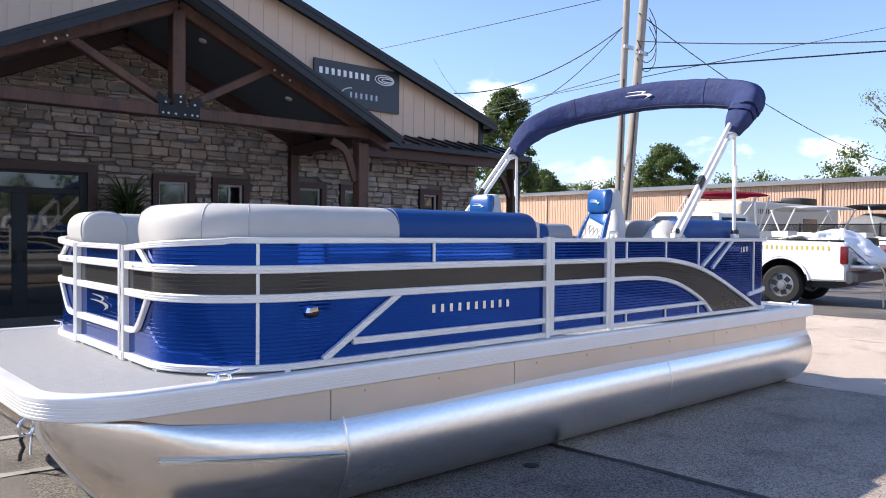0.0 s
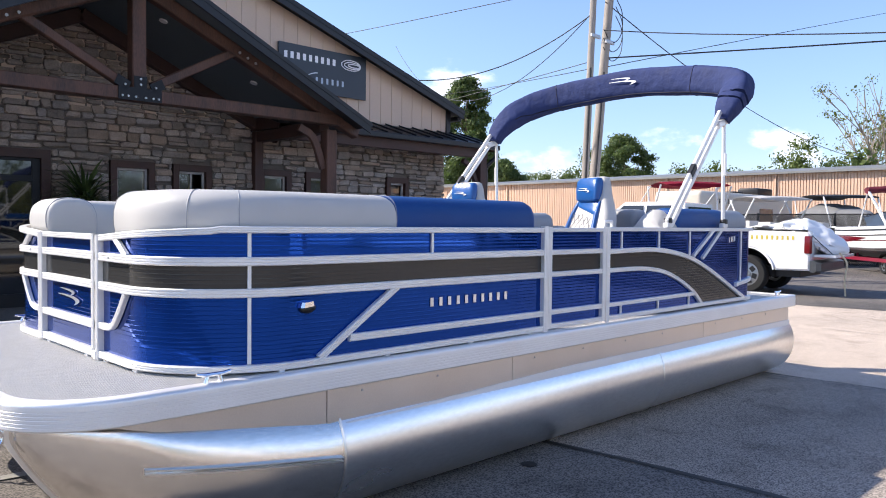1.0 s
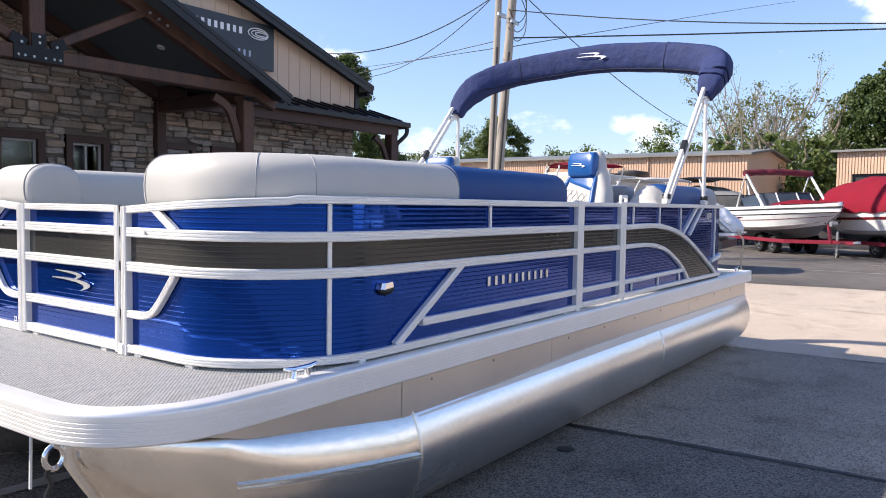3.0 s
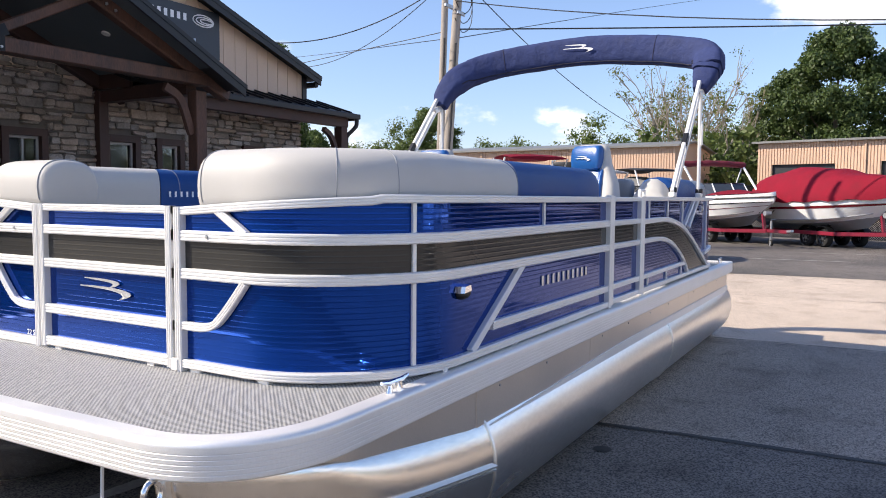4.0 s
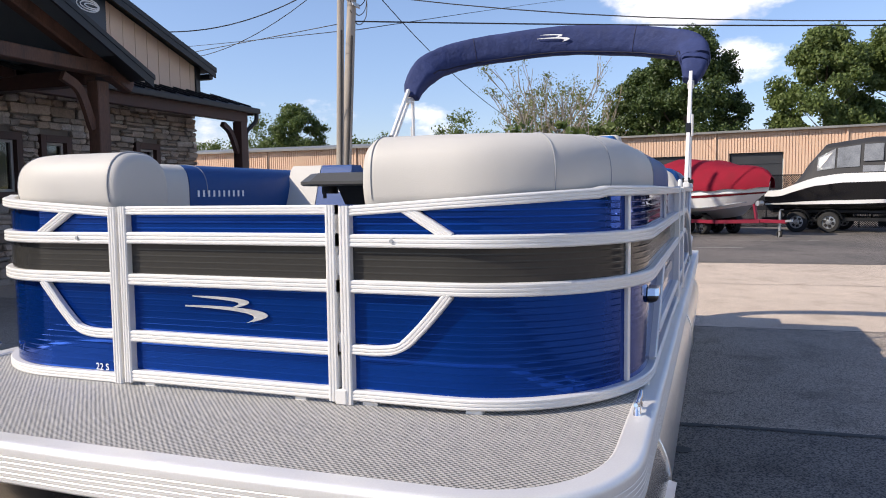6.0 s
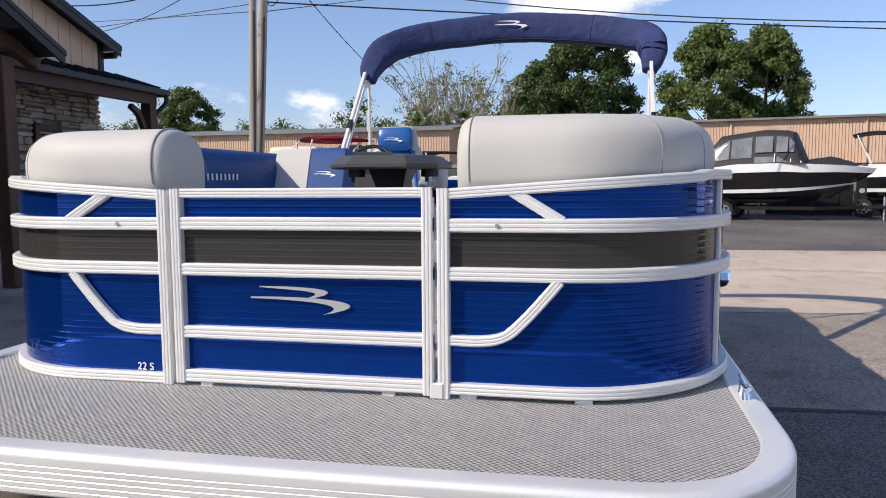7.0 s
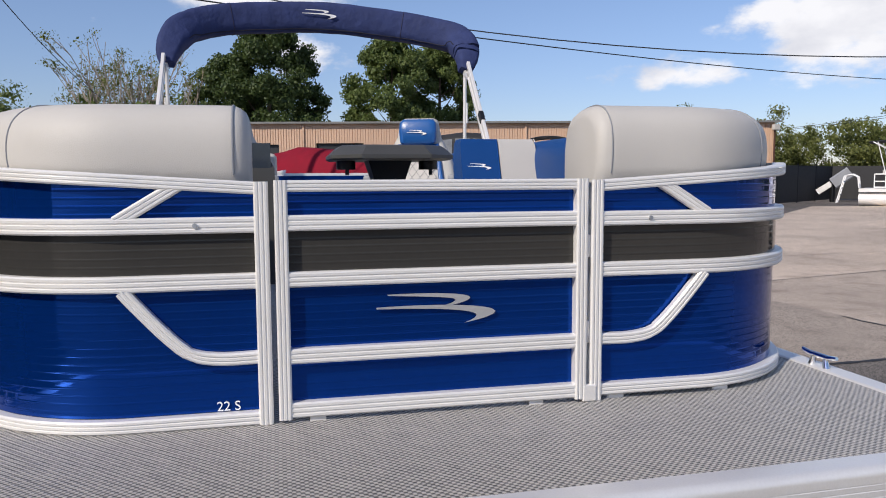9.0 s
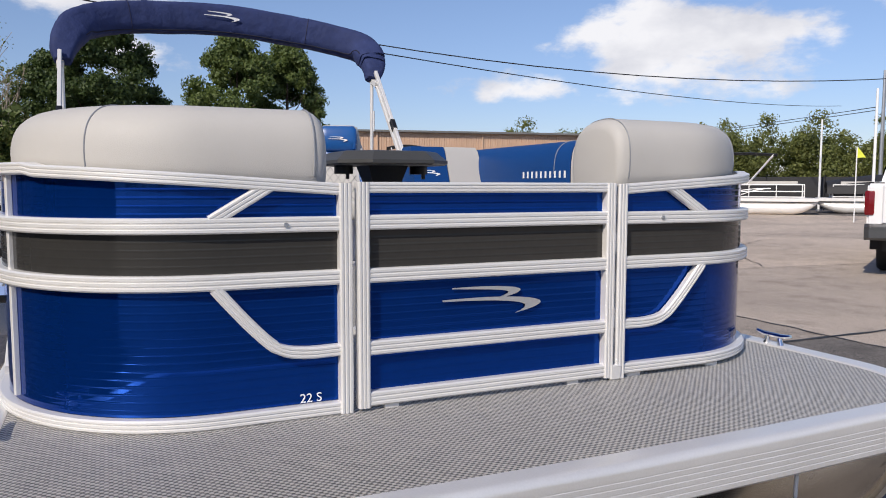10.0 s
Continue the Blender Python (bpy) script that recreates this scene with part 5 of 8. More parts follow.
def wall_cells(x0, x1, z0, ztop, holes, y0, y1):
    """A thick wall with openings right through, built as blocks between the openings."""
    xs = sorted({x0, x1, *[h[0] for h in holes], *[h[1] for h in holes]})
    sets = []
    for a, b in zip(xs, xs[1:]):
        over = [h for h in holes if h[0] <= a and h[1] >= b]
        z = z0
        for h in sorted(over, key=lambda q: q[2]):
            if h[2] > z:
                sets.append(box_data(a, b, y0, y1, z, h[2]))
            z = h[3]
        sets.append(box_data(a, b, y0, y1, z, ztop))
    return join_data(*sets)


raw("stone_wall_core", *wall_cells(-4.1, WEND - 0.05, 0.0, 3.3, (*windows, door), WALL + 0.03, WALL + 0.30), MORTAR, shop)
# core of the gable part under the porch roof
gx = [RIDGE - 3.75, RIDGE, RIDGE + 3.75]
gv = [(x, y, zz) for y in (WALL + 0.03, WALL + 0.30) for x, zz in ((gx[0], 3.3), (gx[2], 3.3), (RIDGE, 4.98))]
raw("gable_core", gv, [(0, 1, 2), (5, 4, 3), (0, 3, 4, 1), (1, 4, 5, 2), (2, 5, 3, 0)], MORTAR, shop)
raw("end_wall", *box_data(-4.1, -3.9, WALL + 0.30, WALL + 14, 0, 3.3), MORTAR, shop)
raw("end_wall", *box_data(WEND - 0.25, WEND - 0.05, WALL + 0.30, WALL + 14, 0, 3.3), MORTAR, shop)
raw("back_room_wall", *box_data(-4, WEND - 0.3, WALL + 3.2, WALL + 3.3, 0, 3.3), mat("dim_room_wall", (0.30, 0.29, 0.27), 0.8), shop)
raw("room_ceiling", *box_data(-4, WEND - 0.3, WALL + 0.30, WALL + 3.2, 3.2, 3.28), mat("dim_room_ceiling", (0.4, 0.4, 0.4), 0.8), shop)

# upper wall of upright ribbed metal
ribs, x = [], -4.1
while x < WEND + 0.1:
    top = rake_z(x + 0.15)
    x1 = min(x + 0.285, WEND + 0.12)
    v = [(x, WALL + 0.02, 3.3), (x1, WALL + 0.02, 3.3), (x1, WALL + 0.02, rake_z(x1)), (x, WALL + 0.02, rake_z(x)), (x, WALL + 0.2, 3.3), (x1, WALL + 0.2, 3.3), (x1, WALL + 0.2, rake_z(x1)), (x, WALL + 0.2, rake_z(x))]
    f = [(0, 1, 2, 3), (7, 6, 5, 4), (0, 3, 7, 4), (1, 5, 6, 2), (3, 2, 6, 7), (0, 4, 5, 1)]
    ribs.append((v, f))
    ribs.append(([(x1, WALL + 0.032, 3.3), (x1 + 0.035, WALL + 0.032, 3.3), (x1 + 0.035, WALL + 0.032, rake_z(x1)), (x1, WALL + 0.032, rake_z(x1))], [(0, 1, 2, 3)]))
    x += 0.32
raw("upper_siding", *join_data(*ribs), SIDING, shop, "beige ribbed metal siding")
block("corner_trim", WEND + 0.06, WEND + 0.20, WALL - 0.02, WALL + 0.12, 3.3, rake_z(WEND) + 0.05, ROOF_BLACK, shop)


# main roof: slab with dark fascia along the rake
def roof_slab(name, p0, p1, y0, y1, thick, material, parent, label=""):
    (xa, za), (xb, zb) = p0, p1
    v = [(xa, y0, za), (xb, y0, zb), (xb, y1, zb), (xa, y1, za), (xa, y0, za + thick), (xb, y0, zb + thick), (xb, y1, zb + thick), (xa, y1, za + thick)]
    return raw(name, v, [(0, 3, 2, 1), (4, 5, 6, 7), (0, 1, 5, 4), (1, 2, 6, 5), (2, 3, 7, 6), (3, 0, 4, 7)], material, parent, label)


roof_slab("main_roof", (4.4, rake_z(4.4) + 0.02), (WEND + 0.42, rake_z(WEND + 0.42) + 0.02), WALL - 0.30, WALL + 16, 0.10, ROOF_BLACK, shop, "black metal roof")
roof_slab("rake_trim", (4.4, rake_z(4.4) - 0.10), (WEND + 0.40, rake_z(WEND + 0.40) - 0.10), WALL - 0.29, WALL - 0.25, 0.14, ROOF_BLACK, shop)
roof_slab("left_roof", (-4.6, rake_z(-4.6) + 0.02), (4.4, rake_z(4.4) + 0.02), WALL - 0.30, WALL + 16, 0.10, ROOF_BLACK, shop)
tube("gutter_end", [(WEND + 0.34, WALL - 0.2, rake_z(WEND + 0.4) - 0.08), (WEND + 0.34, WALL + 15, rake_z(WEND + 0.4) - 0.08)], 0.07, ROOF_BLACK, shop)

# lean-to roof along the wing, with standing seams
LE_Y, LE_Z, LT_Z, LX0, LX1 = 12.50, 3.27, 3.60, 7.6, 13.75
v = [(LX0, LE_Y, LE_Z), (LX1, LE_Y, LE_Z), (LX1, WALL + 0.02, LT_Z), (LX0, WALL + 0.02, LT_Z)]
v += [(x, y, z + 0.06) for x, y, z in v]
raw("lean_to_roof", v, [(0, 3, 2, 1), (4, 5, 6, 7), (0, 1, 5, 4), (1, 2, 6, 5), (2, 3, 7, 6), (3, 0, 4, 7)], ROOF_BLACK, shop, "black standing seam porch roof")
seams = []
x = LX0 + 0.2
while x < LX1:
    sv = stick_verts((x, LE_Y - 0.01, LE_Z + 0.075), (x, WALL + 0.02, LT_Z + 0.075), 0.025, 0.04)
    seams.append((sv, [(i, (i + 1) % 8, 8 + (i + 1) % 8, 8 + i) for i in range(8)]))
    x += 0.41
raw("roof_seams", *join_data(*seams), ROOF_BLACK, shop)
block("gutter", LX0 + 0.4, LX1 + 0.02, LE_Y - 0.11, LE_Y - 0.005, LE_Z - 0.07, LE_Z + 0.05, ROOF_BLACK, shop, "black eaves gutter", bevel=0.02, segments=2)
block("eave_beam", 7.9, LX1 - 0.25, LE_Y + 0.05, LE_Y + 0.22, LE_Z - 0.27, LE_Z + 0.012, TIMBER_DARK, shop)
block("lean_to_soffit", LX0, LX1 - 0.1, LE_Y + 0.23, WALL - 0.03, LE_Z - 0.10, LE_Z - 0.075, CEILING, shop)
for xe in (LX0, LX1 - 0.10):
    ev = [(x, y, z) for x in (xe, xe + 0.05) for y, z in ((LE_Y + 0.01, LE_Z - 0.10), (WALL - 0.03, LE_Z - 0.10), (WALL - 0.03, LT_Z - 0.02), (LE_Y + 0.01, LE_Z - 0.004))]
    raw("lean_to_end", ev, [(0, 1, 2, 3), (7, 6, 5, 4), (0, 4, 5, 1), (1, 5, 6, 2), (2, 6, 7, 3), (3, 7, 4, 0)], TIMBER_DARK, shop)
EX = LX1 - 0.42
block("porch_post", EX - 0.11, EX + 0.11, LE_Y + 0.03, LE_Y + 0.25, 0.0, LE_Z - 0.272, TIMBER_DARK, shop, "dark stained timber post")
sweep("knee_brace", curve_through([(EX - 0.62, LE_Y + 0.14, LE_Z - 0.36), (EX - 0.36, LE_Y + 0.14, LE_Z - 0.52), (EX - 0.12, LE_Y + 0.14, LE_Z - 0.95)], 6), [(-0.05, -0.05), (0.05, -0.05), (0.05, 0.05), (-0.05, 0.05)], TIMBER_DARK, shop, up=(0, 1, 0))
tube("downpipe", curve_through([(LX1 - 0.06, LE_Y - 0.05, LE_Z - 0.05), (LX1 - 0.07, LE_Y - 0.04, LE_Z - 0.22), (LX1 - 0.18, LE_Y + 0.02, LE_Z - 0.36), (EX + 0.15, LE_Y + 0.08, LE_Z - 0.48), (EX + 0.15, LE_Y + 0.10, LE_Z - 0.75), (EX + 0.15, LE_Y + 0.10, 0.1)], 5), 0.05, ROOF_BLACK, shop, n=10)
block("wall_post", 7.62, 7.80, WALL - 0.16, WALL - 0.01, 0.0, 3.2, TIMBER_DARK, shop)

# ---- entry porch: posts, truss and gable roof ----
PORCH_F = 10.55            # front edge of the roof
for sgn in (-1, 1):
    px = RIDGE + sgn * 3.36
    block("porch_post", px - 0.105, px + 0.105, POST_Y - 0.105, POST_Y + 0.105, 0.0, 3.03, TIMBER, shop, "stained timber post", bevel=0.012)
    sweep("knee_brace", curve_through([(px - sgn * 0.62, POST_Y, 3.03), (px - sgn * 0.33, POST_Y, 2.86), (px - sgn * 0.12, POST_Y, 2.35)], 6), [(-0.06, -0.035), (0.06, -0.035), (0.06, 0.035), (-0.06, 0.035)], TIMBER, shop, up=(0, 1, 0))
    a, b = Vector((RIDGE, POST_Y, 4.80)), Vector((RIDGE + sgn * 3.95, POST_Y, 3.02))
    stick("rafter", a, b, 0.18, 0.19, TIMBER, shop)
    for ry in (WALL - 0.12,):
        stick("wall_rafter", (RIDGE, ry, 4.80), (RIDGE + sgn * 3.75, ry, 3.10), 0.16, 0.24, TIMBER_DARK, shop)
    stick("strut", (RIDGE + sgn * 0.22, POST_Y, 3.36), (RIDGE + sgn * 1.60, POST_Y, 4.12), 0.13, 0.13, TIMBER, shop)
    for u in (0.0, 0.14, 0.28):
        p = Vector((RIDGE + sgn * (1.56 + u), POST_Y - 0.125, 4.09 - u * 0.45 - 0.03))
        tube("truss_bolt", [p, p + Vector((0, -0.02, 0))], 0.022, GALV, shop, n=6)
    # roof slab, its ceiling and black fascia
    roof_slab("porch_roof", (RIDGE, 4.98) if sgn > 0 else (RIDGE - 3.90, 4.98 - 3.90 * 0.485), (RIDGE + 3.90, 4.98 - 3.90 * 0.485) if sgn > 0 else (RIDGE, 4.98), PORCH_F, WALL + 1.2, 0.07, ROOF_BLACK, shop, "black metal porch roof")
    roof_slab("porch_ceiling", (RIDGE, 4.93) if sgn > 0 else (RIDGE - 3.80, 4.93 - 3.80 * 0.47), (RIDGE + 3.80, 4.93 - 3.80 * 0.47) if sgn > 0 else (RIDGE, 4.93), PORCH_F + 0.10, WALL - 0.01, 0.03, CEILING, shop, "dark grey sloped porch ceiling")
    roof_slab("porch_fascia", (RIDGE, 4.86) if sgn > 0 else (RIDGE - 3.88, 4.86 - 3.88 * 0.485), (RIDGE + 3.88, 4.86 - 3.88 * 0.485) if sgn > 0 else (RIDGE, 4.86), PORCH_F + 0.01, PORCH_F + 0.05, 0.17, ROOF_BLACK, shop)
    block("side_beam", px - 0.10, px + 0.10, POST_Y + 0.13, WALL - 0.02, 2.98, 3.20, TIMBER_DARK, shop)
    for u, yy in ((0.75, 11.9), (2.35, 11.9)):
        cx, cz = RIDGE + sgn * u, 4.93 - u * 0.47 - 0.012
        tube("downlight", [(cx, yy, cz + 0.012), (cx - sgn * 0.008, yy, cz - 0.012)], 0.065, WHITE_GEL, shop, n=16)
block("tie_beam", RIDGE - 3.62, RIDGE + 3.62, POST_Y - 0.11, POST_Y + 0.11, 3.12, 3.305, TIMBER, shop, "stained timber tie beam", bevel=0.012)
block("king_post", RIDGE - 0.10, RIDGE + 0.10, POST_Y - 0.10, POST_Y + 0.10, 3.25, 4.72, TIMBER, shop, bevel=0.012)
plate = raw("truss_plate", *join_data(box_data(RIDGE - 0.31, RIDGE + 0.31, POST_Y - 0.128, POST_Y - 0.112, 3.12, 3.30), box_data(RIDGE - 0.09, RIDGE + 0.09, POST_Y - 0.128, POST_Y - 0.112, 3.30, 3.47)), STEEL_BLACK, shop, "black steel truss plate with bright bolts")
for sgn in (-1, 1):
    stick("plate_wing", (RIDGE + sgn * 0.16, POST_Y - 0.12, 3.31), (RIDGE + sgn * 0.34, POST_Y - 0.12, 3.40), 0.016, 0.14, STEEL_BLACK, plate)
for u, w in ((-0.26, 3.17), (-0.18, 3.17), (-0.07, 3.17), (0.07, 3.17), (0.18, 3.17), (0.26, 3.17), (0.0, 3.43), (0.0, 3.35), (-0.22, 3.33), (0.22, 3.33)):
    tube("plate_bolt", [(RIDGE + u, POST_Y - 0.112, w), (RIDGE + u, POST_Y - 0.150, w)], 0.017, GALV, plate, n=6)

# windows: trim, frame, two panes, blind
for n_win, (x0, x1, z0, z1) in enumerate(windows):
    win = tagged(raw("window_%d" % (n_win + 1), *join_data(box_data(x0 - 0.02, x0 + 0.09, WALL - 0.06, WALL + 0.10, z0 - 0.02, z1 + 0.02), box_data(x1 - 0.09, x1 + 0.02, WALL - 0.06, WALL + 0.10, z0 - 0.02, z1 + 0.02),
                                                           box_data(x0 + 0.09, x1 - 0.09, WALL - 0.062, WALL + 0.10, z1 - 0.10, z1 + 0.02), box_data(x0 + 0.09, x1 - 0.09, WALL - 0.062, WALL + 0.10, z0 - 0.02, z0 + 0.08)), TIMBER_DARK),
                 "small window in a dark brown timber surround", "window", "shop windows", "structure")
    a, b, c, d = x0 + 0.09, x1 - 0.09, z0 + 0.08, z1 - 0.10
    for nm, g in (("window_frame", (a, a + 0.045, c, d)), ("window_frame", (b - 0.045, b, c, d)), ("window_frame", (a + 0.045, b - 0.045, d - 0.045, d)), ("window_frame", (a + 0.045, b - 0.045, c, c + 0.045)), *([("mullion", ((a + b) / 2 - 0.02, (a + b) / 2 + 0.02, c + 0.045, d - 0.045))] if n_win == 1 else [])):
        block(nm, g[0], g[1], WALL + 0.03, WALL + 0.09, g[2], g[3], WINDOW_FRAME, win, bevel=0.004)
    for g in (((a + 0.045, (a + b) / 2 - 0.02), ((a + b) / 2 + 0.02, b - 0.045)) if n_win == 1 else ((a + 0.045, b - 0.045),)):
        gl = raw("pane", *box_data(g[0], g[1], WALL + 0.055, WALL + 0.061, c + 0.045, d - 0.045), GLASS, win)
        gl.visible_shadow = False
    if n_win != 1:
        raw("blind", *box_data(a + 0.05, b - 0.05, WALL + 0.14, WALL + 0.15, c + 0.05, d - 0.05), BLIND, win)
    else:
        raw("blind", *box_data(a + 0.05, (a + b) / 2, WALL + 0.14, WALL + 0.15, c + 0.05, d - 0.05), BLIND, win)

# glazed entrance
dx0, dx1, dz1 = door[0], door[1], door[3]
ent = tagged(raw("door_1", *join_data(box_data(dx1 - 0.02, dx1 + 0.12, WALL - 0.07, WALL + 0.12, 0, dz1 + 0.14), box_data(dx0 - 0.12, dx0 + 0.02, WALL - 0.07, WALL + 0.12, 0, dz1 + 0.14), box_data(dx0 + 0.02, dx1 - 0.02, WALL - 0.072, WALL + 0.12, dz1, dz1 + 0.14)), TIMBER_DARK),
             "dark glazed double door with a transom in a brown surround", "door", kind="structure")
mid = 2.78
for g in ((dx0 + 0.02, dx0 + 0.10, 0, dz1), (dx1 - 0.14, dx1 - 0.02, 0, dz1), (mid - 0.11, mid + 0.11, 0, 2.02)):
    block("door_stile", g[0], g[1], WALL + 0.0, WALL + 0.07, g[2], g[3], STEEL_BLACK, ent, bevel=0.004)
for g in ((dx0 + 0.10, dx1 - 0.14, 2.02, 2.12), (dx0 + 0.10, dx1 - 0.14, dz1 - 0.05, dz1), (dx0 + 0.10, mid - 0.11, 0.0, 0.22), (mid + 0.11, dx1 - 0.14, 0.0, 0.22)):
    block("door_rail", g[0], g[1], WALL + 0.002, WALL + 0.068, g[2], g[3], STEEL_BLACK, ent, bevel=0.004)
for g in ((dx0 + 0.10, mid - 0.11, 0.22, 2.02), (mid + 0.11, dx1 - 0.14, 0.22, 2.02), (dx0 + 0.10, dx1 - 0.14, 2.12, dz1 - 0.05)):
    raw("pane", *box_data(g[0], g[1], WALL + 0.03, WALL + 0.038, g[2], g[3]), GLASS_DARK, ent)
for sgn in (-1, 1):
    tube("door_handle", [(mid + sgn * 0.07, WALL, 1.10), (mid + sgn * 0.07, WALL - 0.05, 1.10), (mid + sgn * 0.07, WALL - 0.05, 0.90), (mid + sgn * 0.07, WALL, 0.90)], 0.012, STEEL_BLACK, ent, n=8)

# sign board on the upper wall
sign = tagged(raw("sign_board", *box_data(8.21, 10.44, WALL - 0.06, WALL - 0.012, 4.13, 5.06), SIGN_BLUE), "slate blue sign board with white marks on the upper wall", "sign")
word_bars("name_bar", lambda u, v, d: (8.33 + u, WALL - 0.062 - d, 4.76 + v - 0.0 * u), [0.075] * 9, 0.135, 0.075, LETTER, sign)
word_bars("name_bar", lambda u, v, d: (9.10 + u, WALL - 0.062 - d, 4.34 + v), [0.05] * 6, 0.12, 0.085, mat("pale_blue_lettering", (0.45, 0.52, 0.60), 0.5), sign)
for r0, r1, x, z in ((0.26, 0.055, 10.02, 4.83), (0.22, 0.035, 10.06, 4.83), (0.16, 0.018, 10.10, 4.83)):
    tube("mark_ring", [(x + r0 * math.cos(a), WALL - 0.066, z + r1 * 2 * math.sin(a)) for a in [2 * math.pi * i / 20 for i in range(21)]], 0.012, LETTER, sign, n=5)
tube("mark_arc", [(9.20 + 0.32 * math.cos(a), WALL - 0.066, 4.40 + 0.15 * math.sin(a)) for a in [math.radians(100 + 9 * i) for i in range(20)]], 0.012, LETTER, sign, n=5)

# potted palm by the wall
plant = thing("potted_palm", (4.30, 13.0, 0.0), "dark green potted palm beside the entrance", "plant")
tube("pot", [(4.30, 13.0, 0.0), (4.30, 13.0, 0.5), (4.30, 13.0, 0.52)], [0.18, 0.26, 0.22], BLACK, plant, n=18)
tube("stem", [(4.30, 13.0, 0.5), (4.32, 13.0, 1.1), (4.30, 13.0, 1.6)], [0.04, 0.035, 0.03], BARK, plant, n=8)
rg = random.Random(9)
leafs = []
for i in range(340):
    a, e, ln = rg.uniform(0, 6.283), rg.uniform(-0.2, 1.2), rg.uniform(0.45, 0.95)
    base = Vector((4.30, 13.0, rg.uniform(1.35, 1.90)))
    w = Vector((-math.sin(a), math.cos(a), 0)) * 0.016
    pts = [base + Vector((math.cos(a) * math.cos(e), math.sin(a) * math.cos(e), math.sin(e))) * ln * q + Vector((0, 0, -0.30 * q * q * ln)) for q in (0, 0.35, 0.7, 1.0)]
    leafs.append(([pts[0] - w, pts[0] + w, pts[1] - w * 1.6, pts[1] + w * 1.6, pts[2] - w, pts[2] + w, pts[3]], [(0, 1, 3, 2), (2, 3, 5, 4), (4, 5, 6)]))
raw("leaves", *join_data(*leafs), LEAF_DARK, plant)

# ---- stacked stones: rows of uneven split pieces ----
rg = random.Random(21)
near_stones, rest = [], []
z = 0.0
holes = [(a - 0.03, b + 0.03, c - 0.03, d + 0.03) for a, b, c, d in windows] + [(door[0] - 0.13, door[1] + 0.13, 0, door[3] + 0.15)]

def stone_at(x, x1, z, z1):
    """One split stone, cut where an opening takes its place."""
    limit = 3.24 if x > 8.1 else max(3.24, porch_z((x + x1) / 2) + 0.05)
    z1 = min(z1, limit)
    spans = [(x, x1)]
    for a, b, c, d in holes:
        if z1 > c + 0.01 and z < d - 0.01:
            nxt = []
            for s0, s1 in spans:
                if s1 <= a or s0 >= b:
                    nxt.append((s0, s1))
                else:
                    if s0 < a - 0.04:
                        nxt.append((s0, a))
                    if s1 > b + 0.04:
                        nxt.append((b, s1))
            spans = nxt
    for s0, s1 in spans:
        if s1 - s0 > 0.05 and z1 - z > 0.03:
            g = rg.uniform(0.002, 0.006)
            out_y = rg.uniform(0.0, 0.06)
            j = [rg.uniform(-0.016, 0.016) for _ in range(12)]
            sl = rg.uniform(-0.022, 0.022)
            corners = [(s0 + g + j[8] * 0.5, z + g), (s1 - g + j[9] * 0.5, z + g + sl * 0.6), (s1 - g + j[10] * 0.6, z1 - g + sl * 0.6), (s0 + g + j[11] * 0.6, z1 - g)]
            fz = []                                     # chipped corners
            for q, (a, b) in enumerate(corners):
                ka, kb = min(0.045, 0.2 * (s1 - s0)) * rg.uniform(0.2, 1.0), (z1 - z) * rg.uniform(0.08, 0.32)
                sa, sb = (1, -1, -1, 1)[q], (1, 1, -1, -1)[q]
                two = [(a, b + sb * kb), (a + sa * ka, b)]
                fz += two if q in (0, 2) else two[::-1]
            cx, cz = (s0 + s1) / 2, (z + z1) / 2
            front = [(a + (0.012 if a < cx else -0.012) + j[q] * 0.5, WALL + 0.02 - out_y - 0.020 + j[7 - q] * 0.8, b + (0.008 if b < cz else -0.008) + j[(q + 3) % 8] * 0.3) for q, (a, b) in enumerate(fz)]
            midr = [(a, WALL + 0.02 - out_y, b) for a, b in fz]
            back = [(a, WALL + 0.032, b) for a, b in fz]
            v = back + midr + front
            f = [tuple(range(16, 24))] + [(o + q, o + (q + 1) % 8, o + 8 + (q + 1) % 8, o + 8 + q) for o in (0, 8) for q in range(8)]
            (near_stones if 5.0 < s0 < 8.6 and 2.0 < z < 2.9 and len(near_stones) < 300 else rest).append((v, f))


while z < 4.9:
    course = rg.choice((0.10, 0.12, 0.15, 0.17))
    x = 0.6 + rg.uniform(0, 0.2)
    while x < WEND:
        w = rg.uniform(0.20, 0.55)
        x1 = min(x + w, WEND)
        layers = rg.choice((1, 2, 2)) if course > 0.13 else rg.choice((1, 1, 2))
        cuts = [0.0] + sorted(rg.uniform(0.25, 0.75) for _ in range(layers - 1)) + [1.0]
        for c0, c1 in zip(cuts, cuts[1:]):
            if (c1 - c0) * course < 0.045:
                continue
            if x1 - x > 0.4 and rg.random() < 0.6:
                m = x + (x1 - x) * rg.uniform(0.3, 0.7)
                stone_at(x, m, z + c0 * course, z + c1 * course)
                stone_at(m, x1, z + c0 * course, z + c1 * course)
            else:
                stone_at(x, x1, z + c0 * course, z + c1 * course)
        x = x1
    z += course
stones = raw("stone_facing", *join_data(*rest), STONE, shop, "stacked split stones in brown, grey and buff")
tagged(stones, kind="stuff")
for v, f in near_stones:
    raw("stone", v, f, STONE_ONE, shop)

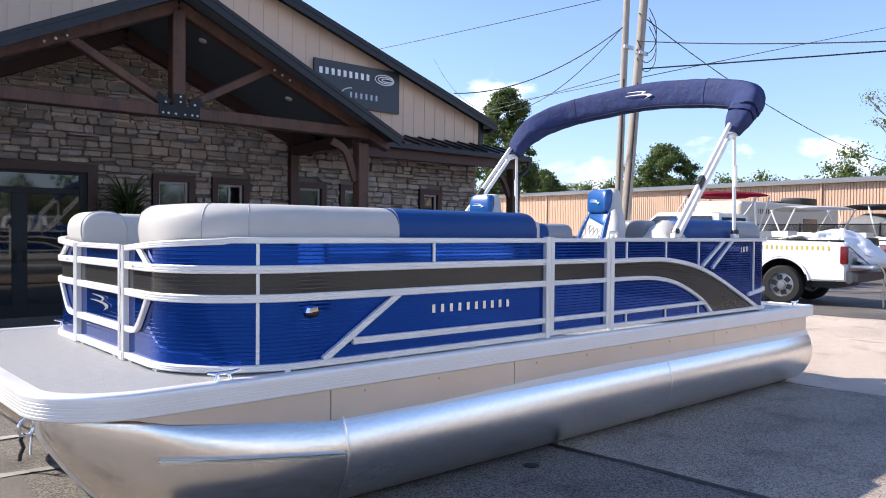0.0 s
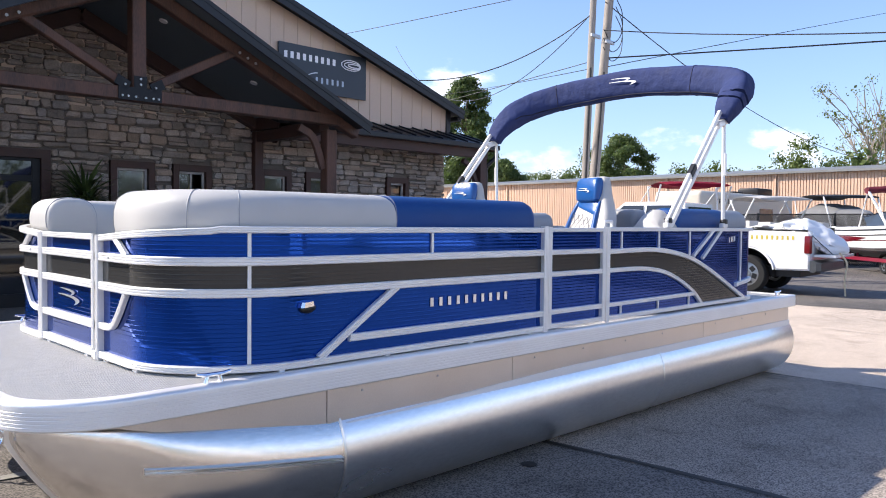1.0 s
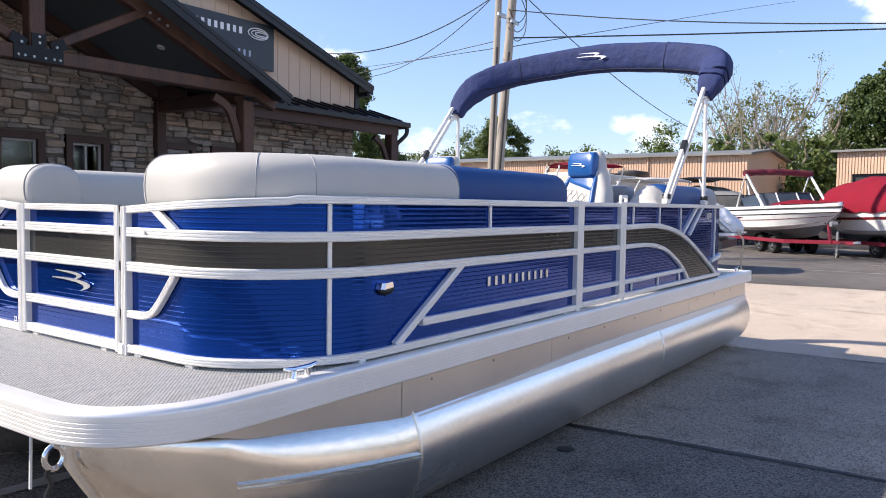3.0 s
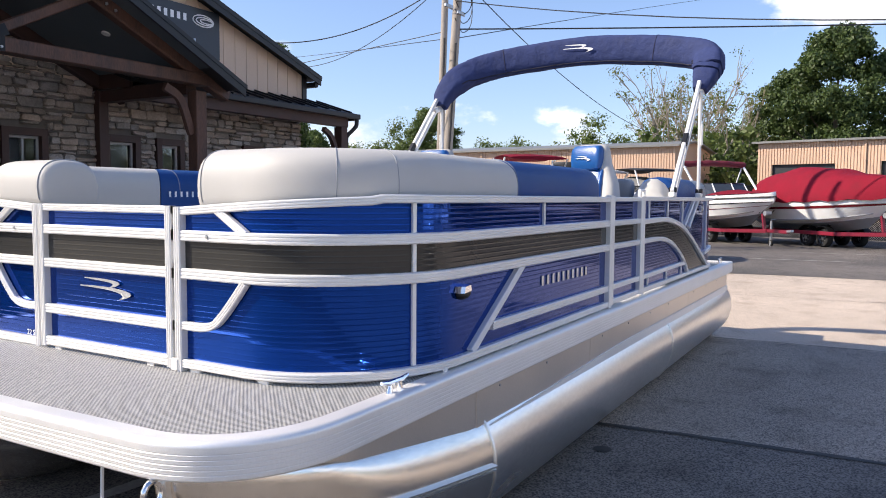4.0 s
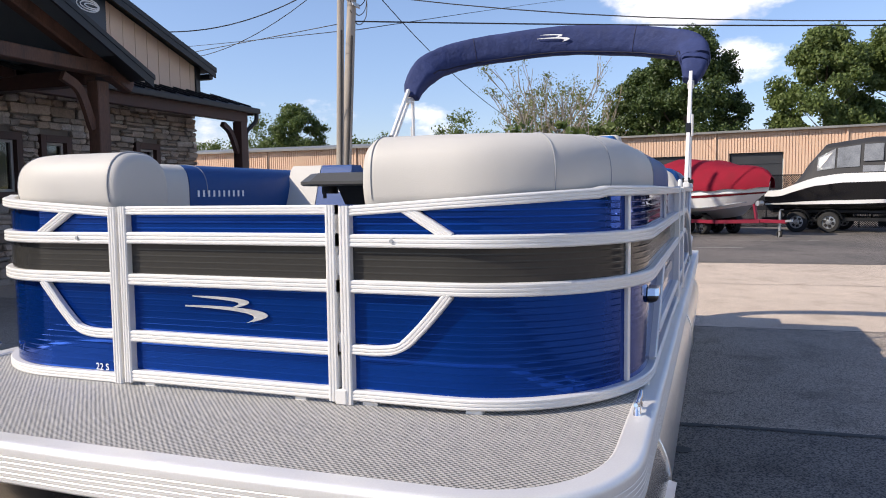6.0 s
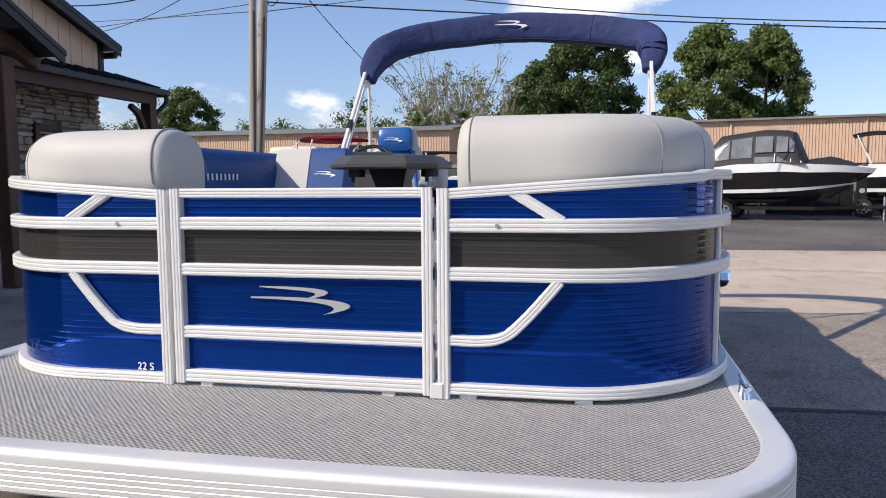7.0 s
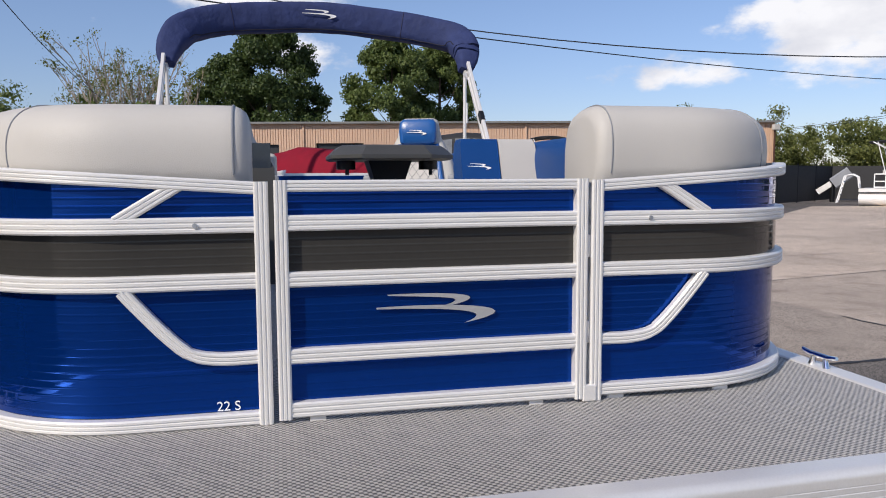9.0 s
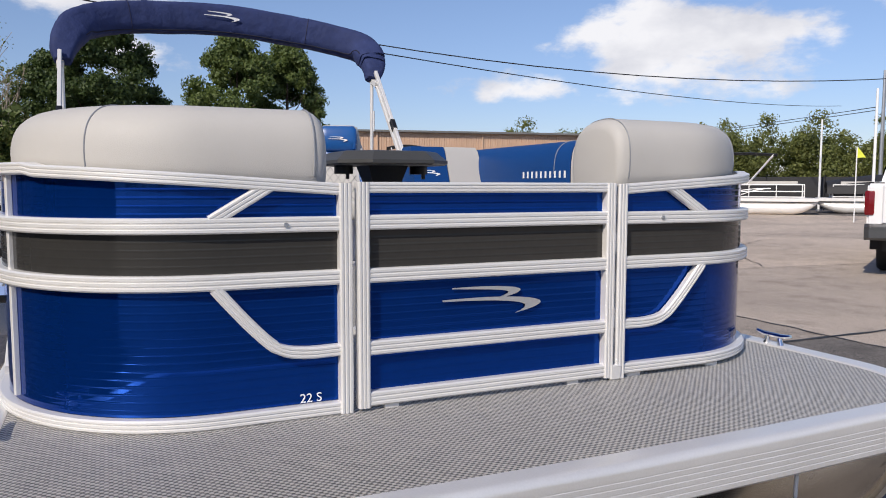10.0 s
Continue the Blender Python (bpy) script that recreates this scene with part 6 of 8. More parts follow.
# ---- far sheds of tan ribbed metal ----
def shed(name, a, b, eave, depth, rise, doors, label):
    """Long shed: its front runs from a to b (plan); depth goes behind; doors: (from, to, height) along the front."""
    a, b = Vector((*a, 0)), Vector((*b, 0))
    t = (b - a).normalized()
    n = Vector((t.y, -t.x, 0))
    if n.dot(-a) < 0:
        n = -n
    ln = (b - a).length
    top = thing(name, tuple((a + b) / 2), label, "shed", kind="structure")
    u = Vector((0, 0, 1))

    def at(s, d, z):
        return a + t * s - n * d + u * z

    ribs, s = [], 0.0
    while s < ln:
        s1 = min(s + 0.19, ln)
        z0 = 0.0
        for d0, d1, dz in doors:
            if s + 0.095 > d0 and s + 0.095 < d1:
                z0 = dz
        for p, q, off in ((s, s + 0.13, 0.0), (s + 0.13, s1, 0.045)):
            q = min(q, ln)
            v = [at(p, off, z0), at(q, off, z0), at(q, off, eave), at(p, off, eave), at(p, 0.2, z0), at(q, 0.2, z0), at(q, 0.2, eave), at(p, 0.2, eave)]
            ribs.append((v, [(0, 1, 2, 3), (7, 6, 5, 4), (0, 3, 7, 4), (1, 5, 6, 2), (0, 4, 5, 1)]))
        s += 0.19
    raw("front_wall", *join_data(*ribs), SHED_SIDING, top, "tan ribbed metal wall")
    for s0 in (0.0, ln):
        v = [at(s0, 0.2, 0), at(s0, depth, 0), at(s0, depth, eave), at(s0, depth / 2, eave + rise), at(s0, 0.2, eave)]
        raw("end_wall", v, [(0, 1, 2, 3, 4)], SHED_SIDING, top)
    ov = 0.35
    v = [at(-ov, -ov, eave - 0.02), at(ln + ov, -ov, eave - 0.02), at(ln + ov, depth / 2, eave + rise), at(-ov, depth / 2, eave + rise)]
    v2 = [p + u * 0.14 for p in v]
    raw("roof", v + v2, [(0, 3, 2, 1), (4, 5, 6, 7), (0, 1, 5, 4), (1, 2, 6, 5), (2, 3, 7, 6), (3, 0, 4, 7)], ROOF_GREY, top, "weathered grey metal roof")
    v = [at(-ov, depth + ov, eave - 0.02), at(ln + ov, depth + ov, eave - 0.02), at(ln + ov, depth / 2, eave + rise), at(-ov, depth / 2, eave + rise)]
    raw("roof", v + [p + u * 0.14 for p in v], [(0, 3, 2, 1), (4, 5, 6, 7), (0, 1, 5, 4), (1, 2, 6, 5), (2, 3, 7, 6), (3, 0, 4, 7)], ROOF_GREY, top)
    for d0, d1, dz in doors:
        v = [at(d0, 0.22, 0), at(d1, 0.22, 0), at(d1, 0.22, dz), at(d0, 0.22, dz), at(d0, 0.30, 0), at(d1, 0.30, 0), at(d1, 0.30, dz), at(d0, 0.30, dz)]
        dr = raw("roller_door", v, [(0, 1, 2, 3), (7, 6, 5, 4), (0, 3, 7, 4), (1, 5, 6, 2), (3, 2, 6, 7)], DOOR_DARK, top, "dark roller door")
        for i in range(1, 5):
            zz = dz * i / 5
            stick("door_joint", at(d0, 0.215, zz), at(d1, 0.215, zz), 0.02, 0.03, ROOF_BLACK, dr)
    s = 6.7
    while s < ln:
        stick("downpipe", at(s, -0.06, 0), at(s, -0.06, eave), 0.10, 0.12, SHED_SIDING, top, up=t)
        if int(s) % 2:
            block("wall_lamp", *[c for k in range(3) for c in ((at(s - 2.4, -0.1, eave - 0.35)[k] - 0.12), (at(s - 2.4, -0.1, eave - 0.35)[k] + 0.12))], WHITE_GEL, top, bevel=0.03)
        s += 8.05
    return top


shed("long_shed", (50.5, 13.8), (52.0, 62.0), 4.9, 10, 0.55, [], "long tan metal storage shed with a grey roof")
shed("storage_shed", (56.0, 9.4), (48.4, -31.0), 5.28, 12, 0.22, [(0.9, 5.0, 3.80), (7.65, 10.95, 3.88), (31.4, 34.55, 4.12)], "tan metal storage shed with dark roller doors")

# tall lamp on a brown conduit at the end of the storage shed
lx, ly = 56.0 - 7.6 * 40.99 / 41.11 - 0.25, 9.4 - 40.4 * 40.99 / 41.11
wl_ob = thing("wall_lamp", (lx, ly, 0), "square lamp on a brown conduit against the shed", "lamp")
tube("conduit", [(lx, ly, 0), (lx, ly, 4.75)], 0.07, TIMBER, wl_ob, n=8)
block("lamp_head", lx - 0.28, lx + 0.05, ly - 0.24, ly + 0.24, 4.70, 5.10, VINYL, wl_ob, "weathered square lamp head", bevel=0.03)

# ---- utility poles and cables ----
for x, y, h, lean, r in ((16.63, 11.99, 10.4, 0.52, 0.105), (17.01, 12.09, 10.8, 1.28, 0.142)):
    p = thing("utility_pole", (x, y, 0), "weathered wooden utility pole with cables", "utility pole", "utility poles")
    tube("pole", [(x, y, 0), (x + lean * 0.3, y, h * 0.3), (x + lean, y, h)], [r, r * 0.94, r * 0.76], POLE_WOOD, p, n=16)
    tube("conduit", [(x - r * 0.8, y - r * 0.8, 0.2), (x - r * 0.8 + lean * 0.3, y - r * 0.8, 3.2), (x - r * 0.8 + lean * 0.5, y - r * 0.8, 5.6)], 0.025, WIRE, p, n=6)
    block("pole_bracket", x + lean * 0.6 - 0.2, x + lean * 0.6 + 0.2, y - 0.16, y - 0.10, 6.40, 6.50, GALV, p, bevel=0.01)


def cable(name, a, b, sag, r=0.016, label="thin black overhead utility cable"):
    a, b = Vector(a), Vector(b)
    pts = [a.lerp(b, i / 24) - Vector((0, 0, 4 * sag * (i / 24) * (1 - i / 24))) for i in range(25)]
    return tagged(tube(name, pts, r, WIRE, n=5), label, "cable", "overhead cables")


PA, PB = (16.95, 11.98), (17.70, 12.08)


def span(start, bearing_deg, reach, z0, slope, bow, r=0.016):
    """A cable leaving a pole on a bearing: height z0 + slope s + bow s squared."""
    c, q = math.cos(radians(bearing_deg)), math.sin(radians(bearing_deg))
    pts = [Vector((start[0] + c * d, start[1] + q * d, z0 + slope * d + bow * d * d)) for d in [reach * i / 30 for i in range(31)]]
    return tagged(tube("overhead_cable", pts, r, WIRE, n=5), "thin black overhead utility cable", "cable", "overhead cables")


span(PB, -96, 46, 6.785, -0.2414, 0.00574, 0.014)
span(PB, -67, 72, 6.02, -0.0184, 0.000716, 0.020)
span(PB, 2, 44, 5.77, 0.2620, -0.0001, 0.012)
span(PB, 0, 27, 7.56, -0.2553, 0.00575, 0.014)
span(PA, 118, 4.9, 7.064, -0.7056, 0.0800, 0.015)
span(PA, 52, 48, 5.607, 0.1425, 0.000175, 0.011)
span(PA, 62, 24, 7.10, -0.270, 0.0189, 0.012)
cable("overhead_cable", (*PA, 5.80), (23, 75, 4.6), 0.6, 0.011)
cable("overhead_cable", (*PA, 7.9), (8, 60, 9.0), 0.6, 0.011)
for i in range(3):
    a = Vector((17.6, 12.05, 6.3 + 0.25 * i))
    tagged(tube("slack_loop", curve_through([a, a + Vector((0.25, -0.1, -0.35)), a + Vector((0.55, -0.2, -0.1)), a + Vector((0.6, -0.2, 0.5)), a + Vector((0.35, -0.15, 0.9))], 5), 0.012, WIRE, n=5), "slack loop of black cable at the pole", "cable", "slack loops")
for x, y, h in ((62.5, 14.2, 7.0), (33.2, -42.0, 9.0), (24, -33, 7.6)):
    p = thing("lamp_post", (x, y, 0), "slim pale post standing behind the lot", "post", "far posts")
    tube("post", [(x, y, 0), (x, y, h)], [0.14, 0.10], GALV, p, n=8)


# ---- trailered boats ----
def wheel(name, c, r, w, axis, parent, rim=None):
    c, axis = Vector(c), Vector(axis).normalized()
    prof = [(0.62, -0.5), (0.90, -0.5), (1.0, -0.32), (1.0, 0.32), (0.90, 0.5), (0.62, 0.5)]
    u = axis.orthogonal().normalized()
    v = axis.cross(u)
    n = 22
    rings = []
    for i in range(n + 1):
        a = 2 * math.pi * i / n
        d = u * math.cos(a) + v * math.sin(a)
        rings.append([c + d * r * p + axis * w * q for p, q in prof])
    t = loft(name, rings, RUBBER, parent, "", caps=False, smooth=40)
    disc = [[c + (u * math.cos(2 * math.pi * i / n) + v * math.sin(2 * math.pi * i / n)) * r * k + axis * w * o for i in range(n)] for k, o in ((0.63, 0.42), (0.58, 0.44), (0.55, 0.28), (0.20, 0.34), (0.18, 0.44), (0.01, 0.45))]
    loft("rim", disc, rim or WHEEL_ALU, t, caps=False, smooth=30)
    for i in range(6):
        a = 2 * math.pi * (i + 0.5) / 6
        d = u * math.cos(a) + v * math.sin(a)
        stick("spoke_gap", c + d * r * 0.26 + axis * w * 0.345, c + d * r * 0.50 + axis * w * 0.330, 0.13 * r * 2, 0.02, BLACK, t, up=axis)
    return t


def hull_point(f, level, L, beam, draft, sheer, knuckle=lambda f: 0.24):
    """Half section of a planing hull: level 0 sheer, 1 knuckle, 2 chine, 3 bottom, 4 keel; gives (f along, y, z). Lower lines end sooner: the stem rakes."""
    taper = max(0.0, 1 - max(0.0, (f - 0.40) / 0.60) ** 2.7)
    hb = beam / 2 * (0.93 + 0.07 * min(1.0, 3 * f)) * taper
    top = sheer(f)
    ends, ys = (1.0, 0.985, 0.90, 0.85, 0.80), (1.0, 0.975, 0.85, 0.43, 0.0)
    zs = (top, top - knuckle(f), draft + 0.33 + 0.30 * f ** 4, draft + 0.14 + 0.24 * f ** 4, draft + 0.18 * f ** 5)
    k = min(3, int(level))
    q = level - k
    mixed = [row[k] * (1 - q) + row[k + 1] * q for row in (ends, ys, zs)]
    return f * mixed[0], hb * mixed[1], mixed[2]


def runabout(name, at, heading, L, label, hull, band, low, cover=None, frame_paint=RED_PAINT, top=None, fore=None, stripes=(), group="trailered boats", sheer=lambda f: 1.42 + 0.16 * f * f, span_f=(0.06, 0.36), top_h=2.42, shield_z=0.42, axles=(0.22, 0.38), rolled=None, knuckle=lambda f: 0.24, jack_at=0.25, wheel_y=1.02, rub=True, draft=0.55, wheel_r=0.33):
    """A motor boat on its trailer; heading: plan direction of the bow; at: plan place of the bow; stripes: (upper, lower, paint) in hull levels."""
    hx = Vector((*heading, 0)).normalized()
    hy = Vector((-hx.y, hx.x, 0))
    o = Vector((*at, 0)) - hx * L
    beam = 2.3

    def P(f, y, z):
        return o + hx * (f * L) + hy * y + Vector((0, 0, z))

    def H(f, level, sgn=1, out=0.0, lift=0.0):
        a, y, z = hull_point(f, level, L, beam, draft, sheer, knuckle)
        return P(a, sgn * (y + out), z + lift)

    ob = thing(name, tuple(o + hx * L * 0.5), label, "boat", group)
    fs = [i / 24 for i in range(25)]

    def strip_part(nm, l0, l1, material, lab="", out=0.0, steps=3, parent=None):
        sets = []
        for sgn in (-1, 1):
            v = [H(f, l0 + (l1 - l0) * k / steps, sgn, out) for f in fs for k in range(steps + 1)]
            m = steps + 1
            sets.append((v, [(i * m + q, i * m + q + 1, (i + 1) * m + q + 1, (i + 1) * m + q) for i in range(len(fs) - 1) for q in range(steps)]))
        return raw(nm, *join_data(*sets), material, parent or ob, lab, 50)

    strip_part("topside", 0, 1, hull)
    strip_part("hull_band", 1, 2, band)
    strip_part("lower_hull", 2, 3, low)
    strip_part("keel", 3, 4, low)
    for l0, l1, paint, *reach in stripes:
        if reach:                                       # a wedge that dies out forward
            sets = []
            for sgn in (-1, 1):
                fw = [reach[0] * i / 10 for i in range(11)]
                v = [p for f in fw for p in (H(f, l0 + 0.25 * (l1 - l0) * (f / reach[0]) ** 2, sgn, 0.012), H(f, l1 - 0.70 * (l1 - l0) * (f / reach[0]) ** 1.6, sgn, 0.012))]
                sets.append((v, [(2 * i, 2 * i + 1, 2 * i + 3, 2 * i + 2) for i in range(10)]))
            raw("hull_stripe", *join_data(*sets), paint, ob, "", 50)
        else:
            strip_part("hull_stripe", l0, l1, paint, "", 0.010, 1)
    for l in (2.0, 2.5):
        for sgn in (-1, 1):
            tube("spray_rail", [H(f, l, sgn, 0.012) for f in fs[4:24]], 0.016, low, ob, n=5)
    tr = [hull_point(0, l, L, beam, draft, sheer, knuckle) for l in range(5)]
    raw("transom", [P(0, y, z) for _, y, z in tr] + [P(0, -y, z) for _, y, z in tr[-2::-1]], [tuple(range(9))], hull, ob)
    crown = [[P(f, hull_point(f, 0, L, beam, draft, sheer)[1] * k, sheer(f) + 0.05 * (1 - k * k)) for k in (-1, -0.6, 0, 0.6, 1)] for f in fs]
    loft("deck", crown, hull, ob, closed=False, caps=False)
    for sgn in (-1, 1) if rub else ():
        tube("rub_rail", [H(f, 0.42, sgn, 0.012) for f in fs], 0.022, BLACK, ob, n=6)
    # raked wraparound windshield
    w = [(0.36, 1.00), (0.52, 0.90), (0.62, 0.60), (0.65, 0.0), (0.62, -0.60), (0.52, -0.90), (0.36, -1.00)]
    lo = [P(a, b, sheer(a) + 0.02) for a, b in w]
    hi = [P(a, b * 0.94, sheer(a) + shield_z * (0.72 if abs(b) > 0.95 else 1.0)) - hx * 0.34 for a, b in w]
    if not cover:
        shield = loft("windshield", [lo, hi], SHIELD, ob, closed=False, caps=False, smooth=10)
        tube("windshield_frame", hi, 0.022, BLACK if hull is not WHITE_GEL else HULL_BLACK, shield, n=6)
        for p, q in list(zip(lo, hi))[1:-1]:
            tube("windshield_post", [p, q], 0.022, WHITE_GEL, shield, n=6)
    if cover:
        rings = []
        for f in [k / 20 for k in range(21)]:
            a, hb, hz = hull_point(min(f, 0.985), 0, L, beam, draft, sheer)
            peak = sheer(0.3) + interp(f, [0, 0.12, 0.31, 0.45, 0.59, 0.67, 0.82, 0.94, 1.0], [0.68, 0.84, 0.97, 0.93, 0.86, 0.73, 0.68, 0.56, 0.30])
            fc, hb = f * 1.012, hb + 0.03
            ring = [P(fc, hb + 0.005, hz - 0.13 - 0.03 * math.sin(f * 40))]
            for k in range(15):
                q = k / 14
                zz = hz + (peak - hz) * (1 - abs(1 - 2 * q) ** 3.4) + 0.045 * noise.noise(Vector((f * 8, q * 5, L)))
                ring.append(P(fc, hb * (1 - 2 * q), zz))
            ring.append(P(fc, -hb - 0.005, hz - 0.13 - 0.03 * math.sin(f * 37)))
            rings.append(ring)
        loft("cover", rings, cover, ob, "fitted boat cover", closed=False, caps=True, smooth=40)
    if fore:
        rings = []
        for f in [0.62 + 0.37 * k / 10 for k in range(11)]:
            _, hb, hz = hull_point(f, 0, L, beam, draft, sheer)
            rings.append([P(f, hb * (1 - 2 * k / 10) * 0.93, hz + 0.03 + (0.16 + 0.05 * math.sin(f * 31)) * (1 - (f - 0.6) / 0.42) * (1 - abs(1 - k / 5) ** 2)) for k in range(11)])
        loft("bow_cover", rings, fore, ob, closed=False, caps=False, smooth=45)
    if top:
        for sgn in (-1, 1):
            s0, s1 = span_f
            stick("top_leg", P(s1 + 0.10, sgn * 1.0, sheer(0.3)), P(s1 - 0.02, sgn * 1.06, top_h), 0.05, 0.05, WHITE_GEL, ob)
            stick("top_leg", P(s0 + 0.12, sgn * 1.05, sheer(0.1)), P(s0 + 0.03, sgn * 1.06, top_h), 0.04, 0.04, ALU, ob)
        rings = [[P(span_f[0] + (span_f[1] - span_f[0]) * k / 8, 1.08 * math.copysign(abs(math.cos(a)) ** 0.6, math.cos(a)), top_h + 0.05 * math.sin(a) + 0.10 * (1 - (2 * k / 8 - 1) ** 2)) for a in [2 * math.pi * j / 16 for j in range(16)]] for k in range(9)]
        loft("canvas_top", rings, top, ob, "taut canvas sun top", smooth=50)
    if rolled:
        f0, z0, paint = rolled
        line = [P(f0 + 0.01 * math.sin(2.1 * i), 1.15 - 2.3 * i / 12, z0 + 0.05 * (1 - (i / 6 - 1) ** 2)) for i in range(13)]
        tube("rolled_top", line, [0.105 + 0.016 * math.sin(3.1 * i) for i in range(13)], paint, ob, "rolled canvas sun top", 12)
        for sgn in (-1, 1):
            stick("top_leg", P(f0 + 0.20, sgn * 1.08, sheer(0.4)), P(f0, sgn * 1.10, z0), 0.06, 0.06, WHITE_GEL, ob)
            stick("top_leg", P(f0 - 0.10, sgn * 1.08, sheer(0.3)), P(f0, sgn * 1.10, z0), 0.035, 0.035, ALU, ob)
    # trailer
    for sgn in (-1, 1):
        stick("trailer_rail", P(-0.02, sgn * 0.80, 0.42), P(0.74, sgn * 0.80, 0.42), 0.06, 0.11, frame_paint, ob)
        stick("trailer_rail", P(0.74, sgn * 0.80, 0.42), P(1.0 - 0.35 / L, sgn * 0.05, 0.45), 0.06, 0.11, frame_paint, ob)
        for f in axles:
            wheel("trailer_wheel", P(f, sgn * wheel_y, wheel_r), wheel_r, 0.20, hy * sgn, ob)
            arcs = [P(f, sgn * wheel_y, wheel_r) + hx * (wheel_r + 0.07) * math.cos(a) + Vector((0, 0, (wheel_r + 0.07) * math.sin(a))) for a in [math.radians(15 + 15 * i) for i in range(11)]]
            # guards black even on red trailers, the hull's shade put into their colour
            sweep("mudguard", arcs, [(-0.12, 0), (0.12, 0), (0.12, 0.015), (-0.12, 0.015)], STEEL_BLACK, ob)
    for f in (0.05, 0.45, 0.70):
        stick("trailer_crossbar", P(f, -0.8, 0.42), P(f, 0.8, 0.42), 0.06, 0.08, frame_paint, ob)
    for sgn in (-1, 1):
        stick("bunk", P(0.02, sgn * 0.45, 0.66), P(0.60, sgn * 0.45, 0.66), 0.10, 0.08, BLACK, ob)
        for f in (0.06, 0.46):
            stick("bunk_post", P(f, sgn * 0.45, 0.42), P(f, sgn * 0.45, 0.64), 0.05, 0.05, frame_paint, ob, up=tuple(hx))
    stick("tongue", P(1.0 - 0.45 / L, 0, 0.46), P(1.0 + 0.60 / L, 0, 0.46), 0.08, 0.10, frame_paint, ob)
    stick("coupler", P(1.0 + 0.60 / L, 0, 0.48), P(1.0 + 0.80 / L, 0, 0.50), 0.09, 0.07, GALV, ob)
    post = 1.0 - 0.50 / L
    stick("winch_post", P(post, 0, 0.46), P(post - 0.10 / L, 0, 0.96), 0.07, 0.09, frame_paint, ob, up=tuple(hy))
    tube("winch_drum", [P(post + 0.02, -0.09, 0.98), P(post + 0.02, 0.09, 0.98)], 0.08, GALV, ob, n=12)
    tube("winch_handle", [P(post + 0.02, 0.09, 0.98), P(post + 0.02, 0.14, 0.98), P(post + 0.04, 0.14, 1.08)], 0.014, STEEL_BLACK, ob, n=6)
    tube("bow_roller", [P(post - 0.04, -0.06, 1.02), P(post - 0.04, 0.06, 1.02)], 0.05, RUBBER, ob, n=10)
    jack = 1.0 + jack_at / L
    tube("jack_stand", [P(jack, 0.12, 0.0), P(jack, 0.12, 0.75)], 0.035, GALV, ob, n=8)
    tube("jack_handle", [P(jack, 0.12, 0.75), P(jack, 0.12, 0.79), P(jack, 0.26, 0.80)], 0.012, GALV, ob, n=6)
    wheel("jack_wheel", P(jack, 0.12, 0.10), 0.10, 0.06, hy, ob)
    return ob


runabout("bowrider_boat", (23.45, 4.45), (-0.75, -0.66), 5.8, "white bowrider with red and black stripes and a rolled maroon top", WHITE_GEL, WHITE_GEL, TAN_COVER, fore=RED_COVER, stripes=((2.0, 2.45, WHITE_GEL), (1.02, 1.09, HULL_BLACK), (1.42, 1.47, HULL_RED), (1.10, 1.62, HULL_RED, 0.40)), rolled=(0.40, 2.55, MAROON), jack_at=-0.35, axles=(0.44, 0.58), wheel_y=0.60, draft=0.44, wheel_r=0.27)
runabout("covered_boat", (23.05, 1.33), (-0.74, -0.67), 5.2, "white boat under a red cover on a red trailer", WHITE_GEL, WHITE_GEL, VINYL_GREY, cover=RED_COVER, stripes=((1.06, 1.24, HULL_RED), (2.0, 2.5, WHITE_GEL)), axles=(0.46, 0.60), wheel_y=0.60, draft=0.44, wheel_r=0.27)
CRUISE_AT, CRUISE_L = (25.13, -4.99), 6.3
CRUISE_WAY = (-0.33, -0.944)
cruise_sheer = lambda f: interp(f, [0.0, 0.07, 0.14, 0.24, 0.36, 0.6, 0.85, 1.0], [1.32, 1.34, 1.52, 1.74, 1.85, 1.87, 1.78, 1.68])
rb3 = runabout("covered_cruiser", CRUISE_AT, CRUISE_WAY, CRUISE_L, "black and white cruiser under a dark canvas enclosure on a trailer", WHITE_GEL, HULL_BLACK, HULL_BLACK, frame_paint=STEEL_BLACK, cover=None, sheer=cruise_sheer, stripes=((1.80, 1.97, WHITE_GEL), (2.0, 2.9, GREY_PANEL)), knuckle=lambda f: interp(f, [0.0, 0.12, 0.3, 0.7, 1.0], [0.16, 0.22, 0.28, 0.27, 0.15]), axles=(0.16, 0.31), shield_z=0.36, rub=False)
rb4 = runabout("ski_boat", (27.0, -10.6), CRUISE_WAY, 5.0, "white and black ski boat on a dark trailer", WHITE_GEL, HULL_BLACK, GREY_PANEL, frame_paint=STEEL_BLACK, top=BLACK_COVER, sheer=lambda f: 1.84 - 0.06 * f, span_f=(-0.10, 0.20), top_h=2.86, stripes=((1.74, 1.98, WHITE_GEL),), knuckle=lambda f: 0.44 - 0.22 * f, axles=(-0.02,), rub=False)
runabout("grey_boat", (31.6, 9.25), (-0.75, -0.66), 5.4, "dark boat under a grey cover with a black top", WHITE_GEL, HULL_BLACK, HULL_BLACK, cover=TAN_COVER, top=BLACK_COVER, span_f=(0.1, 0.7), top_h=2.64)
# canvas enclosure of the cruiser with clear windows
hx = Vector((*CRUISE_WAY, 0)).normalized()
hy = Vector((-hx.y, hx.x, 0))
o = Vector((*CRUISE_AT, 0)) - hx * CRUISE_L


def cruiser(f, y, z):
    return o + hx * (CRUISE_L * f) + hy * y + Vector((0, 0, z))


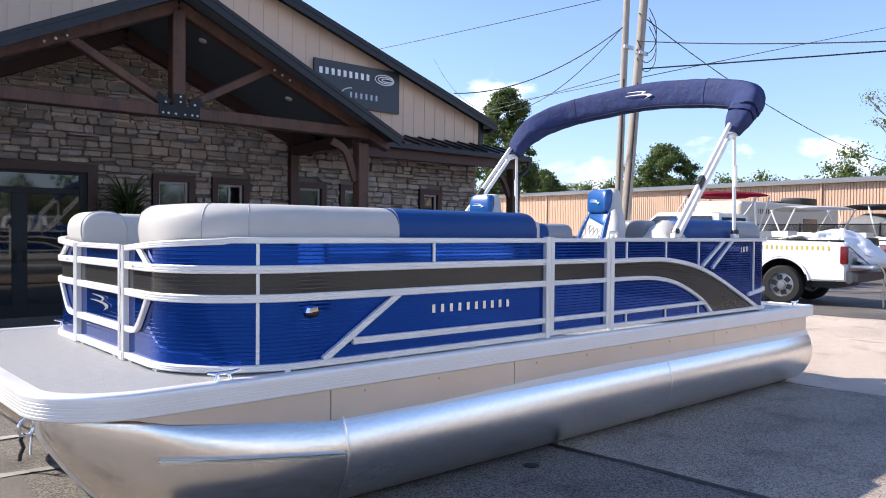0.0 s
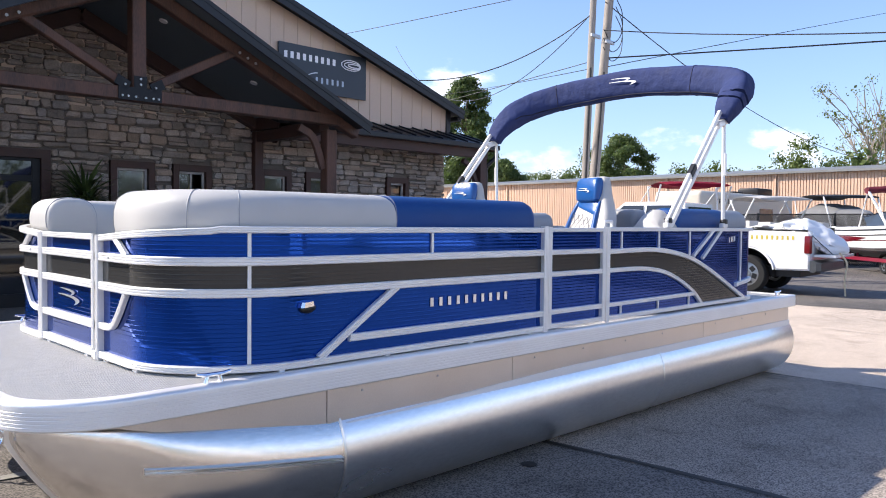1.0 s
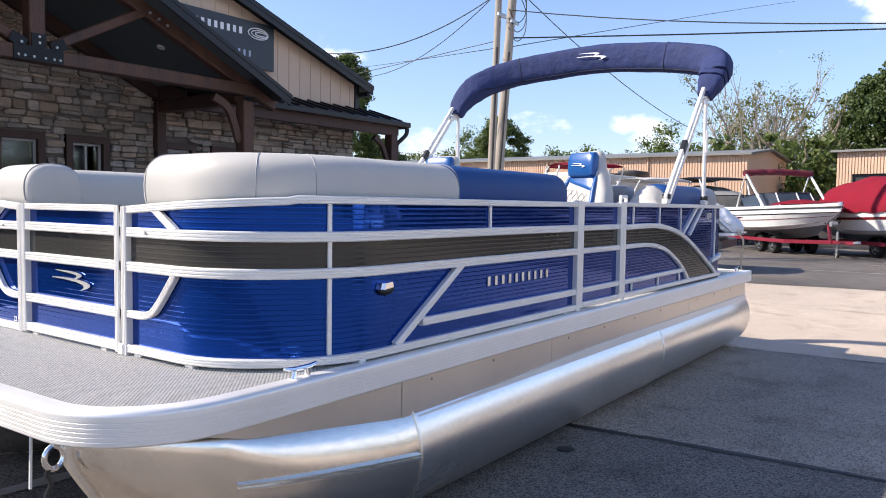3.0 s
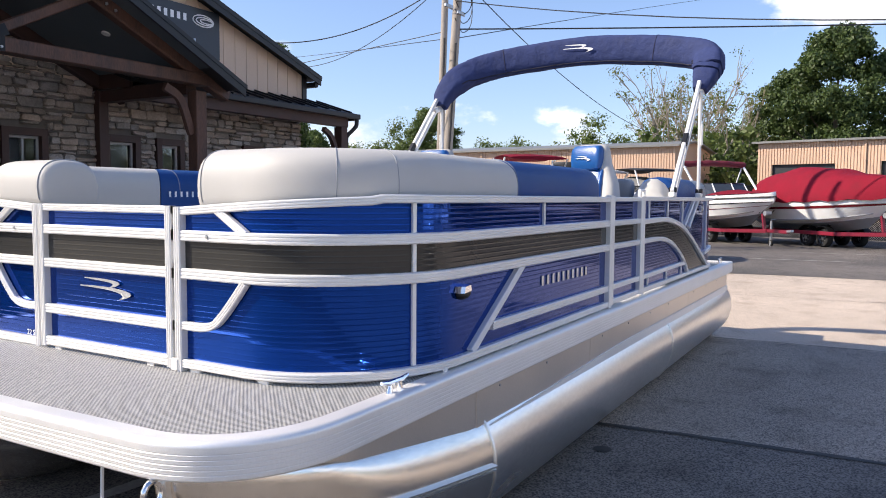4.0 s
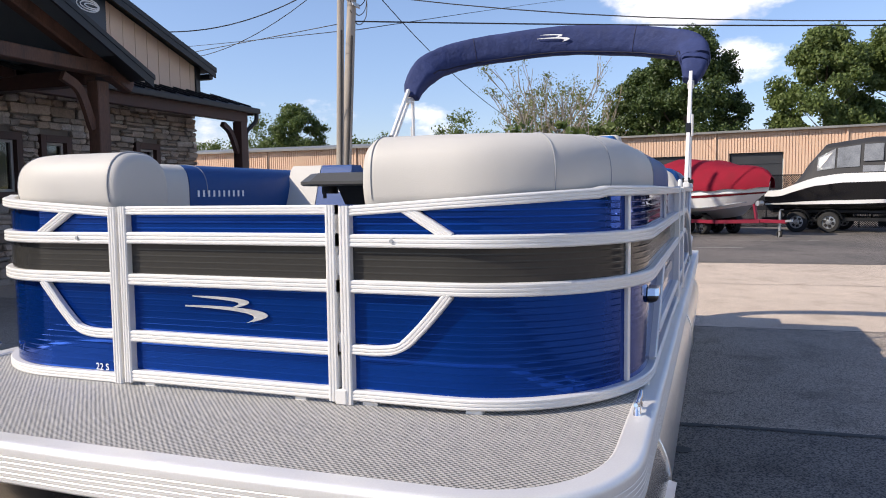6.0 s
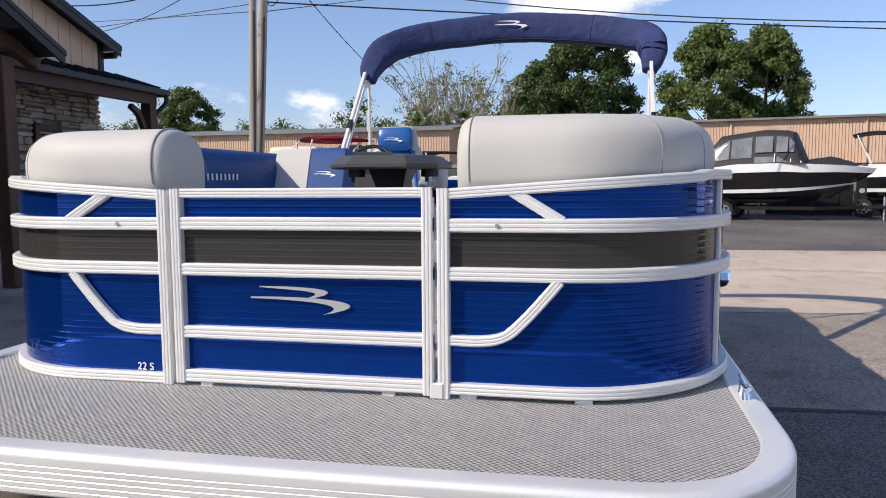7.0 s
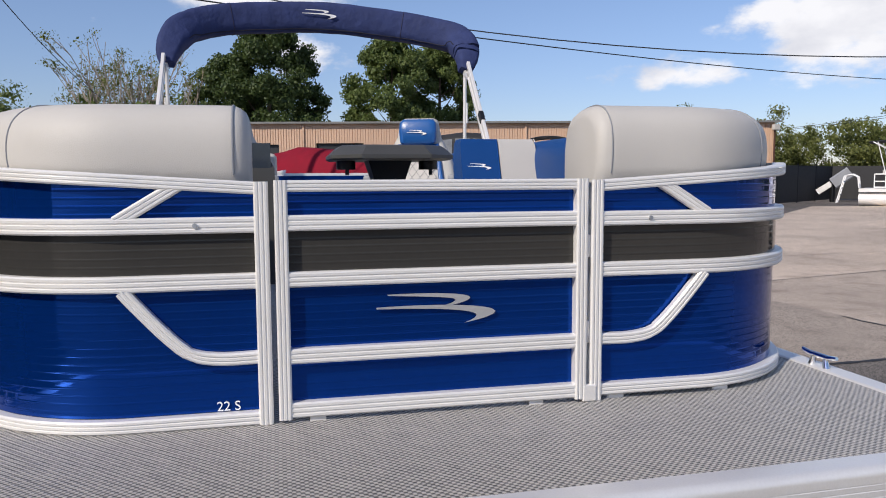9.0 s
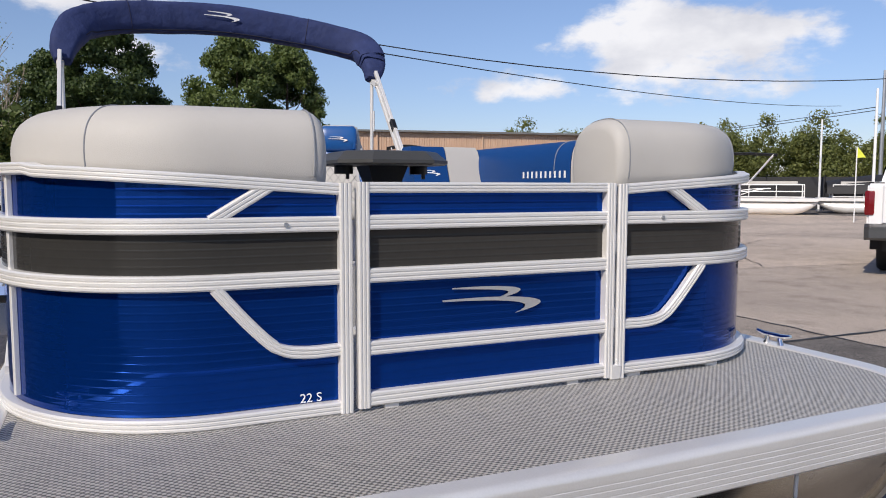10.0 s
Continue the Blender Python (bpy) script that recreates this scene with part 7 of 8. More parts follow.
def canvas_top(f):
    return interp(f, [0.14, 0.20, 0.28, 0.38, 0.49, 0.60, 0.63, 0.69], [1.56, 2.20, 2.80, 2.88, 2.96, 2.92, 2.86, 1.92])


rings = []
for f in (0.14, 0.17, 0.20, 0.24, 0.28, 0.33, 0.38, 0.44, 0.49, 0.55, 0.60, 0.63, 0.66, 0.69):
    zt, zb = canvas_top(f), cruise_sheer(f)
    k = min(1.0, (zt - zb) / 0.6)
    rings.append([cruiser(f, y, z) for y, z in ((1.10, zb - 0.02), (1.06, zb + 0.14 * k), (0.90, zt - 0.16 * k), (0.74, zt - 0.03), (0.4, zt + 0.02), (0, zt + 0.03), (-0.4, zt + 0.02), (-0.74, zt - 0.03), (-0.90, zt - 0.16 * k), (-1.06, zb + 0.14 * k), (-1.10, zb - 0.02))])
shelter = loft("canvas_enclosure", rings, BLACK_COVER, rb3, "black canvas enclosure", closed=False, caps=True, smooth=35)
for sgn in (-1, 1):
    for f0, f1, low_side in ((0.250, 0.330, 0.20), (0.340, 0.440, 0.20), (0.457, 0.540, 0.36), (0.556, 0.610, 0.36), (0.616, 0.640, 0.36)):
        q = []
        for f, up_side in ((f0, 0), (f1, 0), (f1, 1), (f0, 1)):
            zt, zb = canvas_top(f) - 0.20, cruise_sheer(f) + low_side
            z = max(zb + 0.05, zt) if up_side else zb
            y = 1.06 + (0.90 - 1.06) * (z - zb + 0.06) / max(0.2, zt + 0.06 - zb + 0.06) + 0.016
            q.append(cruiser(f, sgn * y, z))
        raw("clear_window", q + [p + hy * sgn * 0.006 for p in q], [(0, 1, 2, 3), (7, 6, 5, 4)], CLEAR_VINYL, shelter, "clear vinyl window")
for sgn in (-1, 1):
    for f0, f1 in ((0.455, 0.550), (0.560, 0.625), (0.632, 0.672)):
        q = [cruiser(f, sgn * (1.108 - 0.10 * up_side - (0.03 if f > 0.6 else 0.0)), cruise_sheer(f) + (0.30 - 0.9 * max(0.0, f - 0.63) * 4 if up_side else 0.03)) for f, up_side in ((f0, 0), (f1, 0), (f1, 1), (f0, 1))]
        raw("windshield_pane", q + [p + hy * sgn * 0.006 for p in q], [(0, 1, 2, 3), (7, 6, 5, 4)], CLEAR_VINYL, rb3, "grey tinted windshield pane")
        tube("windshield_post", [q[1] + hy * sgn * 0.01, q[2] + hy * sgn * 0.01], 0.018, WHITE_GEL, rb3, n=6)
# rolled black top, its legs and a yellow rack on the ski boat
sk = Vector((27.0, -10.6, 0))
tube("rolled_top", [sk - hx * 4.1 + Vector((0, 0, 2.30)), sk - hx * 2.9 + Vector((0, 0, 2.40)), sk - hx * 1.7 + Vector((0, 0, 2.36))], [0.08, 0.11, 0.09], BLACK_COVER, rb4, "rolled black canvas top", 10)
for back in (3.9, 1.9):
    for sgn in (-1, 1):
        tube("top_leg", [sk - hx * (back - 0.3) + hy * sgn * 0.8 + Vector((0, 0, 1.56)), sk - hx * back + Vector((0, 0, 2.32))], 0.018, ALU, rb4, n=6)
for sgn in (-1, 1):
    tube("tow_rack", [sk - hx * 0.15 + hy * sgn * 0.20 + Vector((0, 0, 1.93)), sk - hx * 1.2 + hy * sgn * 0.55 + Vector((0, 0, 1.97)), sk - hx * 2.4 + hy * sgn * 0.75 + Vector((0, 0, 1.98))], 0.045, YELLOW, rb4, n=8)
    for back in (0.3, 1.2, 2.3):
        tube("rack_foot", [sk - hx * back + hy * sgn * (0.2 + 0.25 * back) + Vector((0, 0, 1.78)), sk - hx * back + hy * sgn * (0.2 + 0.25 * back) + Vector((0, 0, 1.95))], 0.02, ALU, rb4, n=6)
# grey cover tented over the cruiser's foredeck
rings = []
for k in range(13):
    f = 0.66 + 0.26 * k / 12
    peak = interp(f, [0.66, 0.70, 0.80, 0.92], [0.06, 0.14, 0.26, 0.05])
    hb = hull_point(f, 0, CRUISE_L, 2.3, 0.55, cruise_sheer)[1] * 0.90
    rings.append([cruiser(f, hb * (1 - 2 * q / 12), cruise_sheer(f) + 0.025 + (peak + 0.03 * math.sin(9 * q + 3 * k)) * (1 - abs(1 - q / 6) ** 1.2)) for q in range(13)])
loft("bow_cover", rings, BLACK_COVER, rb3, "dark canvas cover tented over the foredeck", closed=False, caps=False, smooth=40)
tube("coiled_line", [cruiser(0.86, 0.3 + 0.07 * math.cos(a), 1.86 + 0.004 * a + 0.03 * math.sin(3 * a)) + hx * 0.07 * math.sin(a) for a in [0.6 * i for i in range(24)]], 0.02, YELLOW, rb3, "yellow line coiled on the foredeck", 6)


# ---- far pontoon boats ----
def far_pontoon(at, heading, L, label, canvas=None, cover=None, panel=BLACK, c0=0.28, c1=0.78, top_z=2.35, helm=False):
    hx = Vector((*heading, 0)).normalized()
    hy = Vector((-hx.y, hx.x, 0))
    o = Vector((*at, 0)) - hx * L

    def P(f, y, z):
        return o + hx * (f * L) + hy * y + Vector((0, 0, z))

    ob = thing("far_pontoon_boat", tuple(o + hx * L * 0.5), label, "boat", "far pontoon boats")
    for y in (-0.95, 0.95):
        rings = [[P(f, y + 0.29 * k * math.cos(a), zc + 0.29 * kz * math.sin(a)) for a in [2 * math.pi * j / 16 for j in range(16)]] for f, k, kz, zc in ((0, 1, 1, 0.30), (0.82, 1, 1, 0.30), (0.89, 0.92, 0.86, 0.345), (0.95, 0.62, 0.55, 0.435), (0.985, 0.3, 0.25, 0.525), (1.0, 0.06, 0.08, 0.575))]
        loft("pontoon", rings, ALU, ob)
    raw("deck", [P(f, y, z) for z in (0.62, 0.78) for f, y in ((0, -1.25), (1, -1.25), (1, 1.25), (0, 1.25))], [(0, 3, 2, 1), (4, 5, 6, 7), (0, 1, 5, 4), (1, 2, 6, 5), (2, 3, 7, 6), (3, 0, 4, 7)], ALU, ob)
    for y in (-1.2, 1.2):
        fence = raw("side_panel", [P(f, y, z) for f, z in ((0.12, 0.82), (0.88, 0.82), (0.88, 1.38), (0.12, 1.38))] + [P(f, y * 0.985, z) for f, z in ((0.12, 0.82), (0.88, 0.82), (0.88, 1.38), (0.12, 1.38))], [(0, 1, 2, 3), (7, 6, 5, 4), (0, 3, 7, 4), (1, 5, 6, 2), (3, 2, 6, 7)], panel, ob)
        for z in (0.84, 1.10, 1.42):
            stick("rail", P(0.10, y * 1.01, z), P(0.90, y * 1.01, z), 0.04, 0.05, WHITE_GEL, fence)
        for k0, k1 in ((0.22, 0.62), (0.40, 0.66)):
            tube("swoosh", [P(k0 + (k1 - k0) * q / 8, y * 1.012, 0.84 + 0.40 * math.sin(q / 8 * math.pi / 2)) for q in range(9)], 0.022, WHITE_GEL, fence, n=6)
        for f in (0.10, 0.3, 0.5, 0.7, 0.90):
            stick("rail_post", P(f, y * 1.01, 0.78), P(f, y * 1.01, 1.42), 0.04, 0.04, WHITE_GEL, fence, up=tuple(hx))
        raw("lounge", [P(f, y * k, z) for z in (1.40, 1.58) for f, k in ((0.15, 0.95), (0.85, 0.95), (0.85, 0.72), (0.15, 0.72))], [(0, 3, 2, 1), (4, 5, 6, 7), (0, 1, 5, 4), (1, 2, 6, 5), (2, 3, 7, 6), (3, 0, 4, 7)], VINYL, ob)
    if canvas:
        rings = [[P(c0 + (c1 - c0) * k / 6, 1.05 * math.cos(a), top_z + 0.06 * math.sin(a) + 0.09 * (1 - (2 * k / 6 - 1) ** 2)) for a in [2 * math.pi * j / 14 for j in range(14)]] for k in range(7)]
        loft("canvas_top", rings, canvas, ob, smooth=50)
        for y in (-1.15, 1.15):
            for f0, f1 in ((0.48, c0 + 0.03), (0.48, c1 - 0.03)):
                stick("top_leg", P(f0, y, 1.42), P(f1, y, top_z), 0.045, 0.045, ALU, ob)
            stick("rear_strut", P(0.17, y, 1.42), P(c0 + 0.06, y, top_z), 0.035, 0.035, ALU, ob)
    if cover:
        rings = [[P(0.06 + 0.88 * k / 10, 1.36 * math.cos(a), 0.98 + (0.62 + 0.34 * math.sin(math.pi * k / 10)) * math.sin(a) ** 0.7) for a in [math.pi * j / 12 for j in range(13)]] for k in range(11)]
        loft("cover", rings, cover, ob, closed=False, caps=False, smooth=50)
    if helm:
        q = [(f, y) for f, y in ((0.29, -0.75), (0.37, -0.75), (0.37, -0.15), (0.29, -0.15))]
        raw("helm_chair", [P(f, y, z) for z in (0.78, 2.0) for f, y in q], [(0, 3, 2, 1), (4, 5, 6, 7), (0, 1, 5, 4), (1, 2, 6, 5), (2, 3, 7, 6), (3, 0, 4, 7)], WHITE_GEL, ob)
        tube("light_mast", [P(0.27, -1.1, 1.4), P(0.28, -1.1, 2.5)], 0.045, WHITE_GEL, ob, n=8)
        raw("stern_gate", [P(f, y, z) for f, y in ((0.17, -1.23), (0.23, -1.23)) for z in (0.82, 1.5)] + [P(f, -1.19, z) for f in (0.17, 0.23) for z in (0.82, 1.5)], [(0, 2, 3, 1), (4, 5, 7, 6), (1, 3, 7, 5), (0, 1, 5, 4), (2, 6, 7, 3)], WHITE_GEL, ob)
    # boarding ladder folded out at the stern
    for y in (-1.15, -0.65):
        tube("ladder_rail", [P(0.0, y, 0.80), P(-0.01, y, 1.30), P(-0.05, y, 1.42), P(-0.10, y, 1.35), P(-0.15, y, 0.12)], 0.032, WHITE_GEL, ob, n=6)
    for z in (0.2, 0.5, 0.8, 1.1):
        tube("ladder_rung", [P(-0.15 + 0.05 * z / 1.3, -1.15, z), P(-0.15 + 0.05 * z / 1.3, -0.65, z)], 0.03, WHITE_GEL, ob, n=6)
    return ob


far_pontoon((24.75, -25.75), (-0.74, -0.67), 6.0, "white and black pontoon boat with a dark sun top", canvas=BLACK_COVER, c0=0.05, c1=0.70, top_z=2.85, helm=True)
far_pontoon((26.3, -27.6), (0.74, 0.67), 6.6, "pontoon boat under a black cover", cover=BLACK_COVER)
far_pontoon((27.4, 9.85), (-0.6, -0.8), 5.4, "pontoon boat with a faded canvas top", canvas=PALE_CANVAS, c0=0.30, c1=0.68, top_z=2.44)
far_pontoon((20.2, 9.3), (-0.6, -0.8), 6.4, "white pontoon boat with a red sun top", canvas=RED_COVER, panel=WHITE_GEL, c0=0.42, c1=0.63, top_z=2.66)

# outboard engine standing behind a far boat
ob = thing("outboard_motor", (33.1, -23.4, 0), "grey outboard motor tilted up on a low stand", "motor")
stick("cowling", (33.1, -23.4, 0.95), (32.6, -24.0, 1.55), 0.5, 0.6, VINYL_GREY, ob)
stick("leg", (33.15, -23.35, 0.95), (33.6, -22.9, 0.5), 0.18, 0.3, ALU, ob)
stick("stand", (33.1, -23.4, 0.0), (33.1, -23.4, 0.95), 0.2, 0.2, STEEL_BLACK, ob, up=(1, 0, 0))

# screened fence behind the far boats
screen = thing("screened_fence", (34, -28, 0), "dark privacy-screened fence behind the far boats", "fence", kind="structure")
for S0, S1 in ((Vector((28.0, -14.1, 0)), Vector((35.6, -25.4, 0))), (Vector((35.6, -25.4, 0)), Vector((20.0, -39.5, 0)))):
    sd = (S1 - S0).normalized()
    sn = Vector((-sd.y, sd.x, 0))
    count = max(1, round((S1 - S0).length / 3.0))
    bay = (S1 - S0).length / count
    for i in range(count):
        a, b = S0 + sd * (bay * i + 0.03), S0 + sd * (bay * (i + 1) - 0.03)
        raw("screen_panel", [p + sn * d + Vector((0, 0, z)) for p in (a, b) for d in (-0.015, 0.015) for z in (0.05, 1.88)], [(0, 4, 5, 1), (2, 3, 7, 6), (1, 5, 7, 3), (0, 2, 6, 4), (0, 1, 3, 2), (4, 6, 7, 5)], BLACK_COVER, screen)
        tube("fence_post", [a - sd * 0.03, a - sd * 0.03 + Vector((0, 0, 1.98))], 0.03, STEEL_BLACK, screen, n=8)

# travel trailer beyond the truck
rv = thing("travel_trailer", (36.5, 17.4, 0), "cream travel trailer with a dark roof unit", "caravan")
part("body", box_bm([(31.8, 42.4, 16.2, 18.6, 0.60, 3.02)], 0.24, 3), mat("cream_caravan_skin", (0.66, 0.58, 0.47), 0.4, 0, 0.05), rv, smooth=40)
part("roof_unit", box_bm([(38.7, 40.6, 16.6, 17.7, 3.02, 3.40)], 0.10, 2), BLACK, rv, smooth=40)
part("roof_vent", box_bm([(36.3, 37.2, 16.7, 17.4, 3.02, 3.14)], 0.05, 2), BLACK, rv, smooth=40)
for x in (36.6, 37.6):
    wheel("wheel", (x, 16.22, 0.36), 0.36, 0.22, (0, -1, 0), rv)
block("window", 38.0, 39.6, 16.18, 16.22, 1.6, 2.3, SHIELD, rv, bevel=0.0)
word_bars("lettering_bar", lambda u, v, d: (33.3 + u, 16.198 - d, 2.46 + v), [0.07, 0.10, 0.08, 0.10, 0.07, 0.09, 0.08], 0.22, 0.10, BLACK, rv)

# ---- chain-link fence behind the boats ----
fence = thing("chain_link_fence", (29, 3, 0), "black chain-link fence behind the parked boats", "fence", kind="structure")
F0, F1, FH = Vector((30.5, 16.0, 0)), Vector((28.0, -14.0, 0)), 1.9
ft = (F1 - F0).normalized()
fl = (F1 - F0).length
mesh_sets, s = [], 0.0
while s < fl:
    for d in (1, -1):
        a, b = F0 + ft * s, F0 + ft * (s + d * FH) + Vector((0, 0, FH))
        w = Vector((0, 0, 0.016))
        mesh_sets.append(([a - w, a + w, b + w, b - w], [(0, 1, 2, 3)]))
    s += 0.075
tagged(raw("fence_mesh", *join_data(*mesh_sets), STEEL_BLACK, fence, "black wire mesh"), kind="stuff")
s = 0.0
while s < fl + 1:
    p = F0 + ft * s
    tube("fence_post", [p, p + Vector((0, 0, FH + 0.05))], 0.03, STEEL_BLACK, fence, n=6)
    s += 3.0
for s0, s1 in ((18.6, 21.5), (21.6, 24.5), (24.6, 27.5), (27.6, fl)):
    a, b, thick = F0 + ft * s0, F0 + ft * s1, Vector((0.02, 0, 0))
    raw("screen_panel", [p + d + Vector((0, 0, z)) for p in (a, b) for d in (thick * 1.5, thick * 2.5) for z in (0.05, 1.84)], [(0, 4, 5, 1), (2, 3, 7, 6), (1, 5, 7, 3), (0, 2, 6, 4), (0, 1, 3, 2), (4, 6, 7, 5)], BLACK_COVER, fence, "dark privacy screen tied to the wire")
tube("top_wire", [F0 + Vector((0, 0, FH)), F1 + Vector((0, 0, FH))], 0.022, STEEL_BLACK, fence, n=6)


# ---- pickup trucks ----
BUMPER = mat("grey_steel_bumper", (0.11, 0.115, 0.12), 0.32, 0.6, 0.12)


def pickup(at, heading, label, name="pickup_truck", decal=False):
    """at: plan place of the rear bumper's middle; heading: plan way of the nose."""
    hx = Vector((*heading, 0)).normalized()
    hy = Vector((-hx.y, hx.x, 0))
    o = Vector((*at, 0))

    def P(x, y, z):
        return o + hx * x + hy * y + Vector((0, 0, z))

    ob = thing(name, tuple(o + hx * 2.9), label, "truck")
    long, drop = (0.55, 0.05) if decal else (0.0, 0.0)     # the loaded truck has the long bed and sits lower
    prof = [(0.08, 0.58), (0.08, 1.34), (0.12, 1.39), (2.10 + long, 1.40), (2.12 + long, 1.46), (4.30 + long, 1.46), (4.45 + long, 1.42), (5.75 + long, 1.34), (5.90 + long, 1.20), (5.92 + long, 0.60)]
    arch = lambda c: [(c + 0.54 * math.cos(a), 0.46 + drop + 0.54 * math.sin(a)) for a in [math.radians(12 * i) for i in range(1, 15)]]
    outline = [(x, z - drop) for x, z in prof + arch(4.95 + long) + [(4.35 + long, 0.54), (1.95, 0.54)] + arch(1.32) + [(0.74, 0.57)]]
    # sides lean in a little above the waist line
    inset = lambda z: 0.02 * max(0.0, z - 1.05) / 0.35 + 0.03 * max(0.0, 0.75 - z) / 0.2
    bm = bmesh.new()
    near = [bm.verts.new(P(x, 0.98 - inset(z), z)) for x, z in outline]
    far = [bm.verts.new(P(x, -0.98 + inset(z), z)) for x, z in outline]
    bm.faces.new(near[::-1])
    bm.faces.new(far)
    for i in range(len(outline)):
        k = (i + 1) % len(outline)
        bm.faces.new((near[i], near[k], far[k], far[i]))
    rims = [e for e in bm.edges if (e.verts[0] in near) == (e.verts[1] in near)]
    bmesh.ops.bevel(bm, geom=rims, offset=0.032, segments=3, affect="EDGES", clamp_overlap=True)
    bmesh.ops.recalc_face_normals(bm, faces=bm.faces)
    part("body", bm, WHITE_PAINT, ob, "white painted body", smooth=32)
    for sgn in (-1, 1):
        for c in (1.32, 4.95 + long):
            lip = [P(c + 0.555 * math.cos(a), sgn * 0.965, 0.46 + 0.555 * math.sin(a)) for a in [math.radians(8 + 11 * i) for i in range(16)]]
            tube("wheel_arch_lip", lip, 0.022, WHITE_PAINT, ob, n=8)
    # cab with windows
    cab = [(2.15 + long, 1.45 - drop), (2.22 + long, 1.98 - drop), (2.50 + long, 2.02 - drop), (3.70 + long, 2.02 - drop), (4.40 + long, 1.45 - drop)]
    rings = [[P(x, y * k, z) for x, z in cab] for y, k in ((-0.93, 1), (0.93, 1))]
    for r, sgn in zip(rings, (1, -1)):
        for j in (1, 2, 3):
            r[j] = r[j] + hy * 0.14 * sgn
    roof = loft("cab", rings, WHITE_PAINT, ob, smooth=20)
    low = lambda x, y, z: P(x + long, y, z - drop)
    for sgn in (-1, 1):
        for x0, x1, t0, t1 in ((2.32, 3.14, 2.36, 3.12), (3.22, 4.18, 3.22, 3.72)):
            q = [low(x0, sgn * 0.942, 1.54), low(x1, sgn * 0.942, 1.54), low(t1, sgn * 0.832, 1.93), low(t0, sgn * 0.832, 1.93)]
            raw("side_window", q + [p - hy * sgn * 0.02 for p in q], [(0, 1, 2, 3), (7, 6, 5, 4)], SHIELD, roof)
    q = [low(2.160, -0.72, 1.55), low(2.160, 0.72, 1.55), low(2.212, 0.66, 1.90), low(2.212, -0.66, 1.90)]
    raw("rear_window", q + [p - hx * 0.012 for p in q], [(0, 1, 2, 3), (7, 6, 5, 4)], SHIELD, roof)
    # bed liner, rails, lamps and wheels
    raw("bed_liner", [P(x, y, 1.404 - drop) for x, y in ((0.16, -0.86), (2.04 + long, -0.86), (2.04 + long, 0.86), (0.16, 0.86))], [(0, 1, 2, 3)], BLACK, ob)
    for sgn in (-1, 1):
        stick("bed_rail", P(0.14, sgn * 0.915, 1.404 - drop), P(2.08 + long, sgn * 0.915, 1.410 - drop), 0.07, 0.02, BLACK, ob)
        lamp = [[P(x, sgn * y, z - drop) for x, y in ((0.055, 0.86), (0.045, 0.93), (0.075, 0.988), (0.175, 0.988), (0.175, 0.90), (0.10, 0.86))] for z in (0.93, 0.96, 1.26, 1.285)]
        for r in (lamp[0], lamp[3]):
            mid = sum(r, Vector()) / 6
            r[:] = [mid + (p - mid) * 0.86 for p in r]
        loft("tail_lamp", lamp, LAMP_RED, ob, "red tail lamp wrapping the corner", smooth=30)
        for c in (1.32, 4.95 + long):
            wheel("wheel", P(c, sgn * (0.83 if decal else 0.74), 0.41), 0.41, 0.27, hy * sgn, ob)
            arcs = [[P(c + 0.53 * math.cos(a), sgn * y, 0.46 + 0.53 * math.sin(a)) for a in [math.radians(-10 + 20 * i) for i in range(11)]] for y in (0.955, 0.40)]
            well, faces = arcs[0] + arcs[1], [(i, i + 1, 12 + i, 11 + i) for i in range(10)] + [tuple(range(11, 22))]
            raw("wheel_well", well, faces, RUBBER, ob)
    rings = [[P(x, y, z - drop * 1.4) for x, z in ((0.07, 0.58), (0.07, 0.80), (-0.02, 0.80), (bk, 0.76), (bk, 0.60), (-0.01, 0.56))] for y, bk in ((-0.97, -0.05), (-0.90, -0.13), (0.90, -0.13), (0.97, -0.05))]
    loft("rear_bumper", rings, BUMPER, ob, smooth=20)
    if decal:
        gate_bm = box_bm([(-0.36, 0.06, -0.76, 0.76, 0.0, 0.06)], 0.018, 2)
        gate_bm.transform(Matrix.Translation(P(0, 0, 0.80)) @ Matrix((hx, hy, Vector((0, 0, 1)))).transposed().to_4x4())
        part("tailgate", gate_bm, WHITE_PAINT, ob, "open white tailgate", smooth=30)
        for sgn in (-1, 1):
            tube("tailgate_stay", [P(0.10, sgn * 0.80, 1.26), P(-0.30, sgn * 0.78, 0.88)], 0.008, BLACK, ob, n=5)
    else:
        raw("tailgate", [P(0.07, y, z) for y, z in ((-0.76, 0.80), (0.76, 0.80), (0.76, 1.37), (-0.76, 1.37))] + [P(0.045, y, z) for y, z in ((-0.74, 0.82), (0.74, 0.82), (0.74, 1.35), (-0.74, 1.35))], [(3, 2, 1, 0), (4, 5, 6, 7), (0, 1, 5, 4), (1, 2, 6, 5), (2, 3, 7, 6), (3, 0, 4, 7)], WHITE_PAINT, ob)
    raw("underbody", [P(x, y, z) for z in (0.38, 0.58) for x, y in ((0.3, -0.75), (5.4, -0.75), (5.4, 0.75), (0.3, 0.75))], [(0, 3, 2, 1), (4, 5, 6, 7), (0, 1, 5, 4), (1, 2, 6, 5), (2, 3, 7, 6), (3, 0, 4, 7)], BLACK, ob)
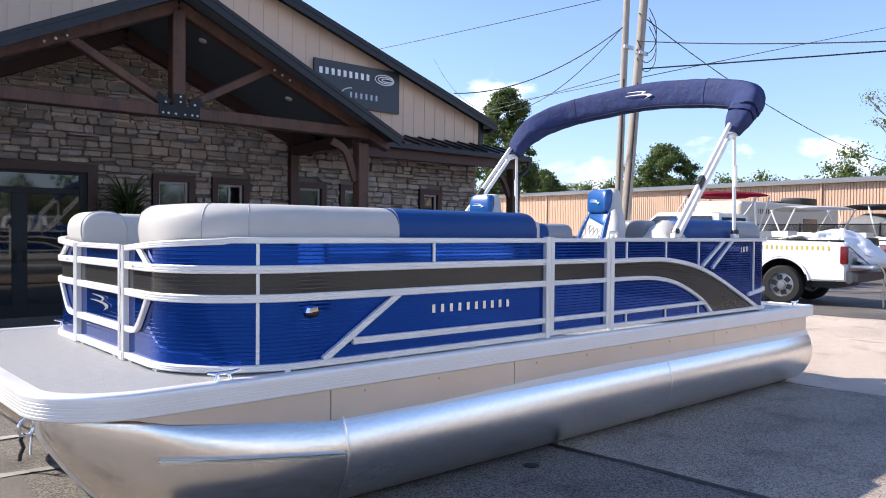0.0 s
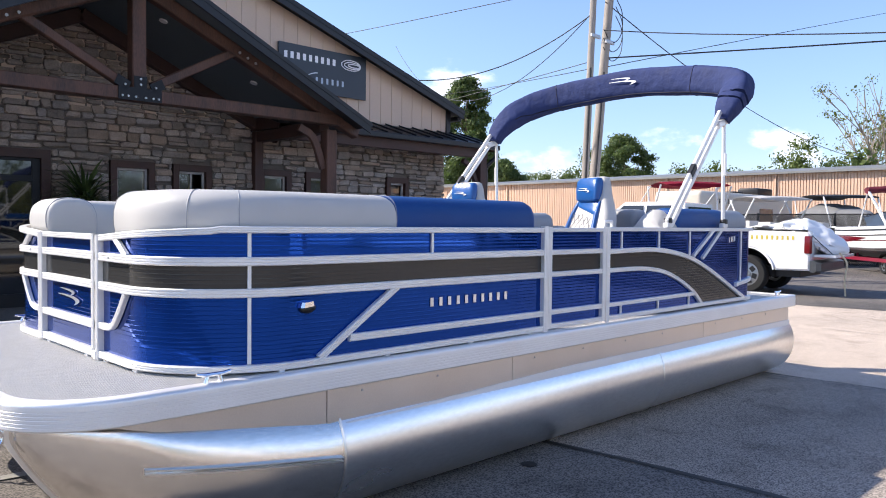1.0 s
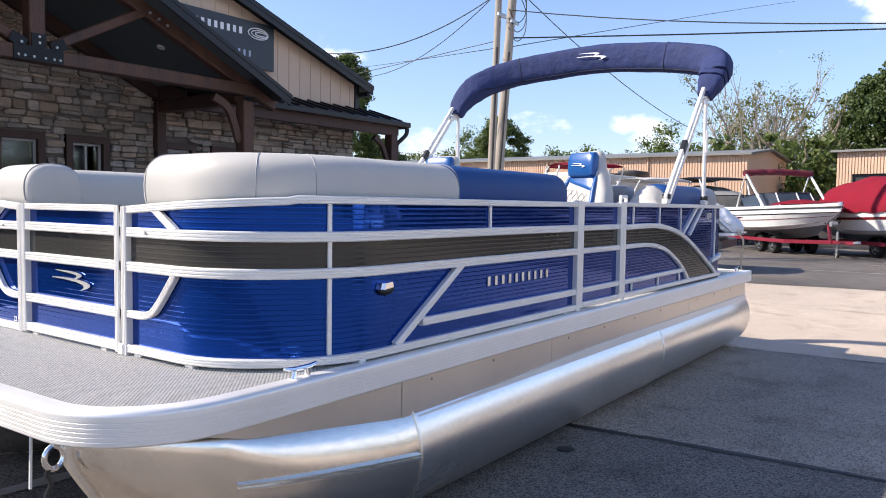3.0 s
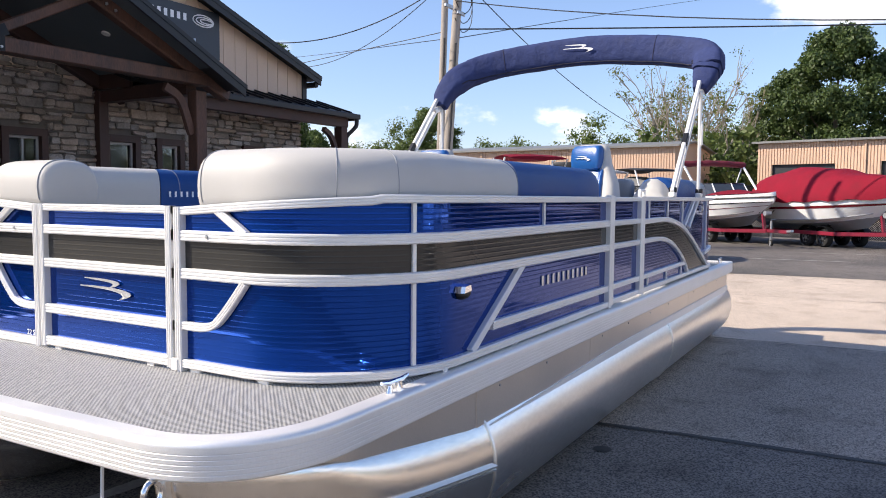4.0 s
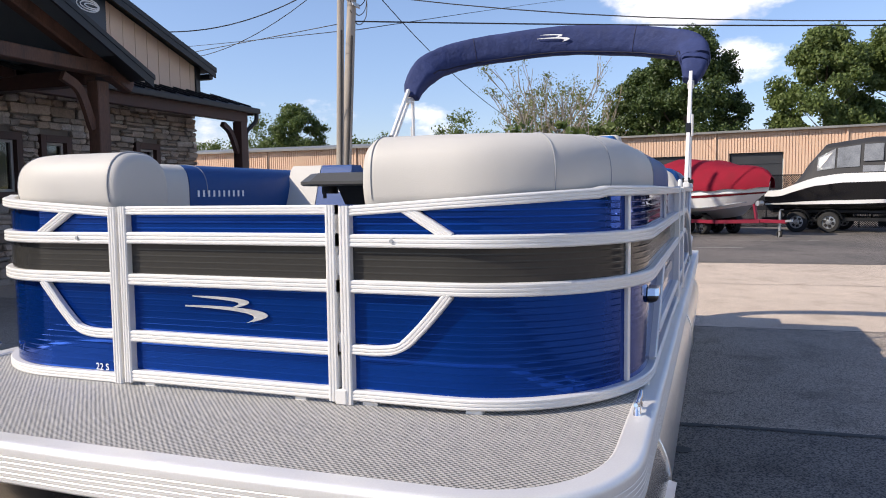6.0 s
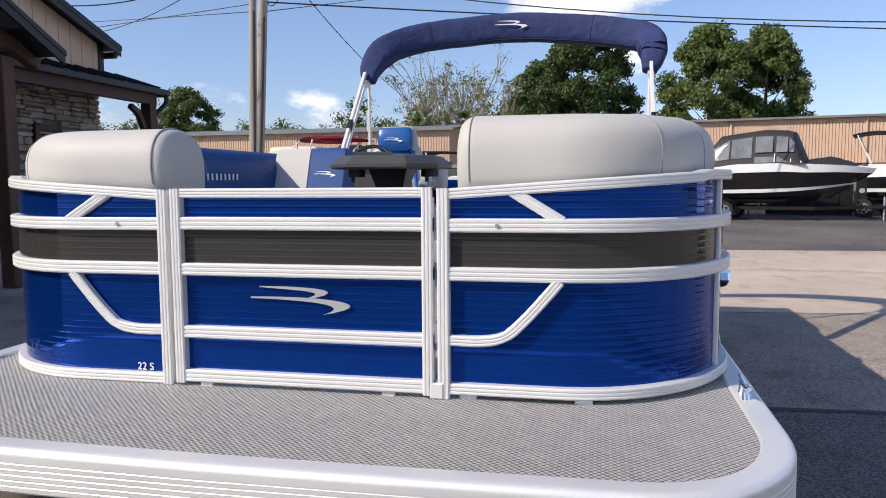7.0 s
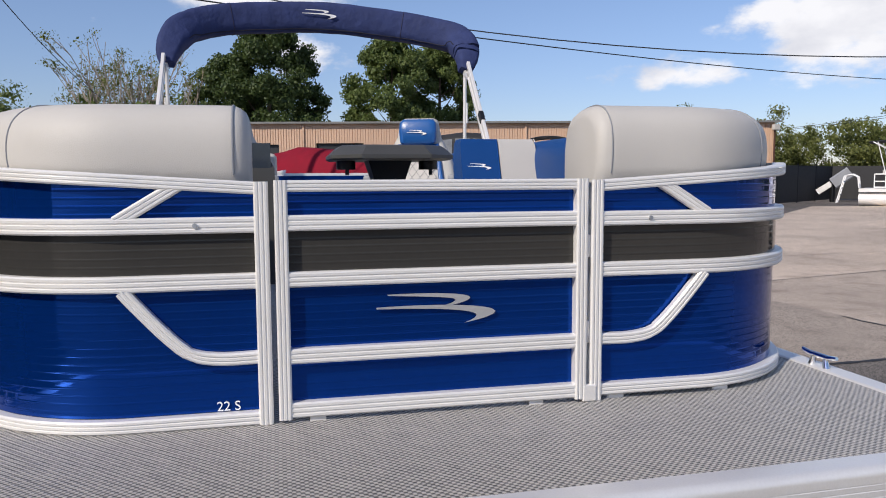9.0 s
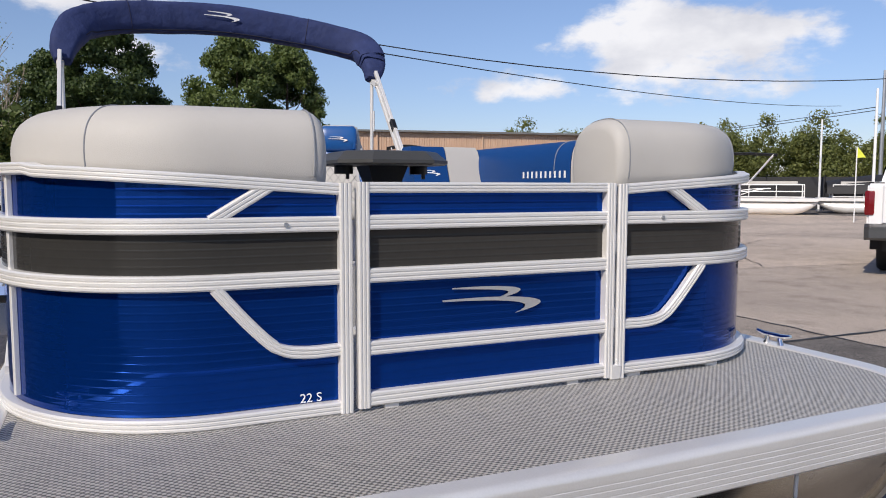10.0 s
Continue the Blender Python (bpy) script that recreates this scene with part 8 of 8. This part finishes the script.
    if decal:
        word_bars("decal_bar", lambda u, v, d: P(2.05 - u, 0.972 + d, 1.15 + v), [0.036] * 17, 0.085, 0.066, YELLOW, ob)
        word_bars("decal_bar", lambda u, v, d: P(0.34 + u, -0.972 - d, 1.15 + v), [0.036] * 17, 0.085, 0.066, YELLOW, ob)
    else:
        word_bars("badge_bar", lambda u, v, d: P(0.042 - d, 0.52 - u, 1.12 + v), [0.05] * 9, 0.09, 0.08, BLACK, ob)
    return ob


truck = pickup((16.763, 5.858), (-0.08, 0.997), "white pickup truck with yellow lettering, its bed loaded", decal=True)
# white wrap heaped on the tail of the bed
thx = Vector((-0.08, 0.997, 0)).normalized()
thy = Vector((-thx.y, thx.x, 0))
to = Vector((16.763, 5.858, 0))
rings = []
for i in range(46):
    q = i / 45
    c = to + thx * (1.6 - 2.0 * q)
    ring = []
    for j in range(40):
        a = 2 * math.pi * j / 40
        at_n = Vector((q * 7, 1.6 * math.cos(a), 1.6 * math.sin(a)))
        n1 = 1 + 0.30 * noise.noise(at_n) + 0.26 * (0.35 - abs(noise.noise(at_n * 2.3 + Vector((4, 1, 7))))) + 0.12 * (0.3 - abs(noise.noise(at_n * 5.1)))
        w = interp(q, [0, 0.15, 0.45, 0.75, 0.92, 1], [0.30, 0.78, 0.88, 0.80, 0.55, 0.15]) * n1
        h = interp(q, [0, 0.15, 0.45, 0.65, 0.85, 1], [0.03, 0.07, 0.16, 0.30, 0.24, 0.06]) * n1
        mid_z = interp(q, [0, 0.45, 0.68, 0.85, 1], [1.37, 1.38, 1.24, 1.05, 0.94])
        ring.append(c + thy * w * math.cos(a) + Vector((0, 0, mid_z + h * math.sin(a))))
    rings.append(ring)
tagged(loft("plastic_wrap", rings, TARP, None, "", smooth=50), "crumpled white plastic wrap heaped over the truck tail", "plastic wrap")
tagged(tube("tie_rope", curve_through([to + thy * 0.5 + Vector((0, 0, 0.90)) - thx * 0.36, to + thy * 0.5 - thx * 0.50 + Vector((0, 0, 0.70)), to + thy * 0.5 - thx * 0.47 + Vector((0, 0, 0.35)), to + thy * 0.5 - thx * 0.49 + Vector((0, 0, 0.03))], 5), 0.018, mat("pale_rope", (0.6, 0.52, 0.36), 0.8), n=6), "pale rope hanging from the truck tail", "rope")
pickup((6.10, -5.40), (0.52, -0.854), "white pickup truck with a plain tailgate", name="parked_pickup")

# yellow pennant and two pale poles among the far boats
fx = thing("pennant", (18.69, -20.32, 0), "small yellow pennant on a thin white staff", "flag")
tube("staff", [(18.69, -20.32, 0), (18.69, -20.32, 2.82)], 0.022, WHITE_GEL, fx, n=6)
cloth = [(18.67, -20.34, 2.80), (18.68, -20.33, 2.40), (18.56, -20.42, 2.42), (18.45, -20.51, 2.41)]
raw("flag", cloth + [(x + 0.012, y - 0.010, z) for x, y, z in cloth], [(0, 1, 2), (0, 2, 3), (6, 5, 4), (7, 6, 4), (1, 0, 4, 5), (0, 3, 7, 4), (3, 2, 6, 7), (2, 1, 5, 6)], mat("lime_yellow_cloth", (0.62, 0.66, 0.06), 0.7), fx)
for x, y, h, r in ((27.83, -29.67, 4.9, 0.062), (21.75, -25.53, 5.6, 0.07)):
    lp = thing("lamp_pole", (x, y, 0), "slender pale pole among the far boats", "pole", "pale poles")
    tube("shaft", [(x, y, 0), (x, y, h * 0.5), (x, y, h)], [r, r * 0.9, r * 0.75], WHITE_GEL, lp, n=10)
    tube("collar", [(x, y, 0), (x, y, 0.12)], r * 1.7, GALV, lp, n=10)
for dz in (0.0, -0.14):
    cable("overhead_cable", (21.75, -25.53, 4.80 + dz), (66, -44, 6.0 + dz), 0.15, 0.017)


# ---- trees ----
def leaf_cards(blobs, count, size, rg, squash=0.8):
    v, f = [], []
    wsum = [b[1] ** 2 for b in blobs]
    picks = rg.choices(range(len(blobs)), weights=wsum, k=count)
    for k in picks:
        c, r = blobs[k]
        while True:
            d = Vector((rg.gauss(0, 1), rg.gauss(0, 1), rg.gauss(0, 1)))
            if d.length > 0.01:
                break
        d.normalize()
        rad = r * rg.uniform(0.35, 1.25) ** 0.6
        p = c + Vector((d.x, d.y, d.z * squash)) * rad
        a = Vector((rg.gauss(0, 1), rg.gauss(0, 1), rg.gauss(0, 0.7))).normalized()
        n = (d * 0.7 + Vector((rg.gauss(0, 0.5), rg.gauss(0, 0.5), rg.gauss(0, 0.5)))).normalized()
        u = n.cross(a)
        if u.length < 0.05:
            continue
        u.normalize()
        w = n.cross(u)
        s = size * rg.uniform(0.6, 1.35)
        if rg.random() < 0.22:
            # sprays deep inside the crown
            p = c + (p - c) * rg.uniform(0.0, 0.75)
            s *= 1.65
        o = len(v)
        v += [p - u * s * 0.5, p + w * s * 0.34 - u * s * 0.05, p + u * s * 0.55, p - w * s * 0.34 + u * s * 0.02]
        f.append((o, o + 1, o + 2, o + 3))
    return v, f


def fast(name, v, f, material, parent=None, label=""):
    me = bpy.data.meshes.new(name)
    me.from_pydata([tuple(p) for p in v], [], f)
    return link(name, me, material, parent, label)


def limbs(x, y, h, rg, spread, n, r0, start=0.3):
    sets = [tube_data([(x, y, 0), (x + 0.1, y, h * 0.25), (x - 0.1, y + 0.1, h * 0.55), (x, y, h * 0.85)], [r0, r0 * 0.8, r0 * 0.5, r0 * 0.15], 8)]
    tips = []
    for i in range(n):
        z0 = h * rg.uniform(start, 0.7)
        a = rg.uniform(0, 6.283)
        ln = spread * rg.uniform(0.6, 1.0) * (1.15 - z0 / h)
        e = rg.uniform(0.5, 1.1)
        p0 = Vector((x, y, z0))
        p1 = p0 + Vector((math.cos(a) * ln * 0.5, math.sin(a) * ln * 0.5, ln * 0.5 * math.tan(e) * 0.6))
        p2 = p0 + Vector((math.cos(a) * ln, math.sin(a) * ln, ln * math.tan(e) * 0.75))
        r = r0 * 0.4 * (1.1 - z0 / h)
        sets.append(tube_data([p0, p1, p2], [r, r * 0.6, r * 0.2], 5))
        tips += [p1, p2]
    return sets, tips


def tree(x, y, h, spread, seed, leaf=LEAF, label="leafy green tree", count=5200, size=0.42, base=0.22, group="trees"):
    rg = random.Random(seed)
    ob = thing("tree", (x, y, 0), label, "tree", group)
    sets, tips = limbs(x, y, h, rg, spread, 13, h * 0.022)
    raw("trunk", *join_data(*sets), BARK, ob, smooth=50)
    blobs = []
    lobes = [(rg.uniform(0, 6.283), rg.uniform(0.3, 0.9), rg.uniform(0.75, 1.12)) for _ in range(9)]
    for i in range(150):
        q = base + (0.985 - base) * rg.random() ** 0.85
        prof = math.sin(math.pi * min(1.0, (q - base) / (1.0 - base) * 0.80 + 0.17)) ** 0.75
        a = rg.uniform(0, 6.283)
        swell = max([g * math.exp(-((math.remainder(a - la, 6.283)) / 0.7) ** 2 - ((q - lq) / 0.22) ** 2) for la, lq, g in lobes])
        d = spread * prof * math.sqrt(rg.uniform(0.12, 1.0)) * (0.66 + 0.34 * swell)
        blobs.append((Vector((x + d * math.cos(a), y + d * math.sin(a), h * q)), spread * rg.uniform(0.085, 0.20)))
    fast("crown", *leaf_cards(blobs, count, size, rg), leaf, ob)
    return ob


# behind the storage shed
tree(68, 5.2, 14.9, 6.3, 31, LEAF_DARK, "large dense dark green tree behind the shed", 46000, 0.26, 0.16)
tree(72, 8.8, 12.5, 4.6, 32, LEAF_DARK, "dense dark green tree behind the shed", 40000, 0.25, 0.16)
tree(66, -5.4, 13.9, 5.2, 33, LEAF_LIGHT, "tall light green tree behind the shed", 46000, 0.25, 0.11)
tree(70, -10.6, 14.2, 5.0, 34, LEAF_LIGHT, "tall light green tree behind the shed", 46000, 0.25, 0.11)
# beyond the long shed
tree(92, 58, 13.8, 6.2, 35, LEAF, "round green tree behind the long shed", 30000, 0.30, 0.15)
tree(96, 66, 9.0, 4.0, 36, LEAF, "green tree behind the long shed", 16000, 0.30, 0.12)
tree(62, 60, 18.0, 5.2, 37, LEAF, "green tree behind the shop", 30000, 0.30, 0.15)
tree(75, 66, 9.5, 5.0, 38, LEAF, "green tree behind the shop", 18000, 0.30, 0.12)


# half-bare tree
def bare_tree(x, y, h, seed):
    rg = random.Random(seed)
    ob = thing("thin_tree", (x, y, 0), "half-bare pale tree with sparse light leaves", "tree")
    sets, tips = [], []

    def grow(p, d, ln, r, depth):
        q = p + d * ln
        m = p + d * ln * 0.5 + Vector((rg.uniform(-1, 1), rg.uniform(-1, 1), 0)) * ln * 0.05
        sets.append(tube_data([p, m, q], [r, r * 0.8, r * 0.6], 5))
        if depth == 0:
            tips.append(q)
            return
        for i in range(3 if depth > 1 else 4):
            dd = (d + Vector((rg.uniform(-1, 1), rg.uniform(-1, 1), rg.uniform(-0.1, 0.6))) * 0.55).normalized()
            grow(q if i else m, dd, ln * rg.uniform(0.55, 0.8), r * 0.58, depth - 1)

    for i in range(6):
        a = 6.283 * i / 6 + rg.uniform(-0.3, 0.3)
        grow(Vector((x, y, 0.3)), Vector((0.36 * math.cos(a), 0.36 * math.sin(a), 1)).normalized(), h * 0.40, 0.15, 3)
    raw("trunk", *join_data(*sets), BARK_PALE, ob, smooth=50)
    blobs = [(t, 0.7) for t in tips if rg.random() < 0.45]
    fast("crown", *leaf_cards(blobs, 3000, 0.15, rg), LEAF_OLIVE, ob)
    return ob


bare_tree(66, 17.6, 12.6, 41)
bare_tree(71, 15.0, 11.5, 42)


# far woods along the horizon
def woods(name, pts, h0, h1, count, seed, leaf, label, size=0.7, gap=0.8):
    rg = random.Random(seed)
    blobs = []
    for i in range(int(sum((Vector(b) - Vector(a)).length for a, b in zip(pts, pts[1:])) / gap)):
        q = rg.uniform(0, len(pts) - 1.001)
        k = int(q)
        p = Vector(pts[k]).lerp(Vector(pts[k + 1]), q - k)
        h = rg.uniform(h0, h1)
        off = rg.uniform(-4, 4)
        if rg.random() < 0.10:
            h *= 1.38
        for zz in (0.15, 0.38, 0.6, 0.8, 0.95):
            blobs.append((Vector((p.x + off + rg.uniform(-1.4, 1.4), p.y + rg.uniform(-1.4, 1.4), h * zz)), h * rg.uniform(0.10, 0.26) * (1.2 - 0.5 * zz)))
    return tagged(fast(name, *leaf_cards(blobs, count, size, rg), leaf), label, "woods", kind="stuff")


woods("far_woods", [(60, 95), (92, 70), (96, 40), (90, 14), (84, 2)], 7.6, 9.4, 190000, 51, LEAF_LIGHT, "low green woods beyond the sheds", 0.28, 0.6)
woods("near_brush", [(62, 22), (64, 15), (63, 11)], 3.5, 7.5, 5200, 52, LEAF_LIGHT, "light green brush beside the shed", 0.45)
woods("far_woods", [(66, -30), (60, -38), (48, -50), (36, -58), (15, -66)], 4.2, 5.8, 300000, 53, LEAF_OLIVE, "green woods along the edge of the lot", 0.19, 0.26)
woods("far_woods", [(48, -98), (30, -110), (-60, -110), (-120, -40), (-120, 40), (-60, 110), (30, 120)], 5, 8, 20000, 54, LEAF, "distant woods round the lot", 0.8)
